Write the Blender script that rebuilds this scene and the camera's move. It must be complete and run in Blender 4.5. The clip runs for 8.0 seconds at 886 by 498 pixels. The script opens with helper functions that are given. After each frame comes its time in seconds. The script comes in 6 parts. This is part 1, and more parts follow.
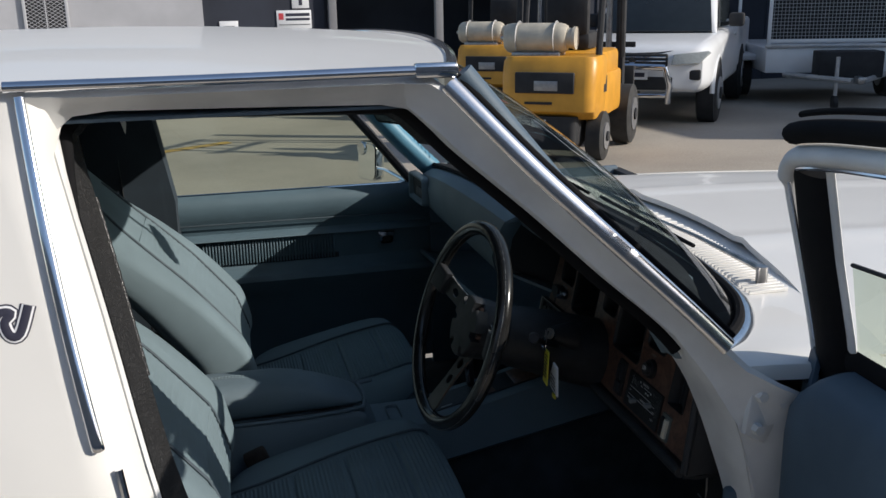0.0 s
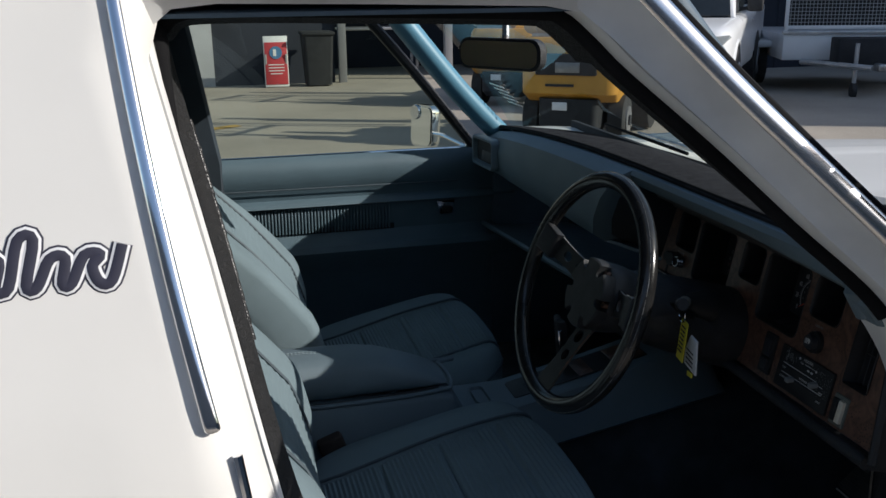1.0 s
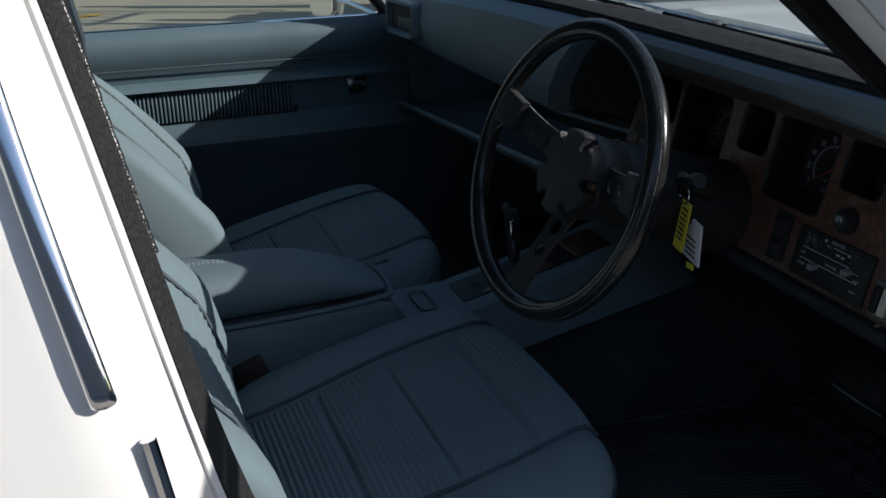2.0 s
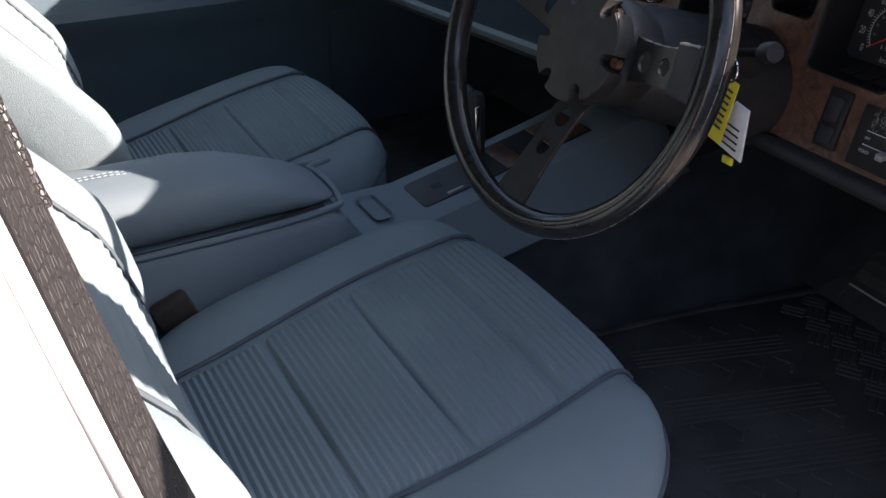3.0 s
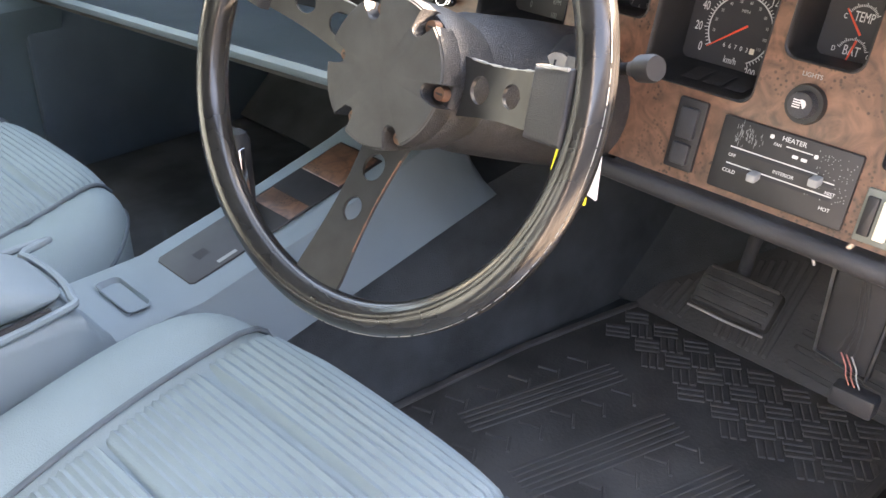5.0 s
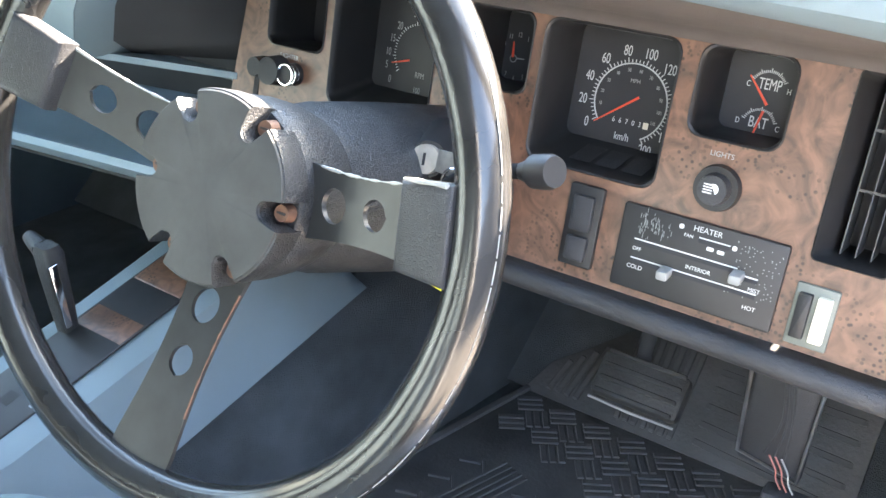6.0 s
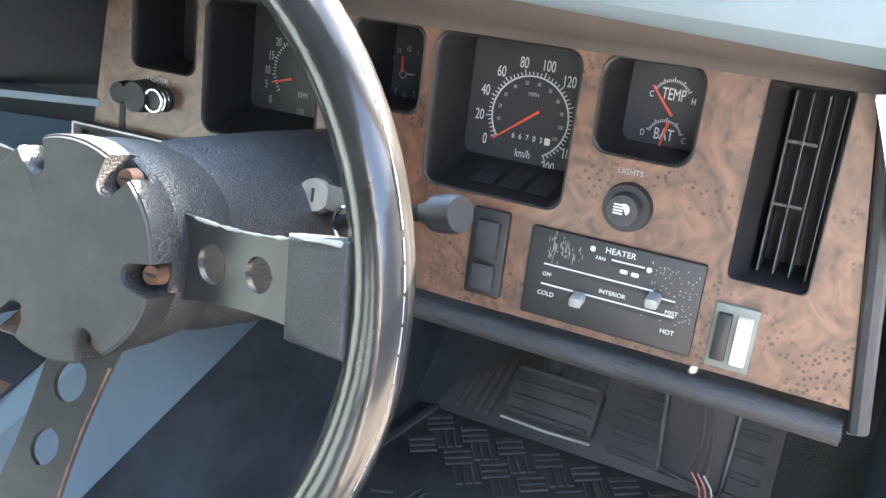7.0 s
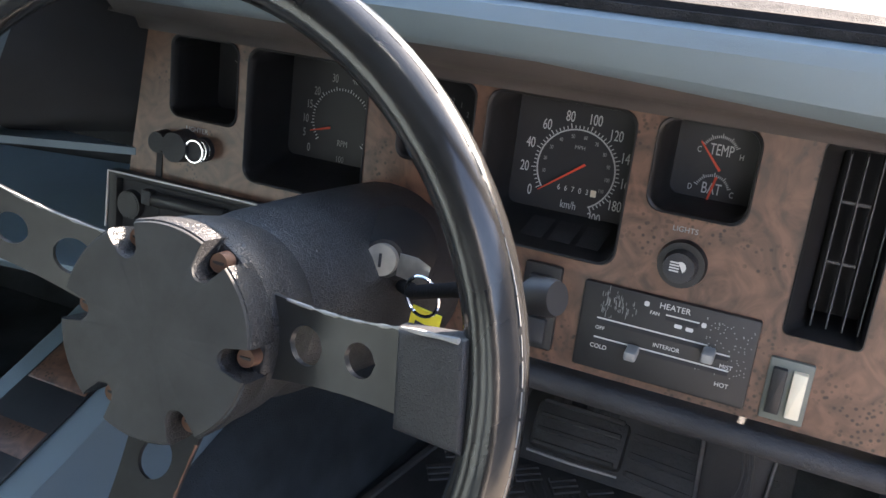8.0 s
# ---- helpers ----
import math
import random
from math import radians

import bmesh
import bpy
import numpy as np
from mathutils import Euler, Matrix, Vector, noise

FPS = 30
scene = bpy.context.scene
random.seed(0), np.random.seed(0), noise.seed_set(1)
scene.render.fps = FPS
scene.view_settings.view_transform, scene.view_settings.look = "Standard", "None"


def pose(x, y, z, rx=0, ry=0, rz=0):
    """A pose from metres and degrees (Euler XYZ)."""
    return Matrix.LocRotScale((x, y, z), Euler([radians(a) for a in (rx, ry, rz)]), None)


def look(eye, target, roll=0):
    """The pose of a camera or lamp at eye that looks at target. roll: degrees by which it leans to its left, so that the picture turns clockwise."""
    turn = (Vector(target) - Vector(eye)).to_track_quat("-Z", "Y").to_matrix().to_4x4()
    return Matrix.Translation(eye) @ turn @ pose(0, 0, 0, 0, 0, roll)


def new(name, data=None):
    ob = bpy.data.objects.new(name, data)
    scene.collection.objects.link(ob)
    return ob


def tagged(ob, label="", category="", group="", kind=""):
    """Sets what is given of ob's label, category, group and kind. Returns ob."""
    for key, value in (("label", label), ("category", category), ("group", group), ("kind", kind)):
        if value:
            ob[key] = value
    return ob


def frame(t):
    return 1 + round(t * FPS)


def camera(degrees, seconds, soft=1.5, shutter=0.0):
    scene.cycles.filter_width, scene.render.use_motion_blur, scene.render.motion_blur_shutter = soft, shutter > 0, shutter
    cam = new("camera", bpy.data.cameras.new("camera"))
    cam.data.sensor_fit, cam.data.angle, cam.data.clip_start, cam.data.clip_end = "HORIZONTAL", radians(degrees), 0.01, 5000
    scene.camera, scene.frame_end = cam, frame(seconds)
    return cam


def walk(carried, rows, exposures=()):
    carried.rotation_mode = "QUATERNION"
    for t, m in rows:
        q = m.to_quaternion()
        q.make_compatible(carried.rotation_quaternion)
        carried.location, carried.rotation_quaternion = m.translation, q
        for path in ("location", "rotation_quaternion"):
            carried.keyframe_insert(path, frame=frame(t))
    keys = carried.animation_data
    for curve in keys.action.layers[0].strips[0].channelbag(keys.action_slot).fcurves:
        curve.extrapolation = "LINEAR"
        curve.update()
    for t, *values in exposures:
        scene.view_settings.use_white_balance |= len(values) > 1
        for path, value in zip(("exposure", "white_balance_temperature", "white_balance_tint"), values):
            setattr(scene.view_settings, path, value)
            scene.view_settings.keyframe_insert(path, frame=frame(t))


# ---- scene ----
cam = camera(52.1, 8.0)
PATH = [
    (0, (-0.39, -1.78, 1.415), (0.069, 0.091, 0.877), -1.1),
    (0.5, (-0.451, -1.691, 1.358), (0.003, 0.179, 0.814), -1.1),
    (1, (-0.521, -1.547, 1.305), (-0.058, 0.317, 0.75), -0.7),
    (1.5, (-0.551, -1.407, 1.255), (0.003, 0.412, 0.635), -0.7),
    (2, (-0.528, -1.269, 1.205), (0.149, 0.445, 0.427), -0.5),
    (2.2, (-0.513, -1.196, 1.178), (0.202, 0.471, 0.335), -0.2),
    (3.3, (-0.528, -0.973, 1.117), (0.369, 0.458, 0.047), 0.9),
    (3.5, (-0.539, -0.955, 1.108), (0.398, 0.419, -0.004), 1.2),
    (4, (-0.529, -0.934, 1.103), (0.484, 0.289, -0.113), 1.8),
    (4.5, (-0.496, -0.877, 1.1), (0.633, 0.279, -0.079), 2.3),
    (5, (-0.418, -0.791, 1.075), (0.848, 0.384, 0.067), 2.1),
    (5.2, (-0.386, -0.756, 1.062), (0.932, 0.405, 0.104), 2.4),
    (6.3, (-0.282, -0.688, 1.055), (1.239, 0.241, 0.148), 1.7),
    (6.5, (-0.267, -0.676, 1.05), (1.276, 0.212, 0.14), 1.7),
    (7, (-0.259, -0.671, 1.059), (1.334, 0.128, 0.152), 1.8),
    (7.5, (-0.282, -0.672, 1.095), (1.341, 0.064, 0.187), 1.9),
    (8, (-0.275, -0.615, 1.094), (1.347, 0.125, 0.188), 2.1),
]
EXPOSURES = [(0.0, 0.16, 6500, 10), (2.2, 0.30, 6200, 10), (3.3, 2.86, 7900, 32), (4.0, 3.42, 8900, 36), (4.5, 4.28, 9900, 34), (5.0, 5.0, 9300, 26), (6.3, 5.38, 7400, 14), (7.0, 5.20, 7450, 15), (7.5, 4.27, 7400, 17), (8.0, 3.80, 7500, 20)]
walk(cam, [(t, look(eye, target, roll)) for t, eye, target, roll in PATH], EXPOSURES)

# ---- light ----
SUN = Vector((0.7605, -0.402, 0.451)).normalized()
world = bpy.data.worlds.new("sky")
scene.world = world
world.use_nodes = True
wn = world.node_tree
sky = wn.nodes.new("ShaderNodeTexSky")
sky.sky_type = "NISHITA"
sky.sun_disc = False
sky.sun_elevation = math.asin(SUN.z)
sky.sun_rotation = math.atan2(SUN.x, SUN.y)
wn.nodes["Background"].inputs["Strength"].default_value = 0.13
wn.links.new(sky.outputs[0], wn.nodes["Background"].inputs["Color"])
sun = new("sun", bpy.data.lights.new("sun", "SUN"))
sun.data.energy, sun.data.angle, sun.data.color = 4.2, radians(0.55), (1.0, 0.94, 0.86)
sun.matrix_world = look(SUN * 30, (0, 0, 0))


# ---- materials ----
def material(name, base, rough=0.6, metal=0.0, vary=0.12, scale=6.0, grain=0.0, grain_scale=250.0, spec=0.5, tint=None, coat=0.0, spots=0.0, bump2=0.0):
    m = bpy.data.materials.new(name)
    m.use_nodes = True
    nt = m.node_tree
    b = nt.nodes["Principled BSDF"]
    b.inputs["Metallic"].default_value = metal
    b.inputs["Specular IOR Level"].default_value = spec
    b.inputs["Coat Weight"].default_value = coat
    b.inputs["Coat Roughness"].default_value = 0.05
    co = nt.nodes.new("ShaderNodeTexCoord")
    n1 = nt.nodes.new("ShaderNodeTexNoise")
    n1.inputs["Scale"].default_value, n1.inputs["Detail"].default_value = scale, 6
    nt.links.new(co.outputs["Object"], n1.inputs["Vector"])
    n2 = nt.nodes.new("ShaderNodeTexNoise")
    n2.inputs["Scale"].default_value, n2.inputs["Detail"].default_value = grain_scale, 3
    nt.links.new(co.outputs["Object"], n2.inputs["Vector"])
    mix = nt.nodes.new("ShaderNodeMix")
    mix.data_type = "RGBA"
    other = tint or tuple(c * (1 - vary) for c in base)
    mix.inputs[6].default_value = (*[c * (1 + vary * 0.5) for c in base], 1)
    mix.inputs[7].default_value = (*other, 1)
    ramp = nt.nodes.new("ShaderNodeMapRange")
    ramp.inputs["From Min"].default_value, ramp.inputs["From Max"].default_value = 0.35, 0.65
    nt.links.new(n1.outputs["Fac"], ramp.inputs["Value"])
    nt.links.new(ramp.outputs["Result"], mix.inputs["Factor"])
    colour = mix.outputs[2]
    if spots:
        mul = nt.nodes.new("ShaderNodeMix")
        mul.data_type, mul.blend_type = "RGBA", "MULTIPLY"
        mul.inputs["Factor"].default_value = spots
        r2 = nt.nodes.new("ShaderNodeMapRange")
        r2.inputs["From Min"].default_value, r2.inputs["From Max"].default_value = 0.3, 0.7
        nt.links.new(n2.outputs["Fac"], r2.inputs["Value"])
        nt.links.new(colour, mul.inputs[6])
        nt.links.new(r2.outputs["Result"], mul.inputs[7])
        colour = mul.outputs[2]
    nt.links.new(colour, b.inputs["Base Color"])
    rr = nt.nodes.new("ShaderNodeMapRange")
    rr.inputs["To Min"].default_value, rr.inputs["To Max"].default_value = max(0.02, rough * 0.85), min(1, rough * 1.15)
    nt.links.new(n1.outputs["Fac"], rr.inputs["Value"])
    nt.links.new(rr.outputs["Result"], b.inputs["Roughness"])
    if grain or bump2:
        bump = nt.nodes.new("ShaderNodeBump")
        bump.inputs["Strength"].default_value = grain or bump2
        bump.inputs["Distance"].default_value = 0.002
        nt.links.new((n2 if grain else n1).outputs["Fac"], bump.inputs["Height"])
        nt.links.new(bump.outputs["Normal"], b.inputs["Normal"])
    return m


def leather_grain(m, scale=420.0, strength=0.35):
    """Cell-like grain pressed into vinyl."""
    nt = m.node_tree
    co = nt.nodes.new("ShaderNodeTexCoord")
    v = nt.nodes.new("ShaderNodeTexVoronoi")
    v.feature = "DISTANCE_TO_EDGE"
    v.inputs["Scale"].default_value = scale
    nt.links.new(co.outputs["Object"], v.inputs["Vector"])
    mr = nt.nodes.new("ShaderNodeMapRange")
    mr.inputs["From Max"].default_value = 0.12
    nt.links.new(v.outputs["Distance"], mr.inputs["Value"])
    bump = nt.nodes.new("ShaderNodeBump")
    bump.inputs["Strength"].default_value, bump.inputs["Distance"].default_value = strength, 0.001
    nt.links.new(mr.outputs["Result"], bump.inputs["Height"])
    nt.links.new(bump.outputs["Normal"], nt.nodes["Principled BSDF"].inputs["Normal"])
    return m


def glass_material(name, tint=(0.85, 0.93, 0.9), rough=0.0, mixin=0.1):
    """Thin pane: clear, with a surface reflection."""
    m = bpy.data.materials.new(name)
    m.use_nodes = True
    nt = m.node_tree
    nt.nodes.remove(nt.nodes["Principled BSDF"])
    out = nt.nodes["Material Output"]
    tr = nt.nodes.new("ShaderNodeBsdfTransparent")
    tr.inputs["Color"].default_value = (*tint, 1)
    gl = nt.nodes.new("ShaderNodeBsdfGlossy")
    gl.inputs["Roughness"].default_value = rough
    fr = nt.nodes.new("ShaderNodeLayerWeight")
    pw = nt.nodes.new("ShaderNodeMath")
    pw.operation = "POWER"
    pw.inputs[1].default_value = 4.0
    nt.links.new(fr.outputs["Facing"], pw.inputs[0])
    ad = nt.nodes.new("ShaderNodeMath")
    ad.operation = "MULTIPLY_ADD"
    ad.inputs[1].default_value, ad.inputs[2].default_value = 0.75, 0.045
    nt.links.new(pw.outputs[0], ad.inputs[0])
    mx = nt.nodes.new("ShaderNodeMixShader")
    nt.links.new(ad.outputs[0], mx.inputs[0])
    nt.links.new(tr.outputs[0], mx.inputs[1])
    nt.links.new(gl.outputs[0], mx.inputs[2])
    nt.links.new(mx.outputs[0], out.inputs["Surface"])
    return m


def wood_material(name, light, dark, scale=30.0, rough=0.35):
    """Burl-figured printed walnut with small dark eyes."""
    m = bpy.data.materials.new(name)
    m.use_nodes = True
    nt = m.node_tree
    b = nt.nodes["Principled BSDF"]
    b.inputs["Roughness"].default_value = rough
    co = nt.nodes.new("ShaderNodeTexCoord")
    n1 = nt.nodes.new("ShaderNodeTexNoise")
    n1.inputs["Scale"].default_value, n1.inputs["Detail"].default_value, n1.inputs["Distortion"].default_value = scale, 8, 2.2
    nt.links.new(co.outputs["Object"], n1.inputs["Vector"])
    cr = nt.nodes.new("ShaderNodeValToRGB")
    cr.color_ramp.elements[0].position, cr.color_ramp.elements[0].color = 0.32, (*dark, 1)
    cr.color_ramp.elements[1].position, cr.color_ramp.elements[1].color = 0.66, (*light, 1)
    nt.links.new(n1.outputs["Fac"], cr.inputs["Fac"])
    n3 = nt.nodes.new("ShaderNodeTexNoise")
    n3.inputs["Scale"].default_value, n3.inputs["Detail"].default_value = scale * 0.6, 2
    nt.links.new(co.outputs["Object"], n3.inputs["Vector"])
    v = nt.nodes.new("ShaderNodeTexVoronoi")
    v.inputs["Scale"].default_value = scale * 6.5
    nt.links.new(co.outputs["Object"], v.inputs["Vector"])
    r1 = nt.nodes.new("ShaderNodeMapRange")
    r1.inputs["From Min"].default_value, r1.inputs["From Max"].default_value = 0.18, 0.38
    nt.links.new(v.outputs["Distance"], r1.inputs["Value"])
    r2 = nt.nodes.new("ShaderNodeMapRange")
    r2.inputs["From Min"].default_value, r2.inputs["From Max"].default_value = 0.62, 0.54
    nt.links.new(n3.outputs["Fac"], r2.inputs["Value"])
    mx = nt.nodes.new("ShaderNodeMath")
    mx.operation = "MAXIMUM"
    nt.links.new(r1.outputs["Result"], mx.inputs[0])
    nt.links.new(r2.outputs["Result"], mx.inputs[1])
    mul = nt.nodes.new("ShaderNodeMix")
    mul.data_type = "RGBA"
    mul.inputs[6].default_value = (*[c * 0.5 for c in dark], 1)
    nt.links.new(mx.outputs[0], mul.inputs["Factor"])
    nt.links.new(cr.outputs["Color"], mul.inputs[7])
    nt.links.new(mul.outputs[2], b.inputs["Base Color"])
    return m


M_WHITE = material("white car paint", (0.74, 0.725, 0.69), 0.35, vary=0.04, scale=3, coat=0.3)
M_DOORTRIM = leather_grain(material("teal blue door vinyl", (0.085, 0.135, 0.165), 0.55, vary=0.1, scale=7), 900, 0.25)
M_JAMB = material("white jamb paint", (0.70, 0.70, 0.69), 0.5, vary=0.15, scale=9)
M_CHROME = material("chrome", (0.78, 0.79, 0.82), 0.09, metal=1.0, vary=0.08, scale=20)
M_RUBBER = material("black rubber", (0.010, 0.010, 0.011), 0.85, vary=0.3, grain=0.3, grain_scale=600, spec=0.12)
M_HUB = leather_grain(material("worn grained hub vinyl", (0.022, 0.023, 0.025), 0.42, vary=0.35, scale=45), 430, 0.5)
M_BLACK = leather_grain(material("black vinyl", (0.022, 0.023, 0.026), 0.5, vary=0.25, scale=18), 600, 0.4)
M_BLUE = leather_grain(material("blue vinyl", (0.135, 0.183, 0.212), 0.55, vary=0.08, scale=7), 900, 0.25)
M_BLUE_CLOTH = material("blue seat cloth", (0.162, 0.216, 0.238), 0.9, vary=0.07, scale=8, grain=0.5, grain_scale=900, spec=0.2)
M_BLUE_DARK = material("blue trim", (0.07, 0.11, 0.15), 0.6, vary=0.15, scale=8, grain=0.3, grain_scale=600)
M_SEAM = material("dark blue piping", (0.055, 0.078, 0.095), 0.6, vary=0.2, scale=40)
M_CARPET = material("worn blue carpet", (0.070, 0.080, 0.086), 0.95, vary=0.32, scale=11, grain=1.0, grain_scale=700, spec=0.1)
M_MATCARPET = material("black dash carpet", (0.03, 0.031, 0.034), 1.0, vary=0.3, scale=60, grain=1.0, grain_scale=900, spec=0.1)
M_FLOORMAT = material("black rubber mat", (0.072, 0.071, 0.070), 0.6, vary=0.4, scale=10, grain=0.3, grain_scale=200)
M_METAL = material("painted steel", (0.33, 0.33, 0.34), 0.4, metal=0.6, vary=0.2, scale=20)
M_STEEL = material("worn steel", (0.45, 0.44, 0.43), 0.35, metal=1.0, vary=0.3, scale=40)
# for dark parts, and for shade put into hollows as colour
M_DARK = material("dark liner and shade", (0.02, 0.021, 0.024), 0.8, vary=0.2, scale=9)
M_WOOD = wood_material("walnut fascia", (0.160, 0.080, 0.051), (0.060, 0.031, 0.022), 38)
M_GAUGE = material("gauge black", (0.012, 0.012, 0.013), 0.5, vary=0.2, scale=30)
M_DIAL = material("dial face", (0.02, 0.02, 0.022), 0.55, vary=0.1, scale=30)
M_PRINT = material("white print", (0.52, 0.52, 0.51), 0.6, vary=0.06, scale=80)
M_PRINT_DIM = material("faded print", (0.30, 0.30, 0.29), 0.6, vary=0.15, scale=80)
M_BROW = leather_grain(material("brown-grey vinyl", (0.075, 0.064, 0.060), 0.55, vary=0.15, scale=14), 700, 0.3)
M_BLADE = material("dull black plastic", (0.045, 0.046, 0.048), 0.6, vary=0.2, scale=40)
M_GARNISH = leather_grain(material("coarse black vinyl", (0.014, 0.014, 0.015), 0.6, vary=0.25, scale=30), 170, 0.8)
M_BEAD = leather_grain(material("shiny crinkled vinyl", (0.016, 0.016, 0.017), 0.35, vary=0.2, scale=60), 330, 0.5)
M_PEDAL = material("worn pedal rubber", (0.035, 0.034, 0.033), 0.7, vary=0.35, scale=30, grain=0.3, grain_scale=300)
M_NEEDLE = material("orange needle", (0.70, 0.07, 0.03), 0.5, vary=0.05, scale=50)
M_IVORY = material("ivory plastic", (0.68, 0.62, 0.48), 0.4, vary=0.06, scale=40)
M_GREY = material("grey plastic", (0.22, 0.23, 0.23), 0.45, vary=0.08, scale=40)
M_YELLOW = material("yellow tag", (0.72, 0.62, 0.05), 0.5, vary=0.08, scale=60)
M_PAPER = material("white tag", (0.75, 0.75, 0.76), 0.5, vary=0.06, scale=80)
M_INK = material("dark ink", (0.03, 0.03, 0.05), 0.6, vary=0.1, scale=60)
M_RIM = material("glossy black rim", (0.018, 0.018, 0.018), 0.18, vary=0.4, scale=25, bump2=0.3)
M_SPOKE = material("black spoke enamel", (0.02, 0.021, 0.022), 0.38, vary=0.3, scale=60)
M_RUST = material("rusty screw", (0.13, 0.065, 0.042), 0.6, metal=0.3, vary=0.3, scale=90)
M_MIRROR = material("mirror", (0.92, 0.93, 0.93), 0.02, metal=1.0, vary=0.01)
M_GLASS = glass_material("window glass", (0.70, 0.77, 0.67))
M_SCREEN = glass_material("screen glass", (0.82, 0.90, 0.87))
M_ASPHALT = material("asphalt", (0.40, 0.355, 0.295), 0.9, vary=0.2, scale=0.5, grain=0.6, grain_scale=60, spots=0.22)
M_FORK_YELLOW = material("forklift yellow", (0.62, 0.30, 0.035), 0.4, vary=0.15, scale=5)
M_TYRE = material("tyre rubber", (0.03, 0.03, 0.03), 0.8, vary=0.3, scale=12)
M_GAS = material("gas bottle paint", (0.48, 0.44, 0.36), 0.45, vary=0.15, scale=8)
M_UTE = material("white ute paint", (0.74, 0.75, 0.76), 0.3, vary=0.05, scale=3, coat=0.4)
M_DARKGLASS = material("dark glass", (0.02, 0.025, 0.028), 0.08, vary=0.1, spec=0.6)
M_WALLGREY = material("pale grey cladding", (0.42, 0.42, 0.44), 0.75, vary=0.10, scale=1.5)
M_WALLDARK = material("navy shed wall", (0.022, 0.026, 0.040), 0.7, vary=0.25, scale=1.2)
M_WALLMID = material("grey shed wall", (0.20, 0.20, 0.21), 0.75, vary=0.12, scale=1.5)
M_PILLAR = material("blue pillar paint", (0.10, 0.25, 0.35), 0.4, vary=0.08, scale=9)
M_STITCH = material("pale stitching", (0.33, 0.41, 0.44), 0.8, vary=0.1, scale=60)
M_CHALK = material("white marker", (0.8, 0.8, 0.76), 0.8, vary=0.1, scale=60)
M_NAVY = material("navy pillar trim", (0.022, 0.034, 0.046), 0.7, vary=0.2, scale=8, grain=0.2, grain_scale=600)
M_STRIP = material("dull bright strip", (0.74, 0.74, 0.75), 0.2, metal=1.0, vary=0.08, scale=20)
M_RED = material("red sign board", (0.48, 0.05, 0.06), 0.5, vary=0.08, scale=10)
M_SIGNBLUE = material("blue sign disc", (0.08, 0.20, 0.36), 0.5, vary=0.05, scale=10)
M_GALV = material("galvanised steel", (0.52, 0.52, 0.52), 0.45, metal=0.5, vary=0.15, scale=8)
M_LINE = material("yellow line paint", (0.45, 0.29, 0.08), 0.9, vary=0.35, scale=8)
M_LAMP = material("headlamp", (0.30, 0.32, 0.31), 0.08, vary=0.1, scale=30, coat=0.6)
M_LOCK = material("worn lock steel", (0.50, 0.47, 0.42), 0.38, metal=0.7, vary=0.25, scale=90)
M_WIRE = material("faded red wire", (0.24, 0.085, 0.075), 0.5, vary=0.1, scale=60)
M_SWITCHPLATE = material("grey-green plate", (0.125, 0.135, 0.115), 0.55, vary=0.1, scale=60)
M_HUBFACE = leather_grain(material("dusty hub face", (0.030, 0.032, 0.033), 0.6, vary=0.3, scale=30, spots=0.15), 1500, 0.22)
M_BROWN = material("brown strap", (0.045, 0.034, 0.028), 0.8, vary=0.2, scale=50)


# ---- building blocks ----
def part(name, bm, mat, parent=None, label="", smooth=True, angle=40):
    me = bpy.data.meshes.new(name)
    bmesh.ops.recalc_face_normals(bm, faces=bm.faces)
    bm.to_mesh(me)
    bm.free()
    for m in (mat if isinstance(mat, (list, tuple)) else [mat]):
        me.materials.append(m)
    ob = new(name, me)
    if smooth:
        me.shade_smooth()
        me.set_sharp_from_angle(angle=radians(angle))
    if parent:
        ob.parent = parent
        ob.matrix_parent_inverse = parent.matrix_world.inverted()
    if label:
        tagged(ob, label)
    return ob


def thing(name, at, label, category, group="", kind=""):
    e = new(name)
    e.empty_display_size = 0.05
    e.matrix_world = Matrix.Translation(at)
    bpy.context.view_layer.update()
    return tagged(e, label, category, group, kind)


def bm_new():
    return bmesh.new()


def add_box(bm, c, s, bevel=0.0, rot=None, seg=2):
    """A box of size s about c, its edges rounded."""
    r = bmesh.ops.create_cube(bm, size=1.0)
    vs = r["verts"]
    m = Matrix.Translation(c) @ (rot.to_4x4() if rot else Matrix.Identity(4)) @ Matrix.Diagonal((*s, 1))
    bmesh.ops.transform(bm, matrix=m, verts=vs)
    if bevel:
        es = list({e for v in vs for e in v.link_edges})
        bmesh.ops.bevel(bm, geom=es, offset=bevel, segments=seg, affect="EDGES", profile=0.5)
    return bm


def box(c, s, bevel=0.0, rot=None, seg=2):
    return add_box(bm_new(), c, s, bevel, rot, seg)


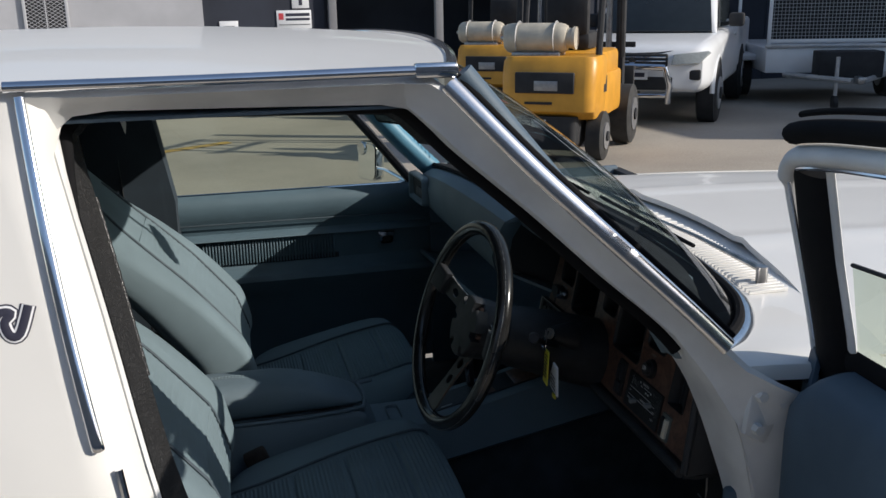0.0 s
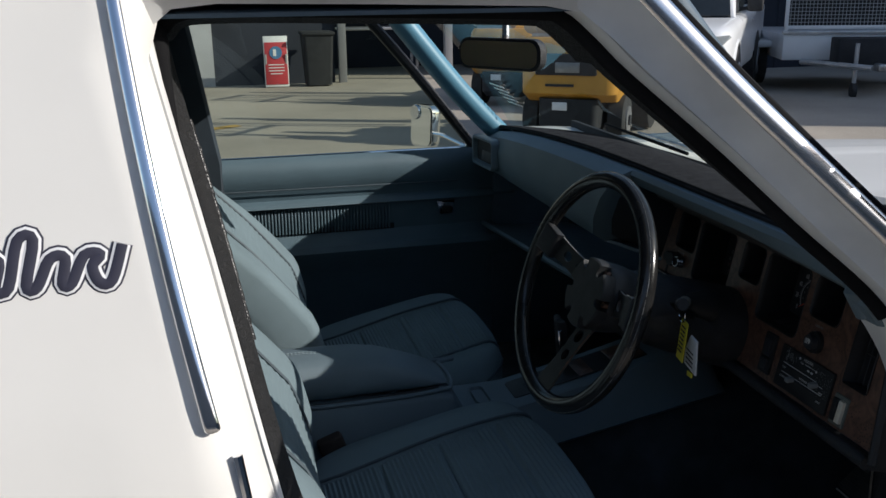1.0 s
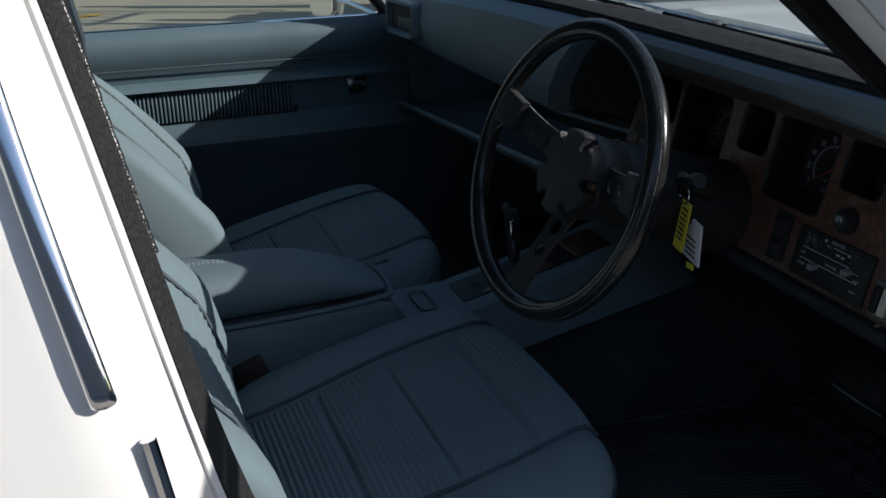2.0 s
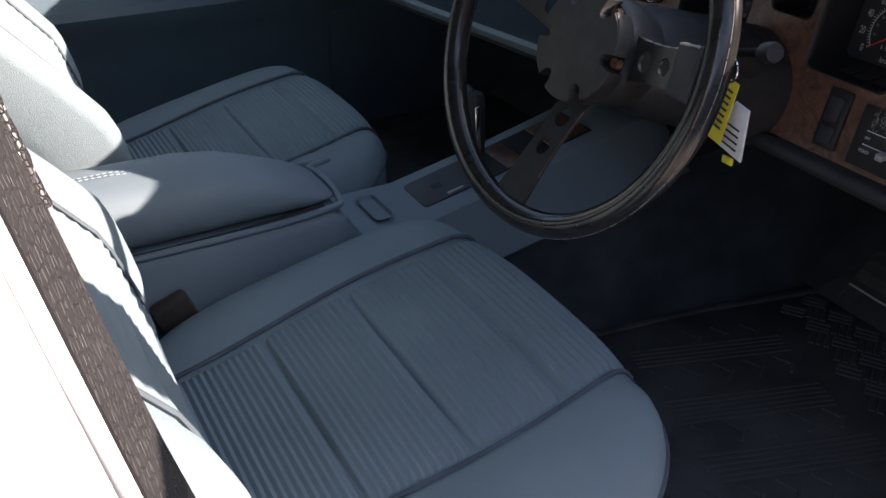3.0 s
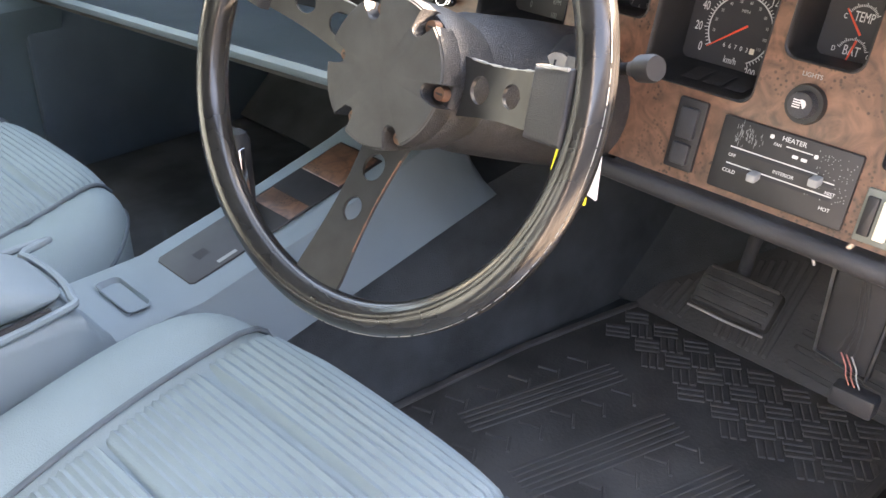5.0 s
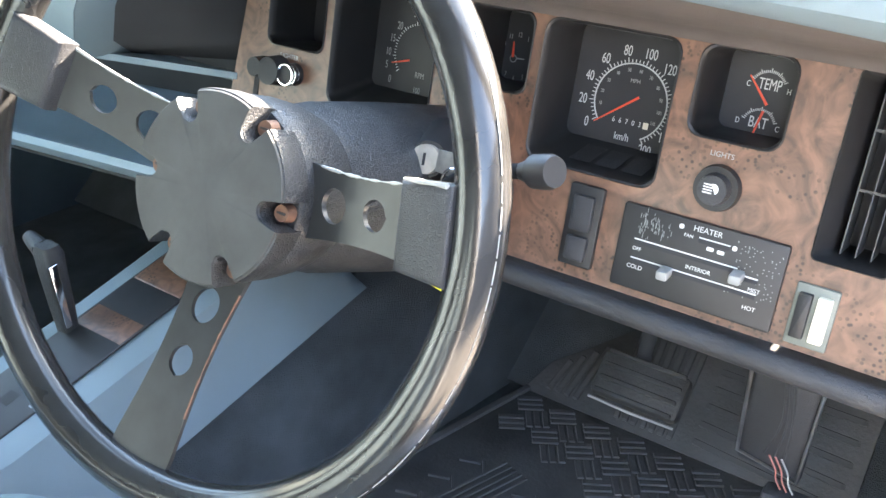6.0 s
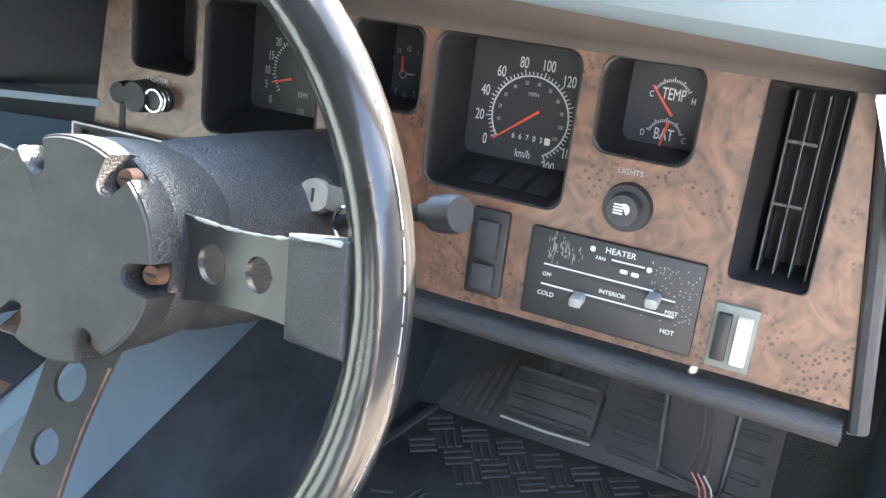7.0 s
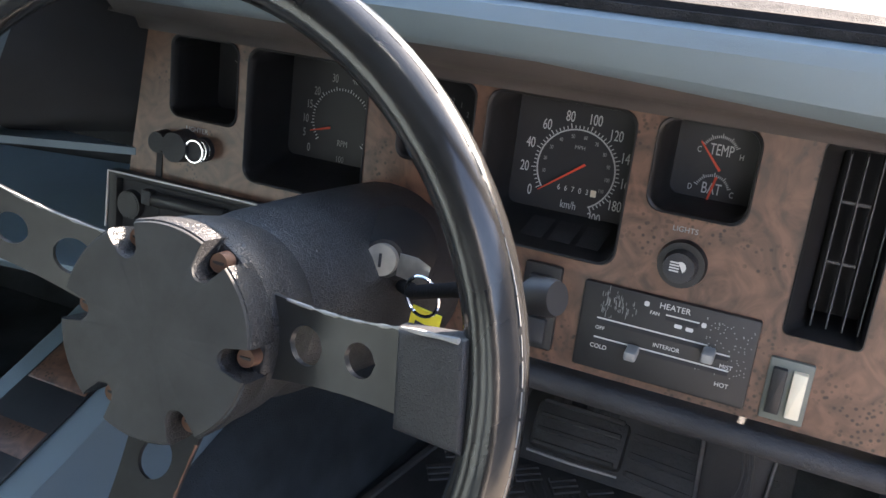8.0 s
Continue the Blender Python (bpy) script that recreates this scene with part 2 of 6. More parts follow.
def add_tube(bm, pts, r, n=10, closed=False, cap=True, flat=1.0, up=None):
    """A round (or flattened) bar along points; r may be one radius or one a point."""
    pts = [Vector(p) for p in pts]
    k = len(pts)
    rs = r if isinstance(r, (list, tuple)) else [r] * k
    rings, prev = [], Vector(up) if up else None
    for i, p in enumerate(pts):
        a = pts[i - 1] if (i or closed) else p
        b = pts[(i + 1) % k] if (i < k - 1 or closed) else p
        t = (b - a).normalized()
        u = prev if prev else (Vector((0, 0, 1)) if abs(t.z) < 0.9 else Vector((1, 0, 0)))
        w = t.cross(u).normalized()
        u = w.cross(t).normalized()
        prev = u if not up else Vector(up)
        rings.append([bm.verts.new(p + rs[i] * (math.cos(2 * math.pi * j / n) * w + flat * math.sin(2 * math.pi * j / n) * u)) for j in range(n)])
    for i in range(k if closed else k - 1):
        a, b = rings[i], rings[(i + 1) % k]
        for j in range(n):
            bm.faces.new((a[j], a[(j + 1) % n], b[(j + 1) % n], b[j]))
    if cap and not closed:
        bm.faces.new(rings[0][::-1])
        bm.faces.new(rings[-1])
    return bm


def tube(pts, r, n=10, closed=False, flat=1.0, up=None):
    return add_tube(bm_new(), pts, r, n, closed, True, flat, up)


def smooth_path(pts, steps=6, closed=False):
    """Catmull-Rom points through the given ones."""
    pts = [Vector(p) for p in pts]
    k = len(pts)
    out = []
    for i in range(k if closed else k - 1):
        p0 = pts[(i - 1) % k] if closed or i else pts[0]
        p1, p2 = pts[i], pts[(i + 1) % k]
        p3 = pts[(i + 2) % k] if closed or i < k - 2 else p2
        for s in range(steps):
            t = s / steps
            out.append(0.5 * (2 * p1 + (p2 - p0) * t + (2 * p0 - 5 * p1 + 4 * p2 - p3) * t * t + (3 * p1 - p0 - 3 * p2 + p3) * t ** 3))
    if not closed:
        out.append(pts[-1])
    return out


def add_grid(bm, rows, close_u=False):
    """Faces between rows of points; rows may be closed rings."""
    vs = [[bm.verts.new(p) for p in r] for r in rows]
    for a, b in zip(vs, vs[1:]):
        n = len(a)
        for j in range(n if close_u else n - 1):
            bm.faces.new((a[j], a[(j + 1) % n], b[(j + 1) % n], b[j]))
    return vs


def sheet(rows, thick=0.0, close_u=False):
    bm = bm_new()
    add_grid(bm, rows, close_u)
    if thick:
        bmesh.ops.recalc_face_normals(bm, faces=bm.faces)
        bmesh.ops.solidify(bm, geom=bm.faces[:], thickness=thick)
    return bm


def loft(rings):
    """Closed rings joined to a solid with end caps."""
    bm = bm_new()
    vs = add_grid(bm, rings, True)
    bm.faces.new(vs[0][::-1])
    bm.faces.new(vs[-1])
    return bm


def add_prism(bm, pts, depth, bevel=0.0, seg=2):
    """A flat outline (3D points) thickened by the vector depth."""
    vs = [bm.verts.new(p) for p in pts]
    f = bm.faces.new(vs)
    r = bmesh.ops.extrude_face_region(bm, geom=[f])
    top = [v for v in r["geom"] if isinstance(v, bmesh.types.BMVert)]
    bmesh.ops.translate(bm, vec=Vector(depth), verts=top)
    if bevel:
        es = [e for e in bm.edges if all(v in top for v in e.verts)]
        bmesh.ops.bevel(bm, geom=es, offset=bevel, segments=seg, affect="EDGES", profile=0.5)
    return bm


def prism(pts, depth, bevel=0.0, seg=2):
    return add_prism(bm_new(), pts, depth, bevel, seg)


def add_cyl(bm, a, b, r1, r2=None, n=20):
    return add_tube(bm, [a, b], [r1, r1 if r2 is None else r2], n)


def cyl(a, b, r1, r2=None, n=20):
    return add_cyl(bm_new(), a, b, r1, r2, n)


def rounded(w, h, r, n=5, power=None):
    """The outline of a rounded rectangle, w by h, about 0."""
    out = []
    for cx, cy, a0 in ((w / 2 - r, h / 2 - r, 0), (-w / 2 + r, h / 2 - r, 90), (-w / 2 + r, -h / 2 + r, 180), (w / 2 - r, -h / 2 + r, 270)):
        for i in range(n + 1):
            a = radians(a0 + 90 * i / n)
            out.append((cx + r * math.cos(a), cy + r * math.sin(a)))
    return out


def words(name, text, size, m, mat, parent, depth=0.0006, align="CENTER"):
    """Lettering in the built-in face as a mesh, its baseline along m's x."""
    cu = bpy.data.curves.new(name, "FONT")
    cu.body, cu.size, cu.align_x, cu.align_y, cu.extrude = text, size, align, "CENTER", depth
    tmp = bpy.data.objects.new("tmp", cu)
    me = bpy.data.meshes.new_from_object(tmp)
    me.name = name
    bpy.data.objects.remove(tmp)
    bpy.data.curves.remove(cu)
    me.materials.append(mat)
    me.transform(m)
    ob = new(name, me)
    if parent:
        ob.parent = parent
        ob.matrix_parent_inverse = parent.matrix_world.inverted()
    return ob


# ---- the van's body ----
def side_y(z):
    """The right-hand flank: upright below the belt, leaning in above it."""
    return -0.837 if z < 0.9 else -0.837 + 0.37 * (z - 0.9)


REAR_EDGE = [(-0.37, 0.40), (-0.41, 0.55), (-0.452, 0.72), (-0.492, 0.876), (-0.534, 1.08), (-0.574, 1.262)]
TOP_EDGE = [(-0.570, 1.282), (-0.552, 1.298), (-0.51, 1.303), (-0.366, 1.300), (-0.20, 1.295), (-0.165, 1.288)]
FRONT_EDGE = [(-0.135, 1.262), (-0.102, 1.228), (-0.015, 1.151), (0.070, 1.070), (0.150, 0.998), (0.190, 0.942), (0.222, 0.880), (0.246, 0.80), (0.262, 0.72), (0.267, 0.60), (0.255, 0.50), (0.22, 0.43), (0.17, 0.40)]
INSET = 0.040
EYE = Vector((-0.45, -1.72, 1.38))


def inset(p):
    """A place of the opening's edge, set in from the skin."""
    k = (p.y + INSET - EYE.y) / (p.y - EYE.y)
    return EYE + (p - EYE) * k



def on_side(x, z, out=0.0):
    return Vector((x, side_y(z) - out, z))


van = thing("panel_van", (0, 0, 0), "white panel van with its driver door open", "van")
loop = smooth_path([inset(on_side(x, z)) for x, z in REAR_EDGE + TOP_EDGE + FRONT_EDGE], 4, True)


def edge_x(z):
    """The opening's rear edge at a height."""
    e = REAR_EDGE + [(-0.562, 1.28), (-0.562, 1.325)]
    for (x0, z0), (x1, z1) in zip(e, e[1:]):
        if z0 <= z <= z1:
            return x0 + (x1 - x0) * (z - z0) / (z1 - z0)
    return e[0][0]


zs = [0.28, 0.34, 0.40, 0.48, 0.55, 0.65, 0.72, 0.8, 0.876, 0.92, 0.98, 1.04, 1.08, 1.14, 1.2, 1.25, 1.28, 1.321]
rows = []
for z in zs:
    bulge = 0.018 * math.exp(-((z - 0.80) / 0.16) ** 2)
    x1 = edge_x(z)
    row = [inset(on_side(x1, z)), inset(on_side(x1, z)).lerp(on_side(x1 - 0.030, z, bulge * 0.4), 0.45) - Vector((0, 0.012, 0)), on_side(x1 - 0.032, z, bulge * 0.4)]
    rows.append(row + [on_side(x1 + (-2.6 - x1) * u, z, bulge) for u in (0.03, 0.06, 0.1, 0.2, 0.35, 0.6, 1)])
part("rear_quarter_panel", sheet(rows, 0.012), M_WHITE, van)
far = [[Vector((p.x - 0.075, -p.y, p.z)) for p in r] for r in rows]
part("far_quarter_panel", sheet(far, 0.012), M_WHITE, van)

# the rail over the opening, the screen pillar and the hinge pillar
rail = [[inset(on_side(x, z)), inset(on_side(x, z)).lerp(on_side(x, 1.321), 0.5) + Vector((0, 0.004, 0)), on_side(x, 1.321)] for x, z in [(-0.595, 1.275)] + TOP_EDGE]
top_line = [(-0.13, 1.318), (-0.100, 1.298), (-0.015, 1.207), (0.075, 1.118), (0.155, 1.045), (0.212, 0.985), (0.248, 0.948), (0.290, 0.922), (0.338, 0.895), (0.378, 0.83), (0.39, 0.66), (0.385, 0.5), (0.385, 0.40), (0.385, 0.33)]
pillar = []
for (x, z), (x2, z2) in zip([TOP_EDGE[-1]] + FRONT_EDGE, [(-0.165, 1.321)] + top_line):
    a, b = inset(on_side(x, z)), on_side(x2, z2, 0 if z2 > 0.92 else -0.022)
    pillar.append([a.lerp(b, k) + Vector((0, 0.006 * math.sin(math.pi * k), 0)) for k in (0, 0.1, 0.3, 0.6, 0.9, 1)])
bm = sheet(rail, 0.01)
part("door_header_rail", bm, M_JAMB, van)
part("screen_pillar", sheet(pillar, 0.012), M_JAMB, van)
# flange turning inwards round the opening, with its rubber and dark return
flange, inner = [], []
n = len(loop)
cen = Vector((-0.17, -0.72, 0.85))
for i, p in enumerate(loop):
    t = (loop[(i + 1) % n] - loop[i - 1]).normalized()
    inw = Vector((0, 1, 0)).cross(t).normalized()
    if (cen - p).dot(inw) < 0:
        inw = -inw
    back = (p.x < -0.30 and i < n // 2) or p.z > 0.95
    rear = min(1.0, max(0.0, (1.262 - p.z) / 0.08)) if p.x < -0.30 and i < n // 2 else 0.0
    deep = 0.040 + 0.015 * rear if back else 0.03 + 0.082 * min(1.0, max(0.0, (p.z - 0.58) / 0.27))
    flange.append([p, p + inw * 0.003 + Vector((0, 0.006, 0)), p + inw * (0.004 - 0.002 * rear) + Vector((0, deep * (0.5 - 0.32 * rear), 0)), p + inw * (0.004 - 0.003 * rear) + Vector((0, deep - 0.041 * rear, 0))])
    wide = 0.028 if p.z > 1.24 and not rear else (0.008 + 0.010 * min(1, max(0, (p.z - 1.02) / 0.14)) if p.x > -0.30 else 0.018 - 0.003 * rear)
    inner.append((p + inw * (0.004 - 0.003 * rear) + Vector((0, 0.034 - 0.022 * rear, 0)), p + inw * wide + Vector((0, 0.075 + 0.030 * rear, 0)), inw, back, rear))
flange.append(flange[0])
part("opening_flange", sheet(flange, 0.003), M_JAMB, van)
part("door_seal", tube([a + w * (0.008 - 0.007 * q) for a, b, w, k, q in inner if k], [0.0092 - 0.0042 * q for a, b, w, k, q in inner if k], 10), M_RUBBER, van, "crinkled black rubber door seal")
ret = [[a, (a + b) / 2, b, b - w * 0.004, a - w * 0.004] for a, b, w, k, q in inner if k]
part("pillar_garnish", loft(ret), M_GARNISH, van, "coarse-grained black vinyl pillar garnish")
bead = smooth_path([b - w * 0.001 for a, b, w, k, q in inner if 0.93 < b.z < 1.24 and q > 0.5], 12)
part("garnish_bead", tube(bead, [0.0034 + 0.0005 * math.sin(2.1 * i) * math.cos(0.7 * i) for i in range(len(bead))], 10), M_BEAD, van, "crinkled black vinyl bead")

# rocker and sill
part("sill", box((-0.1, -0.765, 0.345), (0.85, 0.155, 0.10), 0.012), M_JAMB, van)
sc_ = part("scuff_plate", box((-0.05, -0.738, 0.400), (0.74, 0.092, 0.012), 0.004), M_GALV, van, "scratched aluminium scuff plate")
for yy in (-0.703, -0.720, -0.738, -0.772):
    part("scuff_rib", tube([(-0.41, yy, 0.4065), (0.31, yy, 0.4065)], 0.0022, 6), M_STRIP, sc_)
part("sill_trim", sheet([[Vector((x, y, z)) for y, z in ((-0.640, 0.321), (-0.652, 0.336), (-0.668, 0.372), (-0.680, 0.402), (-0.692, 0.409))] for x in (-0.50, -0.2, 0.1, 0.34, 0.50)], 0.003), M_BLACK, van, "black vinyl sill trim")
part("rocker_panel", box((-0.1, -0.85, 0.27), (0.9, 0.02, 0.16), 0.008), M_WHITE, van)

# roof: crowned sheet with a curved front edge
rows = []
for i in range(13):
    u = i / 12
    row = []
    for j in range(25):
        v = j / 24 * 2 - 1
        x0 = -0.10 + 0.09 * (1 - v * v)
        x = x0 + (-2.6 - x0) * u ** 1.4
        y = 0.677 * v
        crown = 0.047 * (1 - abs(v) ** 2.6) * (1 - 0.45 * min(1, max(0, (-0.5 - x) / 0.6)) ** 2)
        nose = 1 - math.exp(-((x0 - x) / 0.32)) * 0.75
        row.append(Vector((x, y, 1.329 + crown * nose)))
    rows.append(row)
part("roof", sheet(rows, 0.008), M_WHITE, van)
part("headliner", sheet([[Vector((p.x - 0.012, p.y * 0.97, p.z - 0.045)) for p in r] for r in rows], 0.004), M_BLUE_DARK, van)
# gutters and bright mouldings
for s in (1, -1):
    part("gutter", tube([(x, -0.687 * s, 1.327) for x in (-2.6, -1.5, -0.62)], 0.008, 8), M_WHITE, van)
g = smooth_path([(-0.615, -0.690, 1.327), (-0.4, -0.691, 1.327), (-0.2, -0.691, 1.328), (-0.15, -0.691, 1.328)], 4)
part("gutter_moulding", tube(g, 0.0075, 10, False, 0.9), M_CHROME, van, "bright drip-rail moulding")
part("moulding_joint", box((-0.128, -0.690, 1.328), (0.055, 0.022, 0.018), 0.005), M_CHROME, van)
a = [on_side(-0.112, 1.312, 0.006), on_side(-0.02, 1.212, 0.008), on_side(0.055, 1.138, 0.008), on_side(0.16, 1.037, 0.006), on_side(0.222, 0.974, 0.004)]
part("screen_moulding", tube(smooth_path(a, 5), 0.0125, 12, False, 0.5, (0, 1, -0.37)), M_STRIP, van, "bright windscreen side moulding")
a = [p + Vector((0.012, 0.010, 0.010)) for p in a]
part("screen_gasket", tube(smooth_path(a, 5), 0.0045, 8), M_RUBBER, van)
strip = [on_side(-0.601, 1.316, 0.005), on_side(-0.587, 1.195, 0.005), on_side(-0.568, 1.07, 0.006), on_side(-0.547, 0.962, 0.011), on_side(-0.545, 0.950, 0.008)]
sp = smooth_path(strip, 6)
part("pillar_strip", tube(sp, [0.0058 + 0.0014 * (i / len(sp)) for i in range(len(sp))], 12, False, 0.5, (0, 1, -0.37)), M_CHROME, van, "bright pillar strip")
part("belt_moulding", tube([on_side(-0.526, 0.925, 0.006), on_side(-0.517, 0.86, 0.009), on_side(-0.512, 0.80, 0.010)], 0.0045, 8), M_CHROME, van)

# sticker on the quarter panel: a script-like row of slanted strokes
zig = [(-0.606, 1.100), (-0.616, 1.072), (-0.626, 1.071), (-0.631, 1.084), (-0.624, 1.093), (-0.637, 1.093), (-0.648, 1.072), (-0.655, 1.072), (-0.652, 1.092), (-0.664, 1.092), (-0.675, 1.071), (-0.683, 1.073), (-0.676, 1.108), (-0.688, 1.108), (-0.697, 1.072), (-0.707, 1.072), (-0.703, 1.093), (-0.717, 1.093), (-0.727, 1.072), (-0.736, 1.074), (-0.727, 1.116), (-0.745, 1.116), (-0.757, 1.072), (-0.77, 1.072), (-0.764, 1.096), (-0.78, 1.096), (-0.79, 1.072), (-0.81, 1.074), (-0.80, 1.12), (-0.82, 1.12), (-0.84, 1.07), (-0.88, 1.07)]
out_ = 0.0044
zp = smooth_path([on_side(x, z, out_) for x, z in zig], 4)
st = part("sticker_outline", tube([p + Vector((0, 0.0030, 0)) for p in zp], 0.0085, 8, False, 0.12, (0, 1, -0.37)), M_INK, van, "black script-like sticker with a pale outline")
part("sticker_border", tube([p + Vector((0, 0.0022, 0)) for p in zp], 0.0068, 8, False, 0.12, (0, 1, -0.37)), M_PAPER, st)
part("sticker_stroke", tube([p + Vector((0, 0.0014, 0)) for p in zp], 0.0046, 8, False, 0.12, (0, 1, -0.37)), M_INK, st)


# ---- windscreen, cowl and bonnet ----
HALF = [(0.246, -0.738, 0.936), (0.300, -0.694, 0.934), (0.352, -0.632, 0.934), (0.395, -0.545, 0.934), (0.422, -0.42, 0.935), (0.438, -0.27, 0.937)]
BASE = HALF + [(0.446, -0.1, 0.938), (0.446, 0.1, 0.938)] + [(x, -y, z) for x, y, z in HALF[::-1]]
base = smooth_path(BASE, 4)
nb = len(base) - 1
head = [Vector((-0.105 + 0.09 * (1 - (2 * k / nb - 1) ** 2), 0.655 * (2 * k / nb - 1), 1.320 + 0.014 * (1 - (2 * k / nb - 1) ** 2))) for k in range(nb + 1)]
rows = []
for u in range(9):
    k = u / 8
    rows.append([b.lerp(h, k) + Vector((0.02, 0, 0.02)) * math.sin(math.pi * k) for b, h in zip(base, head)])
glass = part("windscreen", sheet(rows), M_SCREEN, van, "curved clear windscreen")
glass.visible_shadow = False
for k in range(5):
    c = Vector((0.182, 0.690, 1.062)) + Vector((0.012, -0.001, -0.012)) * k
    for j in range(3):
        q = c + Vector((0.008, -0.016, -0.003)) * (j - 1)
        part("marker_writing", prism([q + Vector((0.0035 * a, -0.006 * a, -0.001 * a)) + Vector((0.002 * b, 0, -0.002 * b)) for a, b in ((-1, -1), (1, -1), (1, 1), (-1, 1))], (-0.0006, 0, -0.0006)), M_CHALK, glass)
part("screen_base_moulding", tube([p + Vector((0.012, 0, -0.004)) for p in base], 0.013, 10, False, 0.8), M_STRIP, van, "bright windscreen base moulding")
part("screen_base_gasket", tube([p + Vector((0.0, 0, 0.006)) for p in base], 0.008, 8), M_RUBBER, van)
part("header_moulding", tube([p + Vector((0.006, 0, 0.006)) for p in head], 0.009, 8), M_CHROME, van)
# far screen pillar, seen from inside
fp = [(-0.135, 0.672, 1.312), (-0.02, 0.69, 1.172), (0.09, 0.71, 1.045), (0.19, 0.73, 0.945), (0.235, 0.735, 0.90)]
part("far_screen_pillar", tube(smooth_path(fp, 4), 0.036, 12, False, 0.8), M_PILLAR, van, "pale blue painted inner screen pillar")
np_ = [(p[0] + 0.045, -p[1] + 0.002, p[2] + 0.01) for p in fp]
part("near_screen_pillar", tube(smooth_path(np_, 4), 0.020, 12, False, 0.8), M_BLUE_DARK, van)

# cowl with louvres, bonnet and wings
cow = [[p + Vector((0.012, 0, -0.012)), p.lerp(Vector((0.62 - 0.26 * abs(p.y) ** 2, p.y * 1.03, 0.925)), 0.5) + Vector((0, 0, -0.008)), Vector((0.66 - 0.26 * abs(p.y) ** 2, p.y * 1.03, 0.920 - 0.02 * p.y * p.y))] for p in base]
part("cowl", sheet(cow, 0.004), M_WHITE, van)
for k in range(70):
    y = -0.50 + k * 0.0145
    if abs(y) < 0.08 and k % 2:
        continue
    xa = 0.488 - 0.16 * y * y
    b = box((xa + 0.04, y, 0.9285 - 0.014 * y * y), (0.075, 0.004, 0.007), 0.0012, None, 1)
    part("cowl_louvre", b, M_WHITE, van)


def bonnet_z(x, y):
    return 0.940 - 0.012 * (x - 0.7) - 0.035 * (x - 0.7) ** 2 - 0.058 * (abs(y) / 0.74) ** 2.6 + 0.008 * math.exp(-((abs(y) - 0.25) / 0.03) ** 2)


rows = []
for i in range(22):
    u = i / 21
    rows.append([Vector((0.612 - 0.26 * y * y + u * (1.29 + 0.2 * y * y), y, bonnet_z(0.66 + u * 1.29, y))) for y in [-0.735 + 1.47 * j / 36 for j in range(37)]])
part("bonnet", sheet(rows, 0.012), M_WHITE, van)
for s in (-1, 1):
    rows = []
    for i in range(12):
        x = 0.392 + 1.5 * i / 11
        zz = bonnet_z(max(x, 0.7), 0.735)
        rows.append([Vector((x, s * 0.742, zz - 0.004)), Vector((x, s * 0.79, zz - 0.012)), Vector((x, s * 0.845, zz - 0.040)), Vector((x, s * 0.868, zz - 0.085)), Vector((x, s * 0.874, zz - 0.18)), Vector((x, s * 0.865, 0.42))])
    part("front_wing", sheet(rows, 0.006), M_WHITE, van)
    part("wing_cowl_corner", sheet([[Vector((x, s * y, z)) for x, y, z in r] for r in ([(0.236, 0.748, 0.938), (0.238, 0.775, 0.941), (0.240, 0.800, 0.938), (0.241, 0.806, 0.930), (0.241, 0.807, 0.918)], [(0.300, 0.694, 0.932), (0.300, 0.76, 0.939), (0.300, 0.803, 0.936), (0.300, 0.809, 0.929), (0.300, 0.810, 0.917)], [(0.38, 0.60, 0.930), (0.38, 0.75, 0.936), (0.38, 0.810, 0.932), (0.38, 0.816, 0.925), (0.38, 0.817, 0.913)], [(0.47, 0.55, 0.920), (0.47, 0.75, 0.930), (0.47, 0.82, 0.924), (0.47, 0.830, 0.916), (0.47, 0.834, 0.900)])], 0.004), M_WHITE, van)
part("van_nose", box((1.92, 0, 0.6125), (0.16, 1.70, 0.435), 0.04), M_WHITE, van)
# hinge on the pillar
hp = part("hinge_plate", prism([(0.250, -0.812, 0.850), (0.280, -0.812, 0.832), (0.318, -0.812, 0.900), (0.258, -0.812, 0.922)], (0, -0.010, 0), 0.003), M_JAMB, van, "painted door hinge plate")
for x, z in ((0.268, 0.905), (0.266, 0.858), (0.298, 0.892)):
    part("hinge_bolt", cyl((x, -0.820, z), (x, -0.832, z), 0.0085, 0.007, 6), M_JAMB, hp)
# wipers
for y0, y1 in ((-0.46, -0.02), (0.04, 0.48)):
    w = part("wiper_arm", tube([(0.500, y0, 0.950), (0.496, (y0 + y1) / 2, 0.955), (0.478, y1, 0.958)], [0.006, 0.004, 0.003], 6), M_STEEL, van)
    part("wiper_blade", tube([(0.458, (y0 + y1) / 2 - 0.06, 0.954), (0.462, y1 + 0.16, 0.957)], 0.004, 6), M_RUBBER, w)
    part("wiper_pivot", cyl((0.500, y0, 0.915), (0.500, y0, 0.956), 0.010), M_STEEL, w)

# ---- floor, bulkhead and far side ----
part("floor_pan", box((-0.2, 0, 0.30), (2.1, 1.62, 0.04)), M_CARPET, van, "worn dark carpet")
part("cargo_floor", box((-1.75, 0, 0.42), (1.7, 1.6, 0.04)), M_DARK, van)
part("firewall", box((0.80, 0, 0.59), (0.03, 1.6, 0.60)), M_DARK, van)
part("toe_board", sheet([[Vector((0.62, y, 0.322)) for y in (-0.78, -0.1, 0.1, 0.78)], [Vector((0.785, y, 0.47)) for y in (-0.78, -0.1, 0.1, 0.78)]], 0.01), M_CARPET, van)
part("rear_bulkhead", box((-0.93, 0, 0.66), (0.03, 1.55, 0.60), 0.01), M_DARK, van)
part("rear_door", box((-2.6, 0, 0.85), (0.03, 1.5, 1.1)), M_WHITE, van)
tun = []
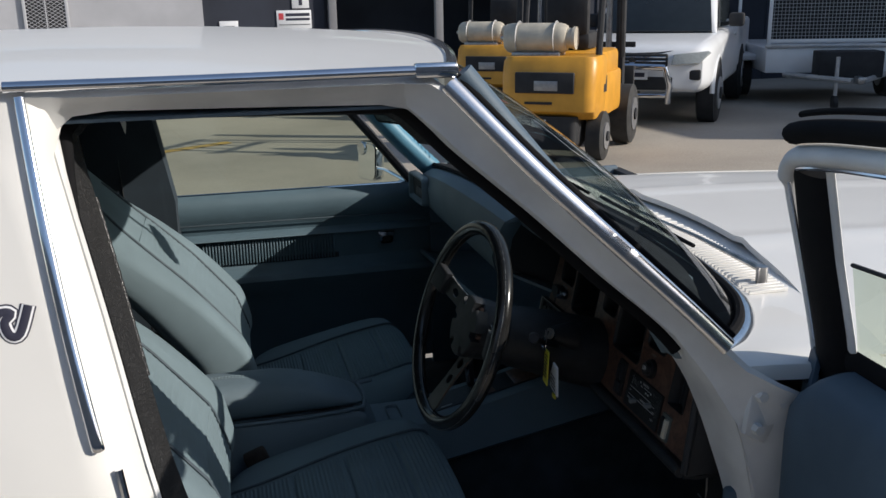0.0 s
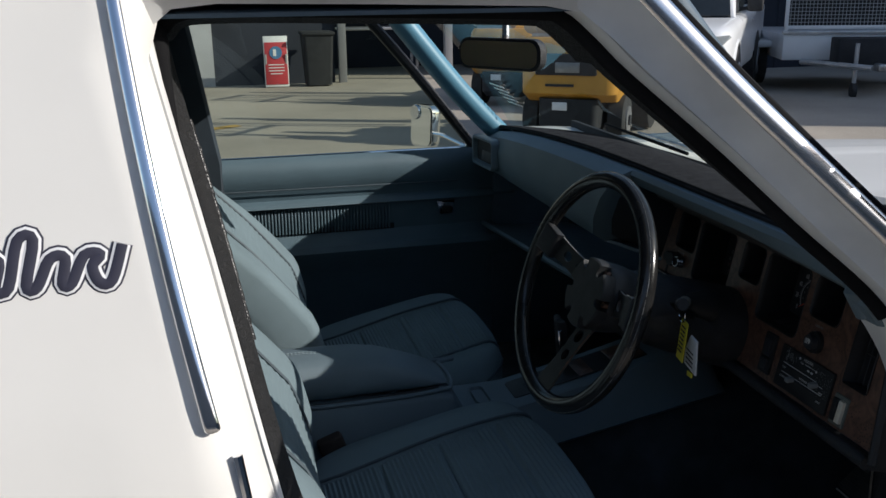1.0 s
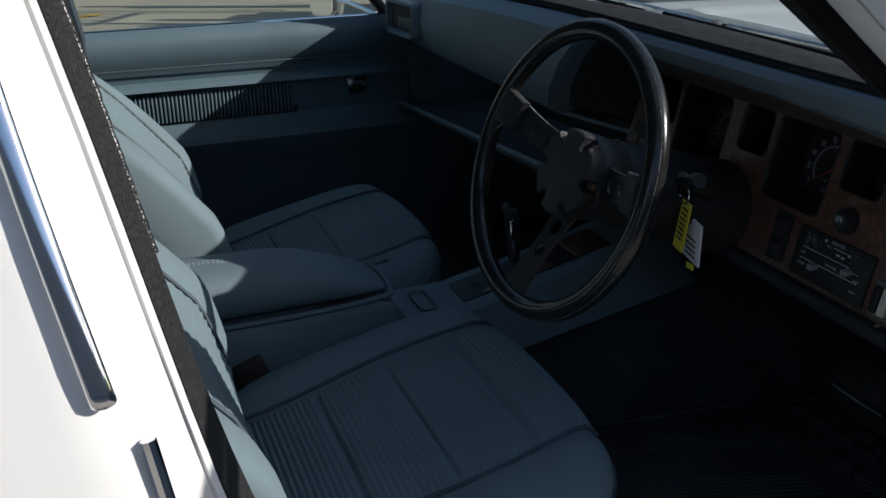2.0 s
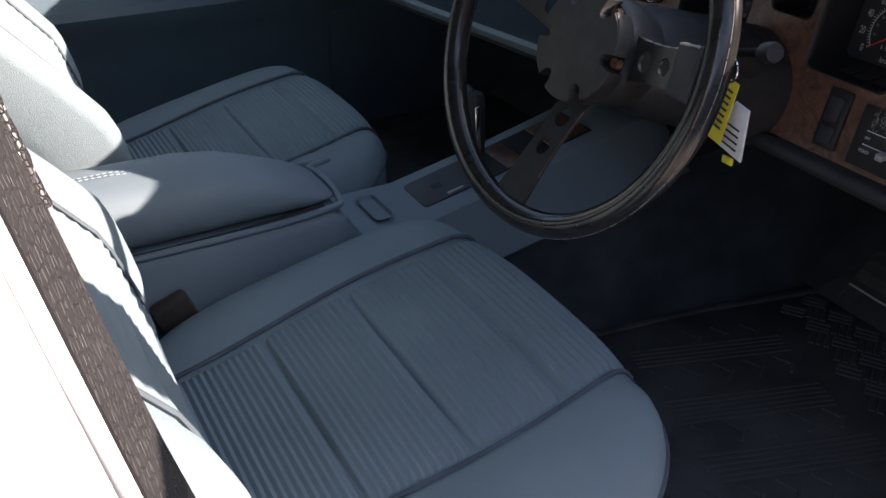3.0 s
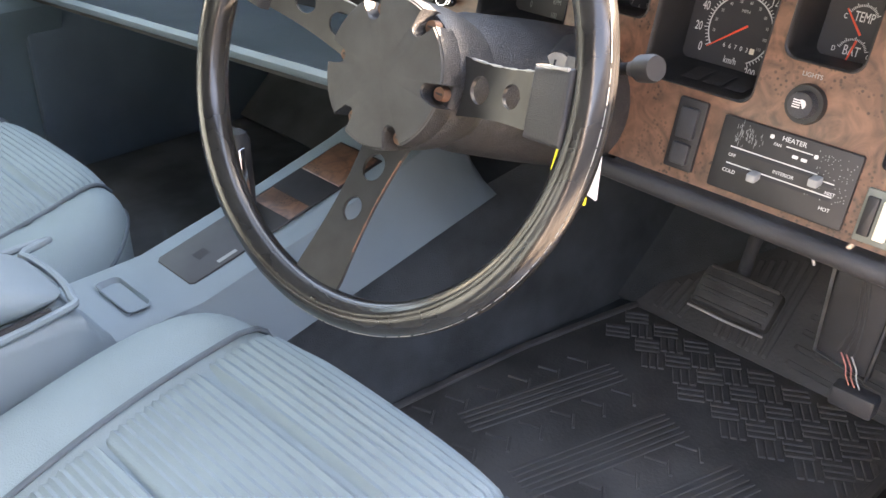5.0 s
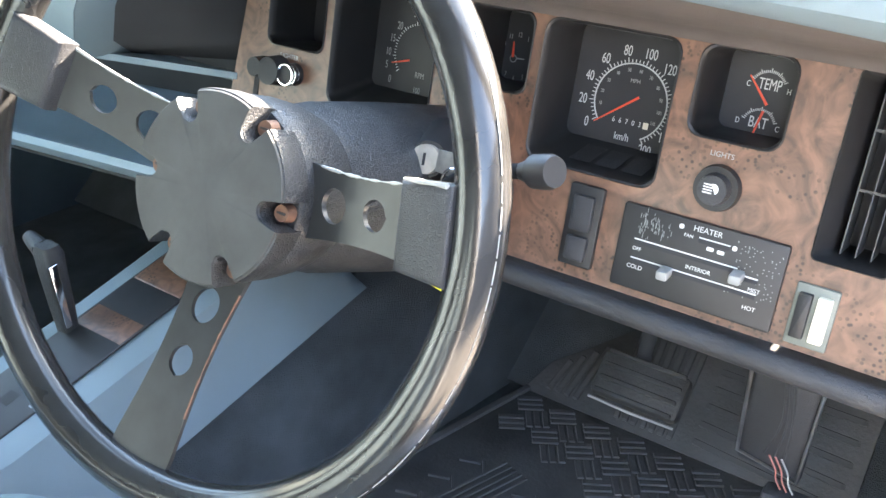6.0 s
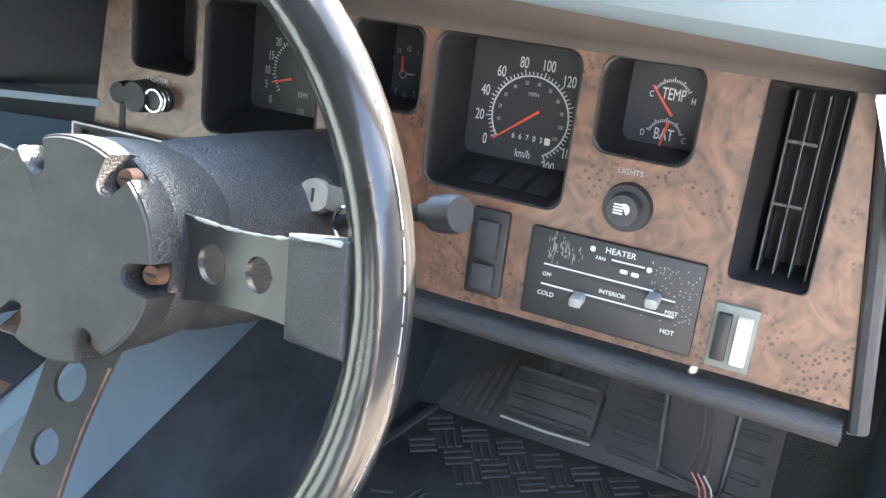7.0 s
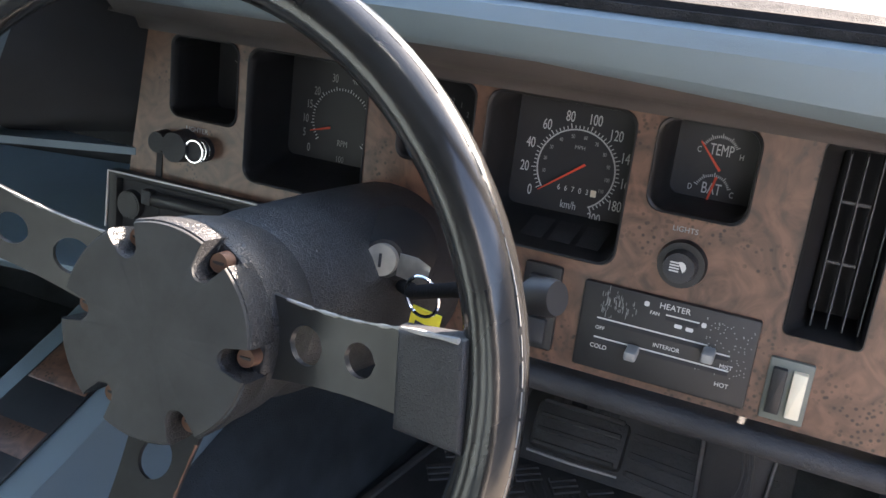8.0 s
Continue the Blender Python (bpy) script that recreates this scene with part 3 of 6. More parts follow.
for x, h, w in ((-0.9, 0.44, 0.11), (-0.2, 0.46, 0.12), (0.0, 0.485, 0.13), (0.25, 0.53, 0.15), (0.5, 0.57, 0.18), (0.79, 0.62, 0.22)):
    tun.append([Vector((x, y * w, 0.315 + (h - 0.315) * z)) for y, z in ((-1.02, 0), (-0.98, 0.35), (-0.88, 0.75), (-0.6, 0.98), (0, 1), (0.6, 0.98), (0.88, 0.75), (0.98, 0.35), (1.02, 0))])
part("tunnel", sheet(tun, 0.006), M_CARPET, van, "carpeted transmission tunnel")
part("near_kick_panel", box((0.52, -0.755, 0.52), (0.50, 0.02, 0.42), 0.006), M_BLUE_DARK, van)
part("far_kick_panel", box((0.50, 0.785, 0.60), (0.60, 0.02, 0.60), 0.006), M_BLUE_DARK, van)

# far door: skin, trim, window frame and glass
fd = part("passenger_door", box((-0.15, 0.842, 0.615), (0.95, 0.02, 0.53), 0.008), M_WHITE, van, "closed passenger door with blue trim")
prof = [(0.806, 0.883), (0.792, 0.889), (0.776, 0.878), (0.768, 0.855), (0.775, 0.815), (0.788, 0.800), (0.792, 0.775), (0.776, 0.767), (0.770, 0.758), (0.790, 0.752), (0.795, 0.680), (0.776, 0.658), (0.758, 0.650), (0.752, 0.635), (0.768, 0.595), (0.792, 0.56), (0.795, 0.34)]
rows = [[Vector((x, y, z)) for y, z in prof] for x in (-0.62, -0.49, -0.3, -0.1, 0.08, 0.26)]
part("door_trim", sheet(rows, 0.01), M_DOORTRIM, fd, "blue vinyl door trim with padded rolls")
for k in range(44):
    x = -0.46 + k * 0.0086
    part("door_grille_rib", box((x, 0.791, 0.716), (0.0050, 0.014, 0.066), 0.0015, None, 1), M_DOORTRIM, fd)
part("grille_backing", box((-0.275, 0.796, 0.716), (0.40, 0.004, 0.076)), M_DARK, fd)
part("trim_seam", tube([(-0.62, 0.773, 0.808), (-0.2, 0.773, 0.806), (0.1, 0.773, 0.804)], 0.002, 6), M_SEAM, fd)
h = part("inside_handle", prism([(0.042, 0.790, 0.748), (0.092, 0.790, 0.748), (0.085, 0.790, 0.712), (0.050, 0.790, 0.710)], (0, -0.008, 0), 0.003), M_CHROME, fd, "chrome inside door handle")
part("handle_recess", box((0.067, 0.781, 0.725), (0.024, 0.006, 0.016), 0.002), M_DARK, h)
part("window_sill_strip", tube([(-0.62, 0.806, 0.886), (0.17, 0.806, 0.886)], 0.005, 8), M_CHROME, fd)
part("lock_button", cyl((-0.555, 0.79, 0.88), (-0.555, 0.79, 0.915), 0.004, 0.006, 10), M_BLACK, fd)
fr = [(-0.540, 0.805, 0.885), (-0.570, 0.785, 1.03), (-0.60, 0.745, 1.205), (-0.605, 0.720, 1.28), (-0.57, 0.712, 1.296), (-0.235, 0.71, 1.296), (-0.19, 0.715, 1.28), (-0.115, 0.735, 1.205), (0.02, 0.77, 1.05), (0.15, 0.805, 0.89)]
part("door_window_frame", tube(smooth_path(fr, 3), 0.013, 8), M_BLACK, fd, "black door window frame")
bm = bm_new()
bm.faces.new([bm.verts.new((x, y + 0.004, z)) for x, y, z in fr])
bmesh.ops.triangulate(bm, faces=bm.faces[:])
pg = part("door_glass", bm, M_GLASS, fd, "", False)
pg.visible_shadow = False
part("far_centre_pillar", prism([(-0.57, 0.80, 0.38), (-0.70, 0.80, 0.38), (-0.73, 0.79, 0.9), (-0.76, 0.71, 1.29), (-0.575, 0.712, 1.29), (-0.515, 0.797, 0.885), (-0.515, 0.80, 0.38)], (0, -0.030, 0), 0.01), M_NAVY, van, "dark blue pillar trim")
part("belt_webbing", tube([(-0.66, 0.735, 1.24), (-0.65, 0.745, 0.9), (-0.60, 0.66, 0.46)], 0.020, 8, False, 0.08, (1, 0, 0)), M_BLACK, van)

# near door, swung open
door = thing("driver_door", (0.372, -0.85, 0.35), "open white van door with blue vinyl inner trim", "car door")
D = Vector((-0.05, -0.9987, 0)).normalized()
N = Vector((-D.y, D.x, 0)) * -1
HG = Vector((0.372, -0.850, 0))


def on_door(s, z, off=0.0):
    """A place s along the open door from its hinge, off towards the cabin side; the window part leans as the flank does."""
    return HG + D * s + N * (off + 0.28 * max(0.0, z - 0.92)) + Vector((0, 0, z))


part("door_skin", prism([on_door(-0.03, 0.36), on_door(1.05, 0.36), on_door(1.1, 0.6), on_door(1.08, 0.92), on_door(-0.03, 0.92)], N * -0.03, 0.008), M_WHITE, door)
tr = []
for k in range(17):
    s = (-0.052, -0.0515, -0.049, -0.045, -0.039, -0.031, -0.021, -0.009, 0.005, 0.025, 0.05, 0.09, 0.15, 0.25, 0.4, 0.7, 1.0)[k]
    w = math.sin(min(1, (s + 0.052) / 0.075) * math.pi / 2) ** 0.6
    g = 0.35 + 0.65 * min(1, max(0, (s + 0.05) / 0.09))
    tr.append([on_door(s, min(z, 0.85) + max(0, z - 0.85) * g, o * w) for o, z in ((0.01, 0.40), (0.045, 0.46), (0.068, 0.54), (0.080, 0.62), (0.085, 0.70), (0.086, 0.78), (0.087, 0.86), (0.082, 0.915), (0.068, 0.940), (0.048, 0.953), (0.024, 0.959), (0.0, 0.961))])
part("door_inner_trim", sheet(tr, 0.005), M_BLUE_DARK, door, "dark blue padded door trim")
post = [on_door(-0.050, 0.90), on_door(-0.048, 0.97), on_door(-0.044, 1.08), on_door(-0.044, 1.17), on_door(-0.040, 1.196), on_door(-0.022, 1.216), on_door(0.01, 1.226), on_door(0.12, 1.240), on_door(0.4, 1.262), on_door(0.9, 1.28)]
pp = smooth_path(post, 6)
part("window_channel", tube(pp, [0.010] * 20 + [0.012, 0.014, 0.016] + [0.017] * (len(pp) - 23), 12, False, 0.75, tuple(D)), M_JAMB, door)
part("channel_chrome", tube([p + D * 0.008 + N * 0.008 for p in pp[6:22]], 0.0022, 8), M_CHROME, door)
part("channel_rubber", tube(smooth_path([on_door(-0.006, 0.90, 0.004), on_door(-0.005, 1.0, 0.004), on_door(-0.002, 1.1, 0.004), on_door(0.004, 1.205, 0.0)], 5), [0.036 - 0.0001 * k for k in range(16)], 12, False, 0.30, tuple(N)), M_RUBBER, door, "black window channel rubber")
part("channel_edge", tube([on_door(0.036, 0.90, 0.003), on_door(0.037, 1.0, 0.003), on_door(0.040, 1.1, 0.003), on_door(0.046, 1.215, 0.0)], 0.0085, 10, False, 0.35, tuple(N)), M_JAMB, door, "painted inner edge of the window channel")
part("frame_seal", tube([p + Vector((0, 0, 0.028)) + N * 0.008 for p in pp[32:]], 0.017, 12, False, 0.8), M_RUBBER, door, "black ribbed frame seal")
part("seal_lip", tube([p + Vector((0, 0, 0.050)) + N * 0.004 for p in pp[33:]], 0.004, 8), M_RUBBER, door)
part("frame_trim", tube([p + Vector((0, 0, -0.016)) + N * 0.006 for p in pp[34:]], 0.003, 8), M_CHROME, door)
part("sail_cap", prism([on_door(-0.052, 0.875, 0.030), on_door(-0.005, 0.915, 0.046), on_door(-0.030, 0.945, 0.016), on_door(-0.050, 0.962, 0.006)], N * -0.010, 0.003), M_BLUE_DARK, door)
part("cap_screw", cyl(on_door(-0.034, 0.912, 0.022), on_door(-0.034, 0.913, 0.034), 0.0030, 0.0026, 10), M_DARK, door)
part("sill_weatherstrip", tube([on_door(0.030, 0.968, 0.006), on_door(0.10, 0.968, 0.006), on_door(0.5, 0.966, 0.006), on_door(1.0, 0.962, 0.006)], 0.016, 10, False, 0.4, tuple(N)), M_RUBBER, door, "black weatherstrip along the window sill")
dg = part("window_pane", sheet([[on_door(0.035, 0.88), on_door(1.0, 0.88)], [on_door(0.045, 1.0), on_door(1.0, 1.0)], [on_door(0.06, 1.10), on_door(0.14, 1.125), on_door(0.95, 1.16)][::2]]), M_GLASS, door, "half-lowered window glass")
dg.visible_shadow = False
part("pane_edge", tube([on_door(0.06, 1.102), on_door(0.95, 1.162)], 0.0028, 6), M_DARK, dg)
# chrome mirror on the door's outer side
mc = on_door(0.21, 1.015, -0.085)
shell = part("mirror_shell", prism([mc + N * a + Vector((0, 0, b)) for a, b in rounded(0.105, 0.135, 0.022)], D * -0.035, 0.012), M_CHROME, door, "chrome door mirror shell")
part("mirror_face", prism([mc + D * 0.001 + N * a + Vector((0, 0, b)) for a, b in rounded(0.094, 0.122, 0.018)], D * 0.001), M_MIRROR, shell)
part("mirror_arm", tube([mc + Vector((0, 0, -0.06)), on_door(0.16, 0.93, -0.07), on_door(0.10, 0.90, -0.03)], 0.006, 8), M_CHROME, door)


# ---- seats ----
def back_x(h):
    """The backrest's middle line: upright at the loins, raking back to the head."""
    k = [(0, -0.500), (0.15, -0.482), (0.3, -0.512), (0.5, -0.605), (0.7, -0.715), (0.85, -0.795), (1, -0.865)]
    for (a, b), (c, d) in zip(k, k[1:]):
        if h <= c:
            return b + (d - b) * (h - a) / (c - a)
    return k[-1][1]


def bucket_seat(name, front, mid, height, back_at, label):
    """A bucket seat: cushion with ribbed insert and piping, high back, base. The cushion's front edge, middle line and front height, then the foot of the back."""
    ax, az = back_at
    ay = mid
    xc, half = front - 0.213, 0.213
    seat = thing(name, (xc, ay, 0.32), label, "car seat", "bucket seats")

    HALF_W = 0.262
    EDGE = ((0.0, 0.0), (0.86, 0.0), (0.92, -0.003), (0.955, -0.009), (0.98, -0.018), (0.995, -0.030), (1.01, -0.048))

    def top(u, v):
        """A place of the cushion's crown at u along, v across (-1..1), rolling over at the edge."""
        x = xc + u * half
        z = height + 0.22 * (x - front) + 0.0106
        t = (abs(v) - 0.53) / 0.47
        if t > 0:
            z += -0.0106 * t + 0.017 * math.sin(math.pi * min(1, t)) ** 0.8
        z -= 0.16 * max(0, u - 0.74) ** 2
        r = min(1.01, (abs(u) ** 3.3 + abs(v) ** 3.3) ** (1 / 3.3))
        for (a, b), (c, d) in zip(EDGE, EDGE[1:]):
            if r <= c:
                z += b + (d - b) * (r - a) / (c - a)
                break
        return x, z

    rings = []
    for sc, dz in ((0.84, -0.225), (0.93, -0.21), (0.985, -0.15), (1.005, -0.085), (1.0, 0), (0.985, 0), (0.965, 0), (0.94, 0), (0.90, 0), (0.85, 0), (0.78, 0), (0.68, 0), (0.6, 0), (0.52, 0), (0.4, 0), (0.2, 0), (0.02, 0)):
        ring = []
        for i in range(84):
            a = 2 * math.pi * i / 84
            ca, sa = math.cos(a), math.sin(a)
            u = sc * math.copysign(abs(ca) ** 0.606, ca)
            v = sc * math.copysign(abs(sa) ** 0.606, sa)
            x, z = top(u, v)
            if dz < 0:
                z = height + 0.22 * (x - front) * (0.4 if dz < -0.12 else 0.8) + dz
            ring.append(Vector((x, ay + v * HALF_W, z)))
        rings.append(ring)
    part("cushion", loft(rings), M_BLUE_CLOTH, seat)
    # ribbed insert: fine ribs across, three deeper cross seams
    rows = []
    for i in range(221):
        u = -0.95 + 1.925 * i / 220
        x, _ = top(u, 0)
        d = 0.0011 * math.sin(i * math.pi / 2.0)
        seam = min(abs(x - (front + c)) for c in (-0.276, -0.178, -0.085))
        d -= 0.006 * math.exp(-(seam / 0.0040) ** 2)
        row = []
        for j in range(25):
            v = -1 + j / 12
            wide = 0.137 + 0.006 * math.sin((u + 0.2) * 3.2)
            z = top(u, (0.008 + v * wide) / HALF_W)[1] + 0.0035 + 0.004 * (1 - v * v) - 0.008 * (abs(j - 12) > 11)
            row.append(Vector((x, ay + 0.008 + v * wide, z + d)))
        rows.append(row)
    part("ribbed_insert", sheet(rows, 0.003), M_BLUE_CLOTH, seat, "ribbed blue cloth insert")
    for s in (-1, 1):
        pts = []
        for i in range(48):
            u = -0.95 + 1.94 * i / 47
            y = 0.008 + s * (0.1385 + 0.006 * math.sin((u + 0.2) * 3.2))
            if abs(u) ** 3.3 + abs(y / HALF_W) ** 3.3 > 1:
                continue
            x, z = top(u, y / HALF_W)
            pts.append((x, ay + y, z + 0.0030))
        part("seam_piping", tube(pts, 0.0026, 6), M_SEAM, seat)
    pts = []
    for i in range(72):
        a = 2 * math.pi * i / 72
        ca, sa = math.cos(a), math.sin(a)
        u, v = 1.002 * math.copysign(abs(ca) ** 0.606, ca), 1.002 * math.copysign(abs(sa) ** 0.606, sa)
        x, z = top(u, v)
        pts.append((x, ay + v * HALF_W, z + 0.002))
    part("edge_piping", tube(pts, 0.0026, 6, True), M_SEAM, seat)
    part("seat_frame", box((xc - 0.03, ay, 0.355), (0.34, 0.38, 0.09), 0.01), M_DARK, seat)

    # high back: two padded bolsters with a ribbed middle, narrowing to the head
    def back(h):
        z = az - 0.04 + 0.60 * h
        w = 0.250 - 0.02 * h - 0.098 * max(0, (h - 0.62) / 0.38) ** 1.3
        w *= (1 - max(0, (h - 0.94) / 0.06) ** 2 * 0.35)
        return ax + back_x(h), z, w, 0.070 - 0.018 * h

    def bolster(v, h):
        return 0.088 * max(0, abs(v) - 0.45) * math.sin(math.pi * min(1, h / 0.72)) ** 0.8 - 0.018 * (1 - v * v) * (1 - h)

    rings = []
    for k in range(30):
        h = k / 29
        xb, z, w, dep = back(h)
        ring = []
        for i in range(56):
            a = 2 * math.pi * i / 56
            ca, sa = math.cos(a), math.sin(a)
            u, v = math.copysign(abs(ca) ** 0.7, ca), math.copysign(abs(sa) ** 0.62, sa)
            groove = 0.006 * math.exp(-((abs(v) - 0.56) / 0.045) ** 2) * (u > 0) * (h < 0.9)
            ring.append(Vector((xb + dep * u + (bolster(v, h) if u > 0 else 0) - groove, ay + w * v, z + 0.02 * u)))
        rings.append(ring)
    part("backrest", loft(rings), M_BLUE_CLOTH, seat)
    rows = []
    for k in range(100):
        h = 0.05 + 0.62 * k / 99
        xb, z, w, dep = back(h)
        rows.append([Vector((xb + dep * (1 - abs(v) ** 4 * 0.03) + bolster(v, h) + 0.0015 + 0.0012 * math.sin(k * math.pi / 1.5) - 0.005 * (abs(v) > 0.52), ay + w * v, z + 0.02)) for v in [-0.54 + 1.08 * j / 14 for j in range(15)]])
    part("back_insert", sheet(rows, 0.003), M_BLUE_CLOTH, seat, "ribbed blue cloth insert")
    for s in (-1, 1):
        pts = []
        for k in range(1, 25):
            h = k / 29
            xb, z, w, dep = back(h)
            pts.append((xb + dep * 0.975 + bolster(0.56, h) - 0.002, ay + s * w * 0.56, z + 0.02))
        part("back_piping", tube(pts, 0.0026, 6), M_SEAM, seat)
    return seat


bucket_seat("driver_seat", -0.034, -0.393, 0.617, (0.008, 0.566), "blue cloth bucket seat with ribbed insert, driver side")
bucket_seat("passenger_seat", 0.042, 0.316, 0.572, (0.070, 0.537), "blue cloth bucket seat beside the centre console")

# ---- centre console ----
con = thing("centre_console", (-0.2, -0.03, 0.32), "pale blue moulded centre console with padded armrest", "console")
CON_Y = -0.030
CON = [(-0.80, 0.604), (-0.30, 0.602), (-0.165, 0.606), (-0.146, 0.598), (-0.132, 0.572), (-0.118, 0.556), (-0.02, 0.557), (0.13, 0.588), (0.25, 0.618), (0.30, 0.634), (0.335, 0.634), (0.360, 0.624), (0.374, 0.606), (0.380, 0.585)]


def con_top(x):
    for (a, b), (c, d) in zip(CON, CON[1:]):
        if x <= c:
            return b + (d - b) * (x - a) / (c - a)
    return CON[-1][1]


rows = []
for x, zt in CON:
    wide = 0.062 + 0.008 * (x < -0.14)
    zb = 0.42 if x < -0.25 else 0.490 + 0.18 * x
    low = 0.110 if x > -0.2 else 0.095
    rows.append([Vector((x, CON_Y + s * y, z)) for s, y, z in ((-1, low - 0.012, zb - 0.012), (-1, low, zb), (-1, wide + 0.6 * (low - wide), zb + 0.35 * (zt - zb)), (-1, wide + 0.006, zt - 0.012), (-1, wide + 0.001, zt - 0.002), (-1, wide - 0.006, zt + 0.001), (1, wide - 0.006, zt + 0.001), (1, wide + 0.001, zt - 0.002), (1, wide + 0.006, zt - 0.012), (1, wide + 0.6 * (low - wide), zb + 0.35 * (zt - zb)), (1, low, zb), (1, low - 0.012, zb - 0.012))])
bm = bm_new()
vs = add_grid(bm, rows)
bm.faces.new(vs[-1])
part("console_body", bm, M_BLUE, con)
# lip round the armrest, then the padded lid
part("tub_lip", tube(smooth_path([(-0.78, CON_Y - 0.069, 0.607), (-0.3, CON_Y - 0.069, 0.606), (-0.165, CON_Y - 0.066, 0.611), (-0.146, CON_Y - 0.050, 0.612), (-0.140, CON_Y, 0.612), (-0.146, CON_Y + 0.050, 0.612), (-0.165, CON_Y + 0.066, 0.611), (-0.78, CON_Y + 0.069, 0.607)], 5), 0.0042, 8), M_BLUE, con)
rings = []
for x, zt, w, zb in ((-0.80, 0.660, 0.060, 0.604), (-0.70, 0.676, 0.063, 0.604), (-0.45, 0.680, 0.064, 0.604), (-0.32, 0.678, 0.064, 0.605), (-0.27, 0.670, 0.063, 0.606), (-0.225, 0.654, 0.062, 0.607), (-0.185, 0.637, 0.059, 0.609), (-0.160, 0.624, 0.052, 0.611), (-0.150, 0.617, 0.040, 0.612)):
    c, hh = (zt + zb) / 2, (zt - zb) / 2
    ring = []
    for i in range(32):
        a = 2 * math.pi * i / 32
        up = math.copysign(abs(math.sin(a)) ** 0.62, math.sin(a))
        ring.append(Vector((x, CON_Y + (w - 0.008 * max(0, up)) * math.copysign(abs(math.cos(a)) ** 0.55, math.cos(a)), c + hh * up)))
    rings.append(ring)
arm = part("armrest", loft(rings), M_BLUE, con, "padded blue vinyl armrest lid")
for dy in (-0.002, 0.005):
    for k in range(60):
        x = -0.70 + k * 0.00675
        if x < -0.31:
            part("stitch", box((x, CON_Y + dy, 0.6812 + 0.004 * min(0, (x + 0.45) * 4) + (-0.010 * max(0, (x + 0.40) / 0.09))), (0.0042, 0.0009, 0.0010)), M_STITCH, arm)
part("lid_gap", tube([(-0.42, CON_Y - 0.0655, 0.6085), (-0.28, CON_Y - 0.0655, 0.6085), (-0.17, CON_Y - 0.0605, 0.6125)], [0.0012, 0.0026, 0.0036], 6), M_DARK, con)
# coin tray: a sunk dish with a rim
tx, ty = -0.077, CON_Y - 0.004
rings = []
for sc, dz in ((1.0, 0.0022), (0.94, 0.003), (0.88, 0.0005), (0.82, -0.004), (0.6, -0.005), (0.05, -0.005)):
    rings.append([Vector((tx + b * sc, ty + a * sc, con_top(tx) + 0.0035 + dz)) for a, b in rounded(0.074, 0.028, 0.008)])
bm = bm_new()
vs = add_grid(bm, rings, True)
bm.faces.new(vs[-1])
part("coin_tray", bm, M_BLUE, con, "shallow moulded tray")


def on_plate(x, y, up=0.0):
    return Vector((x, CON_Y + y, con_top(x) + 0.0005 + up * 0.6))


plate = part("shift_plate", prism([on_plate(-0.016, -0.030), on_plate(-0.012, -0.034), on_plate(0.25, -0.037), on_plate(0.25, 0.038), on_plate(-0.012, 0.036), on_plate(-0.016, 0.031)], (0, 0, 0.0022), 0.001), M_GAUGE, con, "black gear selector plate")
part("plate_wood", prism([on_plate(0.112, -0.034, 0.004), on_plate(0.142, -0.034, 0.004), on_plate(0.142, 0.034, 0.004), on_plate(0.112, 0.034, 0.004)], (0, 0, 0.0025), 0.001), M_WOOD, plate, "walnut strip")
part("plate_wood", prism([on_plate(0.185, -0.034, 0.004), on_plate(0.245, -0.034, 0.004), on_plate(0.245, 0.034, 0.004), on_plate(0.185, 0.034, 0.004)], (0, 0, 0.0025), 0.001), M_WOOD, plate, "walnut strip")
part("selector_slot", prism([on_plate(0.012, -0.006, 0.004), on_plate(0.10, -0.006, 0.004), on_plate(0.10, 0.008, 0.004), on_plate(0.012, 0.008, 0.004)], (0, 0, 0.0006)), M_DARK, plate)
for x0, x1 in ((0.022, 0.046), (0.066, 0.082)):
    part("selector_scale", prism([on_plate(x0, -0.029, 0.004), on_plate(x1, -0.029, 0.004), on_plate(x1, -0.024, 0.004), on_plate(x0, -0.024, 0.004)], (0, 0, 0.001)), M_GREY, plate)
sh = part("gear_selector", loft([[Vector((x + a, y + b, z)) for a, b in rounded(0.020 * k, 0.024 * k, 0.006 * k)] for x, y, z, k in ((0.105, 0.004, 0.580, 0.75), (0.102, 0.002, 0.610, 0.9), (0.098, 0.0, 0.650, 1.0), (0.097, 0.0, 0.672, 1.05), (0.096, 0.0, 0.680, 0.8))]), M_BLACK, con, "black gear selector with a bright bar")
part("selector_bar", prism([Vector((0.0995, -0.0135, 0.600)), Vector((0.0925, -0.0145, 0.600)), Vector((0.0860, -0.0145, 0.666)), Vector((0.0945, -0.0145, 0.668))], (-0.002, -0.004, 0), 0.0008), M_CHROME, sh, "bright metal bar")
part("selector_cross", tube([(0.096, 0.008, 0.672), (0.105, 0.040, 0.672)], [0.009, 0.007], 12), M_BLACK, sh)
buckle = thing("seat_belt_buckle", (-0.40, -0.150, 0.46), "dark brown seat belt buckle beside the driver seat", "belt buckle")
part("buckle_body", box((-0.362, -0.122, 0.520), (0.045, 0.024, 0.085), 0.006, Euler((0.1, -0.35, 0)).to_matrix()), M_BROWN, buckle)
part("buckle_stalk", tube([(-0.405, -0.122, 0.34), (-0.378, -0.122, 0.50)], 0.014, 8, False, 0.4), M_BLACK, buckle)

# ---- dashboard ----
dash = thing("dashboard", (0.35, 0, 0.5), "blue padded dashboard with walnut instrument fascia", "dashboard")


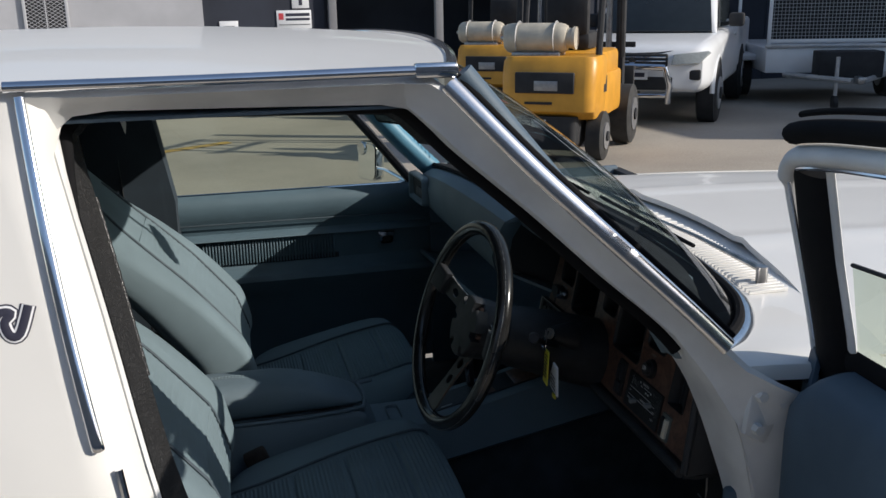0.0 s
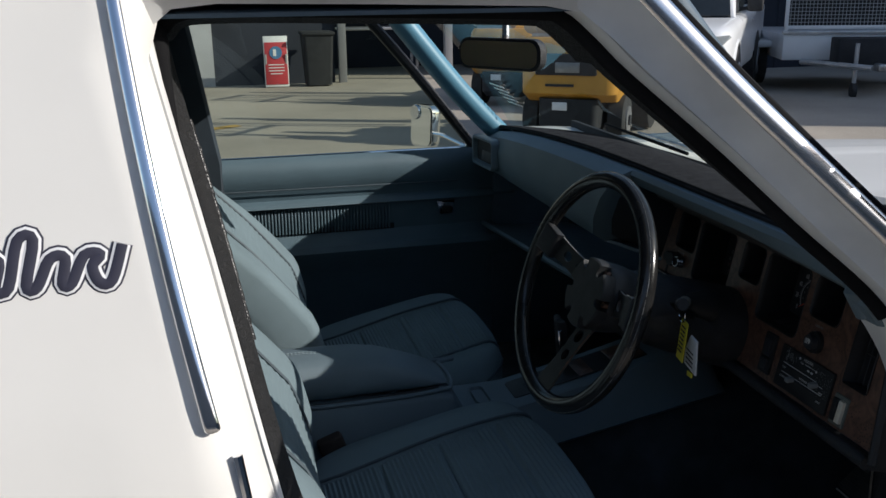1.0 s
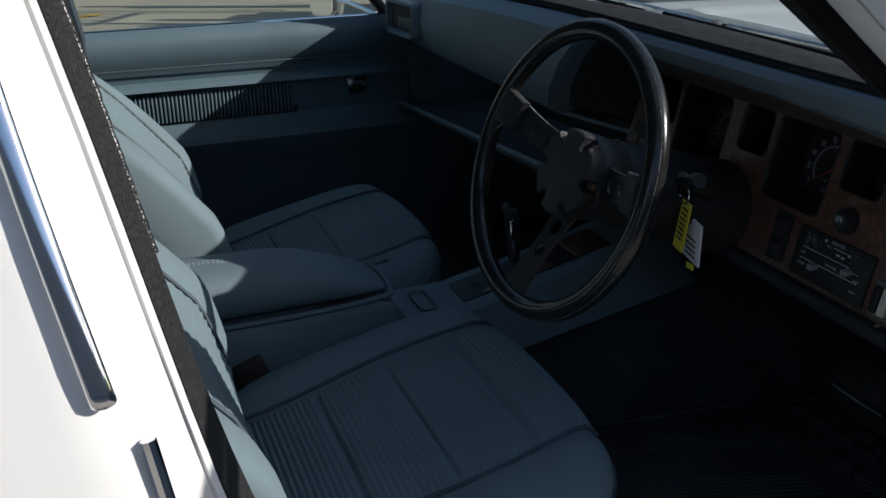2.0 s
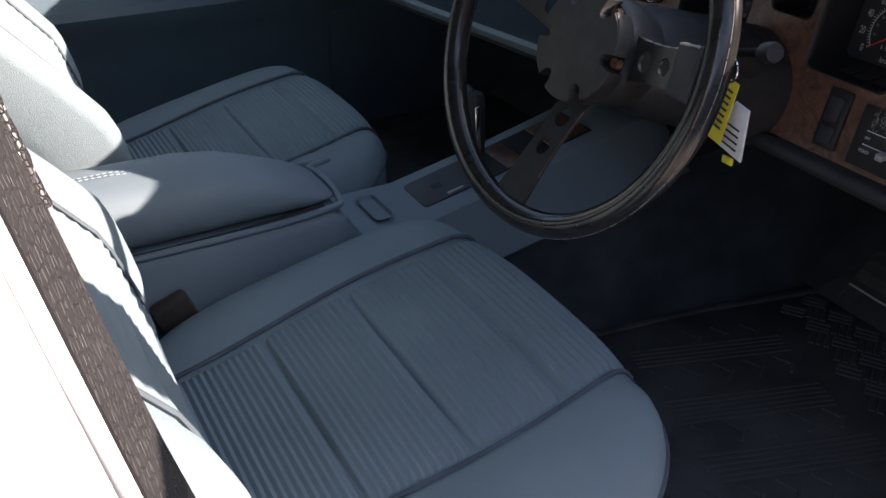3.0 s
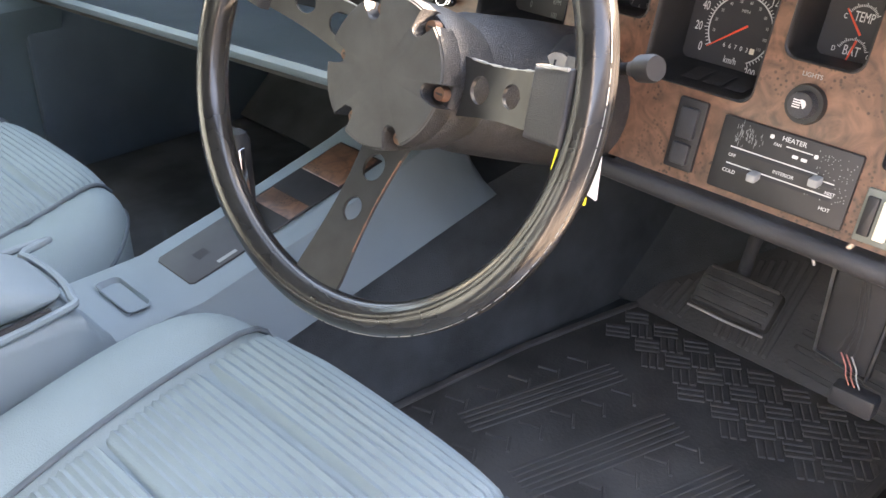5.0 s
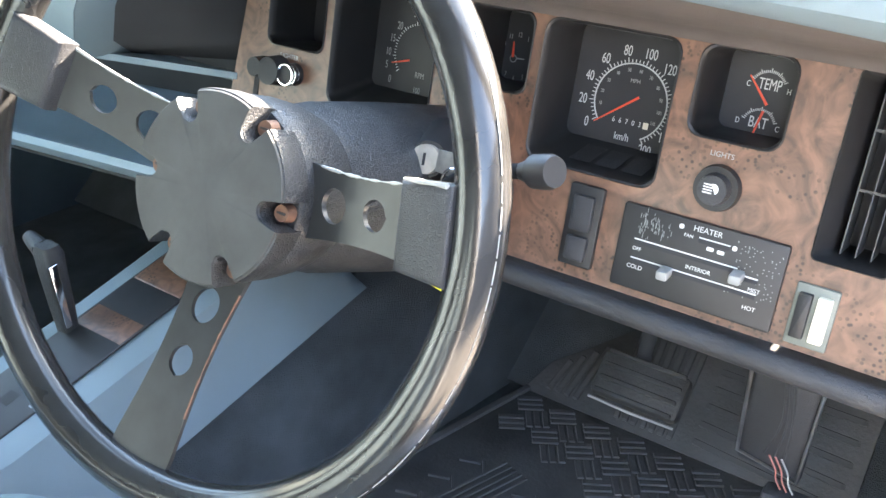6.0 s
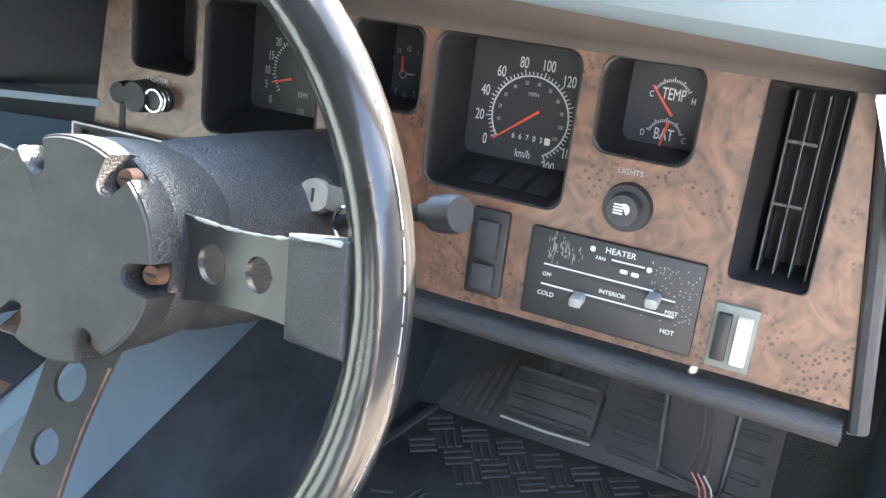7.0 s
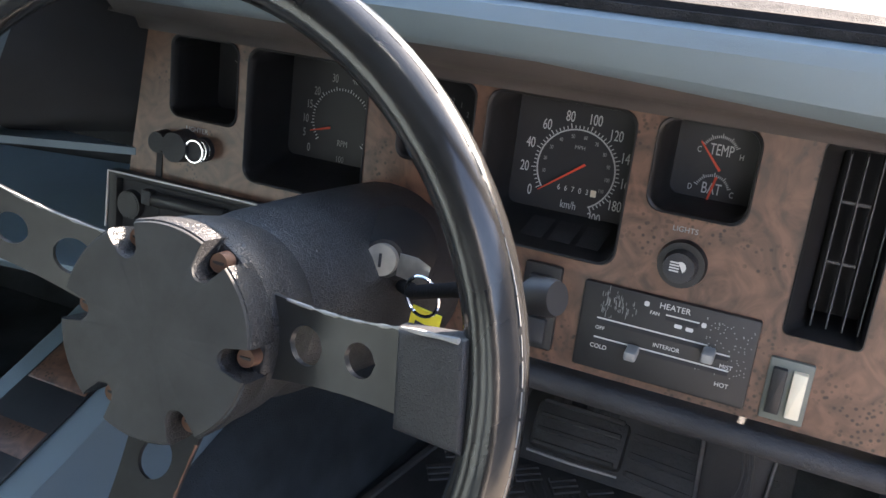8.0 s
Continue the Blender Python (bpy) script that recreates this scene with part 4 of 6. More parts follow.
def fa(y, z, off=0.0):
    """A place on the fascia, off towards the driver."""
    return Vector((0.245 + 0.2 * (z - 0.76) - off * 0.98, -0.5405 + (y + 0.579) * (1.025 if y > -0.579 else 0.975), z + off * 0.196))


def fa_m(y, z, off=0.0, turn=0.0):
    """The fascia's own axes at a place, for lettering."""
    m = Matrix(((0, 0.196, -0.98), (-1, 0, 0), (0, 0.98, 0.196))).to_4x4()
    return Matrix.Translation(fa(y, z, off)) @ m @ pose(0, 0, 0, 0, 0, turn)


def fa_outline(y0, y1, z0, z1, r, off=0.0):
    return [fa((y0 + y1) / 2 - a, (z0 + z1) / 2 + b, off) for a, b in rounded(abs(y1 - y0), z1 - z0, r)]


OUTN = Vector((-0.98, 0, 0.196))
# padded top roll
def glass_foot(y):
    """How far forward the windscreen's foot lies."""
    return 0.446 - 0.2 * (abs(y) / 0.738) ** 3.4


def under_glass(x, y):
    return x if x < 0.2 else 0.2 + (x - 0.2) * (glass_foot(y) - 0.235) / 0.27


prof = [(0.290, 0.945), (0.260, 0.952), (0.232, 0.955), (0.205, 0.958), (0.186, 0.968), (0.178, 0.984), (0.183, 0.992), (0.202, 0.996), (0.27, 0.992), (0.36, 0.977), (0.47, 0.945)]
rows = []
for k, y in enumerate((-0.722, -0.716, -0.700, -0.674, -0.45, -0.2, -0.105)):
    e = (0.030, 0.012, 0.003, 0, 0, 0, 0)[k]
    droop = (0.030, 0.036, 0.032, 0.010, 0, 0, 0)[k]
    rows.append([Vector((x - 0.4 * droop * (z < 0.97) + e * (1 if x < 0.23 else 0) if z < 0.99 and x < 0.3 else under_glass(x, y), y, z - e * (1 if z > 0.98 else 0) - droop * (1 if z < 0.965 else 0.6 * (z < 0.975)))) for x, z in prof])
prof2 = [(0.285, 0.80), (0.255, 0.815), (0.195, 0.825), (0.165, 0.845), (0.150, 0.880), (0.145, 0.925), (0.155, 0.965), (0.185, 0.982), (0.27, 0.980), (0.36, 0.962), (0.47, 0.930)]
for k, y in enumerate((-0.09, 0.0, 0.1, 0.25, 0.4, 0.55, 0.68, 0.73, 0.765, 0.78)):
    e = (0, 0, 0, 0, 0, 0, 0.004, 0.014, 0.03, 0.06)[k]
    dz = 0.010 - 0.038 * ((y + 0.1) / 0.75) ** 2
    rows.append([Vector((x + e * (1 if x < 0.23 else 0) if z < 0.97 and x < 0.3 else under_glass(x, y), y, z + dz * max(0, (z - 0.85) / 0.13) - e * (1 if z > 0.93 else 0.2))) for x, z in prof2])
part("dash_pad", sheet(rows[:7], 0.006), M_BLUE, dash, "pale blue padded brow over the instruments")
def pad_end(z):
    """Where the passenger's pad ends, slanting away below."""
    return -0.088 + 0.80 * max(0.0, 0.975 - z)


rows[7] = [Vector((p.x, pad_end(p.z) if p.z < 0.99 and p.x < 0.2 else p.y, p.z)) for p in rows[7]]
rows[8] = [Vector((p.x, max(p.y, pad_end(p.z) + 0.02) if p.z < 0.99 and p.x < 0.2 else p.y, p.z)) for p in rows[8]]
rows[9] = [Vector((p.x, max(p.y, pad_end(p.z) + 0.05), p.z)) for p in rows[9]]
part("passenger_dash_pad", sheet(rows[7:], 0.006), M_BLUE, dash, "pale blue padded dash front")
part("dash_top_joint", sheet([r[6:] for r in rows[6:8]], 0.006), M_BLUE, dash)
edge = [p for p in rows[7] if p.x < 0.2 and p.z < 1.0]
part("pad_end_return", sheet([[p + Vector((0.001, 0.001, 0)) for p in edge], [p + Vector((0.010, -0.006, 0)) for p in edge], [p + Vector((0.034, -0.010, 0)) for p in edge]], 0.002), M_BLUE, dash)
# dark sheet stands for the shade on the pad's driver-facing end
part("binnacle_shade_side", sheet([[p + Vector((0.033, -0.009, 0)) for p in edge], [Vector((0.30, -0.116, min(p.z, 0.965))) for p in edge], [Vector((0.43, -0.116, min(p.z, 0.915))) for p in edge]], 0.003), M_DARK, dash)
part("pad_end", tube([(0.20, -0.692, 0.985), (0.185, -0.697, 0.958), (0.198, -0.698, 0.930)], [0.014, 0.015, 0.010], 10), M_BLUE, dash)
rows = []
for y in [-0.67 + 1.39 * j / 30 for j in range(31)]:
    xe = glass_foot(y) - 0.035
    zf = 0.999 - (0.038 * ((y + 0.1) / 0.75) ** 2 if y > -0.1 else 0)
    rows.append([Vector((0.190, y, zf)), Vector((0.21 + (xe - 0.21) * 0.25, y, zf + 0.001)), Vector(((0.26 + xe) / 2, y, zf - 0.012)), Vector((xe - 0.01, y, zf - 0.045))])
part("dash_mat", sheet(rows, 0.005), M_MATCARPET, dash, "black carpet dash mat")
part("mat_edge", tube([(0.196, y, 0.999 - (0.038 * ((y + 0.1) / 0.75) ** 2 if y > -0.1 else 0)) for y in (-0.67, -0.45, -0.1, 0, 0.1, 0.25, 0.4, 0.55, 0.70)], 0.004, 6), M_RUBBER, dash)

# fascia board with its rims
PODS = {"speedometer": (-0.4365, -0.5365, 0.8145, 0.9160, 0.011), "tachometer": (-0.2445, -0.3470, 0.8150, 0.9160, 0.011), "twin_gauge": (-0.5495, -0.6130, 0.8575, 0.9170, 0.011), "dash_clock": (-0.3720, -0.4280, 0.8575, 0.9165, 0.009), "fuel_gauge": (-0.1730, -0.2360, 0.8535, 0.9165, 0.009), "driver_vent": (-0.6480, -0.6965, 0.7985, 0.9175, 0.004)}
bm = bm_new()
loops = [[fa(y, z) for y, z in ((-0.124, 0.738), (-0.735, 0.738), (-0.706, 0.922), (-0.150, 0.922))]] + [fa_outline(*p) for p in PODS.values()]
for lp in loops:
    vs = [bm.verts.new(p) for p in lp]
    for a, b in zip(vs, vs[1:] + vs[:1]):
        bm.edges.new((a, b))
bmesh.ops.triangle_fill(bm, use_beauty=True, use_dissolve=False, edges=bm.edges[:])
bmesh.ops.recalc_face_normals(bm, faces=bm.faces[:])
r = bmesh.ops.extrude_face_region(bm, geom=bm.faces[:])
bmesh.ops.translate(bm, vec=OUTN * -0.004, verts=[v for v in r["geom"] if isinstance(v, bmesh.types.BMVert)])
part("fascia", bm, M_WOOD, dash, "burl walnut instrument fascia", False)
part("fascia_lower_roll", tube([fa(-0.15, 0.729, 0.003), fa(-0.45, 0.727, 0.004), fa(-0.733, 0.725, 0.004)], 0.009, 10), M_BLACK, dash)
part("fascia_end_cap", prism([(0.240, -0.694, 0.722), (0.280, -0.676, 0.93), (0.33, -0.676, 0.94), (0.33, -0.698, 0.722)], (0, -0.006, 0), 0.002), M_BLACK, dash)
part("fascia_end_panel", prism([fa(-0.707, 0.936, 0.002), fa(-0.738, 0.936, 0.002), fa(-0.752, 0.83, 0.002), fa(-0.722, 0.83, 0.002)], OUTN * -0.02, 0.003), M_BROW, dash)
part("fascia_end_bead", tube([fa(-0.742, 0.728, 0.004), fa(-0.728, 0.83, 0.004), fa(-0.712, 0.93, 0.003)], 0.006, 8), M_BLACK, dash)
part("lower_panel", sheet([[Vector((0.240, y, 0.722)), Vector((0.262, y, 0.716)), Vector((0.31, y, 0.718)), Vector((0.42, y, 0.722)), Vector((0.78, y, 0.74))] for y in (-0.692, -0.5, -0.10)], 0.006), M_BLACK, dash)
part("brow_face", sheet([[fa(y, 0.9185, 0.001), fa(y, 0.922, 0.004), fa(y, 0.928, 0.012), Vector((0.232, y, 0.944)), Vector((0.222, y, 0.958))] for y in (-0.715, -0.45, -0.112)], 0.003), M_BROW, dash, "brown-grey vinyl band under the brow")
# open parcel shelf under the passenger's pad
rows = []
for y in (-0.118, 0.0, 0.15, 0.3, 0.45, 0.6, 0.78):
    zl = 0.742 - 0.075 * y
    rows.append([Vector((0.182, y, zl - 0.020)), Vector((0.170, y, zl - 0.012)), Vector((0.166, y, zl - 0.004)), Vector((0.170, y, zl + 0.002)), Vector((0.178, y, zl)), Vector((0.192, y, zl - 0.010)), Vector((0.25, y, zl - 0.014)), Vector((0.42, y, zl - 0.020))])
part("parcel_shelf", sheet(rows, 0.003), M_BLUE, dash, "blue open parcel shelf with a rolled lip")
# dark back and underside give the shelf's hollow its shade by colour
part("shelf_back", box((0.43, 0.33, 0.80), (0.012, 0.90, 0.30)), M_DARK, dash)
part("under_shelf_shade", sheet([[Vector((0.20, y, 0.715 - 0.075 * y)), Vector((0.36, y, 0.64 - 0.05 * y)), Vector((0.50, y, 0.56))] for y in (-0.118, 0.3, 0.78)], 0.006), M_DARK, dash)
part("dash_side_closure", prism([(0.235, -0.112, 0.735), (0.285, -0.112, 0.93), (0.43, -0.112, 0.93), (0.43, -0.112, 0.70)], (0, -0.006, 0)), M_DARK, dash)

# passenger vent
def vent_ring(w, h, r, x):
    return [Vector((x, 0.655 + a, 0.898 + b - 0.04 * a)) for a, b in rounded(w, h, r)]


v = part("passenger_vent", sheet([vent_ring(0.178, 0.080, 0.014, 0.150), vent_ring(0.176, 0.078, 0.014, 0.134), vent_ring(0.170, 0.072, 0.012, 0.130), vent_ring(0.160, 0.062, 0.008, 0.131), vent_ring(0.152, 0.052, 0.006, 0.1445)], 0.0, True), M_BLUE, dash, "air vent with a dark mouth in the pad")
part("vent_mouth", prism(vent_ring(0.156, 0.056, 0.006, 0.1440), (-0.0012, 0, 0)), M_DARK, v)
part("vent_flap", prism([(0.141, 0.655 + a, 0.892 + b - 0.04 * a) for a, b in ((-0.072, -0.016), (0.030, -0.016), (0.018, 0.010), (-0.072, 0.010))], (-0.003, 0, 0), 0.001), M_BLADE, v)

# driver vent: a deep box with upright blades
y0, y1, z0, z1, rr_ = PODS["driver_vent"]
v = part("driver_vent", sheet([fa_outline(y0, y1, z0, z1, rr_, 0.0015), fa_outline(y0 - 0.0008, y1 + 0.0008, z0 + 0.0008, z1 - 0.0008, rr_, 0.002), fa_outline(y0 - 0.002, y1 + 0.002, z0 + 0.002, z1 - 0.002, rr_, -0.002), fa_outline(y0 - 0.010, y1 + 0.002, z0 + 0.004, z1 - 0.004, rr_, -0.012), fa_outline(y0 - 0.011, y1 + 0.003, z0 + 0.005, z1 - 0.005, rr_, -0.05)], 0.0, True), M_GAUGE, dash, "black upright air vent")
part("vent_back", prism(fa_outline(y0 - 0.008, y1 + 0.001, z0 + 0.003, z1 - 0.003, rr_, -0.049), OUTN * -0.002), M_DARK, v)
for k in range(4):
    y = y0 - 0.0150 - k * 0.0095
    part("vent_blade", prism([fa(y, z0 + 0.006, -0.010), fa(y - 0.0009, z0 + 0.006, -0.010), fa(y - 0.0009, z1 - 0.006, -0.010), fa(y, z1 - 0.006, -0.010)], OUTN * -0.028), M_BLADE, v)
for y, z in ((-0.668, 0.882), (-0.677, 0.882), (-0.668, 0.845), (-0.677, 0.845)):
    part("blade_link", prism([fa(y - 0.0040, z, -0.0105), fa(y + 0.0040, z, -0.0105), fa(y + 0.0040, z + 0.0018, -0.0105), fa(y - 0.0040, z + 0.0018, -0.0105)], OUTN * -0.002), M_GAUGE, v)

DEEP = 0.055


def pod(key, label, ledge=0.012):
    """A gauge set deep in the fascia: rim, sloping tunnel, dial at the back."""
    y0, y1, z0, z1, r = PODS[key]
    rows = [fa_outline(y0 + 0.0006, y1 - 0.0006, z0 - 0.0006, z1 + 0.0006, r, 0.0006), fa_outline(y0, y1, z0, z1, r, 0.0014), fa_outline(y0 - 0.0012, y1 + 0.0012, z0 + 0.0012, z1 - 0.0012, r, 0.0004), fa_outline(y0 - 0.003, y1 + 0.002, z0 + 0.002, z1 - 0.002, r, -0.006), fa_outline(y0 - 0.004, y1 - 0.004, z0 + ledge, z1 - 0.002, r * 0.6, -DEEP)]
    p = part(key, sheet(rows, 0.0, True), M_GAUGE, dash, label)
    part("dial_face", prism(fa_outline(y0 - 0.0035, y1 - 0.0045, z0 + ledge - 0.0005, z1 - 0.0015, r * 0.6, -DEEP + 0.0004), OUTN * -0.003), M_DIAL, p)
    return p


def arc_ticks(p, cy, cz, rad, a0, a1, count, long, wide, every=5, mat=None, off=-DEEP + 0.001):
    for k in range(count + 1):
        a = radians(a0 + (a1 - a0) * k / count)
        l = long * (1.0 if k % every == 0 else 0.6)
        u, v = math.cos(a), math.sin(a)
        pts = []
        for rr, w in ((rad, -wide), (rad, wide), (rad + l, wide), (rad + l, -wide)):
            pts.append(fa(cy - (u * rr - v * w), cz + (v * rr + u * w), off))
        part("tick", prism(pts, OUTN * 0.0003), mat or M_PRINT, p, "", False)


def needle(p, y0, z0, y1, z1, wide=0.0009):
    """A needle from its broad end to its tip."""
    a, b = fa(y0, z0, -DEEP + 0.003), fa(y1, z1, -DEEP + 0.003)
    side = (b - a).cross(OUTN).normalized() * wide
    part("needle", prism([a - side, b - side * 0.5, b + side * 0.5, a + side], OUTN * 0.0006), M_NEEDLE, p, "orange needle", False)


DIAL = -DEEP + 0.0012
SY, SZ = -0.4876, 0.8628
sp_ = pod("speedometer", "black square speedometer", 0.016)
arc_ticks(sp_, SY, SZ, 0.0290, 214, -61, 50, 0.0036, 0.00032, 5)
arc_ticks(sp_, SY, SZ, 0.0277, 214, -61, 120, 0.0010, 0.0007, 1)
for k, txt in enumerate(("0", "20", "40", "60", "80", "100", "120", "140", "160", "180", "200")):
    a = radians(214 - 27.5 * k)
    words("numeral", txt, 0.0095, fa_m(SY - 0.0378 * math.cos(a), SZ + 0.0372 * math.sin(a), DIAL) @ Matrix.Diagonal((0.72, 1.15, 1, 1)), M_PRINT, sp_, 0.0001)
for k in range(1, 12):
    a = radians(214 - 22.2 * k)
    words("numeral", str(k * 10), 0.0036, fa_m(SY - 0.0235 * math.cos(a), SZ + 0.0235 * math.sin(a), DIAL) @ Matrix.Diagonal((0.75, 1.1, 1, 1)), M_PRINT_DIM, sp_, 0.0001)
words("unit", "km/h", 0.0075, fa_m(-0.4862, 0.8365, DIAL) @ Matrix.Diagonal((0.8, 1.1, 1, 1)), M_PRINT, sp_, 0.0001)
words("unit", "MPH", 0.0040, fa_m(-0.4885, 0.8785, DIAL), M_PRINT_DIM, sp_, 0.0001)
for k, txt in enumerate("66703"):
    words("odometer_digit", txt, 0.0056, fa_m(-0.4775 - 0.0052 * k, 0.8482, DIAL) @ Matrix.Diagonal((0.8, 1, 1, 1)), M_PRINT, sp_, 0.0001)
part("odometer_drum", prism(fa_outline(-0.5010, -0.5050, 0.8458, 0.8506, 0.0006, DIAL), OUTN * 0.0003), M_IVORY, sp_)
needle(sp_, -0.4945, 0.8678, -0.4630, 0.8440)
y0, y1, z0, z1, rr_ = PODS["speedometer"]
for k in range(3):
    ya = y0 - 0.030 - 0.020 * k
    part("warning_lamp", prism([fa(ya, z0 + 0.0055, -0.012), fa(ya - 0.016, z0 + 0.0055, -0.012), fa(ya - 0.016, z0 + 0.0130, -0.042), fa(ya, z0 + 0.0130, -0.042)], OUTN * 0.0008, 0.0004), M_BLACK, sp_)

tg = pod("twin_gauge", "black twin gauge for temperature and battery", 0.003)
arc_ticks(tg, -0.5820, 0.8905, 0.0115, 150, 30, 20, 0.0030, 0.00026, 5)
arc_ticks(tg, -0.5815, 0.8655, 0.0105, 160, 20, 20, 0.0028, 0.00026, 5)
words("legend", "TEMP", 0.0092, fa_m(-0.5830, 0.8938, DIAL) @ Matrix.Diagonal((0.72, 1.2, 1, 1)), M_PRINT, tg, 0.0001)
words("legend", "BAT", 0.0092, fa_m(-0.5809, 0.8675, DIAL) @ Matrix.Diagonal((0.8, 1.2, 1, 1)), M_PRINT, tg, 0.0001)
for txt, y, z in (("C", -0.5685, 0.8925), ("H", -0.5968, 0.8915), ("D", -0.5668, 0.8668), ("C", -0.5950, 0.8658)):
    words("legend", txt, 0.0052, fa_m(y, z, DIAL) @ Matrix.Diagonal((0.8, 1.1, 1, 1)), M_PRINT, tg, 0.0001)
needle(tg, -0.5845, 0.8807, -0.5691, 0.8984)
needle(tg, -0.5831, 0.8764, -0.5783, 0.8535)

tc = pod("tachometer", "black square tachometer", 0.016)
CY, CZ = -0.2960, 0.8635
arc_ticks(tc, CY, CZ, 0.0245, 218, -40, 45, 0.0030, 0.00030, 5)
for txt, y, z in (("0", -0.2683, 0.8387), ("5", -0.2634, 0.8503), ("10", -0.2637, 0.8616), ("15", -0.2666, 0.8733), ("20", -0.2727, 0.8844), ("30", -0.2880, 0.8965), ("40", -0.3060, 0.8975), ("50", -0.3230, 0.8900)):
    words("numeral", txt, 0.0082, fa_m(y, z, DIAL) @ Matrix.Diagonal((0.7, 1.15, 1, 1)), M_PRINT_DIM, tc, 0.0001)
words("unit", "RPM", 0.0064, fa_m(-0.2987, 0.8466, DIAL) @ Matrix.Diagonal((0.8, 1.1, 1, 1)), M_PRINT_DIM, tc, 0.0001)
words("unit", "100", 0.0064, fa_m(-0.2974, 0.8338, DIAL) @ Matrix.Diagonal((0.8, 1.1, 1, 1)), M_PRINT_DIM, tc, 0.0001)
needle(tc, -0.2880, 0.8581, -0.2700, 0.8531)
fg = pod("dash_clock", "small black dash clock", 0.003)
for k in range(12):
    a = radians(90 - 30 * k)
    words("numeral", str(k or 12), 0.0052, fa_m(-0.3880 - 0.0155 * math.cos(a), 0.8785 + 0.0170 * math.sin(a), DIAL) @ Matrix.Diagonal((0.75, 1.1, 1, 1)), M_PRINT_DIM, fg, 0.0001)
needle(fg, -0.3856, 0.8780, -0.3846, 0.8900, 0.0011)
part("clock_hub", tube([fa(-0.3856 - 0.0028 * math.cos(a), 0.8770 + 0.0028 * math.sin(a), DIAL + 0.001) for a in [2 * math.pi * i / 16 for i in range(16)]], 0.0004, 6, True), M_PRINT_DIM, fg)
part("clock_hand", prism([fa(-0.3885, 0.8768, DIAL), fa(-0.3950, 0.8775, DIAL), fa(-0.3950, 0.8782, DIAL), fa(-0.3885, 0.8780, DIAL)], OUTN * 0.0004), M_PRINT_DIM, fg)
ck = pod("fuel_gauge", "small black fuel gauge", 0.003)
needle(ck, -0.2120, 0.8990, -0.2060, 0.9060)
arc_ticks(ck, -0.2080, 0.8880, 0.0150, 150, 40, 10, 0.0026, 0.00026, 5, M_PRINT_DIM)
for y, r, mt, o in ((-0.170, 0.0095, M_BLACK, 0.012), (-0.190, 0.0135, M_BLACK, 0.016), (-0.2075, 0.010, M_BLACK, 0.012)):
    part("fascia_knob", cyl(fa(y, 0.832), fa(y, 0.832, o), r, r * 0.88, 20), mt, dash)
for o in (0.006, 0.010, 0.014):
    part("lighter_ring", tube([fa(-0.2085 - 0.0085 * math.cos(a), 0.832 + 0.0085 * math.sin(a), o) for a in [2 * math.pi * i / 20 for i in range(20)]], 0.0009, 6, True), M_CHROME, dash)
words("legend", "LIGHTER", 0.0055, fa_m(-0.200, 0.8455, 0.0006), M_PRINT, dash, 0.0001)
words("legend", "LIGHTS", 0.0050, fa_m(-0.577, 0.849, 0.0006), M_GREY, dash, 0.0001)

# light switch
kb = part("light_switch", cyl(fa(-0.579, 0.8275), fa(-0.579, 0.8275, 0.006), 0.0160, 0.0150, 28), M_GAUGE, dash, "round black light switch")
part("switch_cap", cyl(fa(-0.579, 0.8275, 0.005), fa(-0.579, 0.8275, 0.014), 0.0112, 0.0098, 28), M_BLACK, kb)
part("lamp_mark", prism([fa(-0.579 - a * 0.0036 - 0.0012, 0.8285 + b * 0.0036, 0.0142) for a, b in [(math.cos(radians(-60 + 20 * i)), math.sin(radians(-60 + 20 * i))) for i in range(10)]], OUTN * 0.0004), M_PRINT, kb, "", False)
for k in range(4):
    part("lamp_ray", prism(fa_outline(-0.5735, -0.5795, 0.8251 + 0.0018 * k, 0.8260 + 0.0018 * k, 0.0001, 0.0142), OUTN * 0.0004), M_PRINT, kb, "", False)

# heater control panel
hp_ = part("heater_panel", prism(fa_outline(-0.521, -0.636, 0.744, 0.8035, 0.002), OUTN * 0.004, 0.001), M_GAUGE, dash, "black heater control panel with rubbed lettering")
for y0, y1, z, mt in ((-0.533, -0.606, 0.7785, M_DARK), (-0.533, -0.622, 0.7650, M_DARK), (-0.576, -0.598, 0.7915, M_DARK), (-0.61, -0.621, 0.7750, M_DARK)):
    part("slider_slot", prism(fa_outline(y0, y1, z - 0.0016, z + 0.0016, 0.0008, 0.0042), OUTN * 0.0004), mt, hp_, "", False)
    part("slot_edge", prism(fa_outline(y0, y1, z + 0.0014, z + 0.0022, 0.0001, 0.0042), OUTN * 0.0005), M_PRINT, hp_, "", False)
for y, z in ((-0.560, 0.7640), (-0.608, 0.7760)):
    part("slider_knob", box(fa(y, z, 0.010), (0.012, 0.008, 0.007), 0.0015), M_GREY, hp_)
for txt, y, z, s in (("HEATER", -0.581, 0.7985, 0.0056), ("FAN", -0.569, 0.7925, 0.0034), ("OFF", -0.536, 0.7735, 0.0036), ("COLD", -0.537, 0.7605, 0.0042), ("INTERIOR", -0.580, 0.7715, 0.0040), ("HOT", -0.6195, 0.7565, 0.0042), ("MIST", -0.620, 0.7690, 0.0040)):
    words("legend", txt, s, fa_m(y, z, 0.0045), M_PRINT, hp_, 0.0001)
for y, z in ((-0.5825, 0.7863), (-0.590, 0.7860)):
    part("worn_mark", prism(fa_outline(y, y - 0.005, z, z + 0.0025, 0.0008, 0.0043), OUTN * 0.0003), M_PRINT, hp_, "", False)
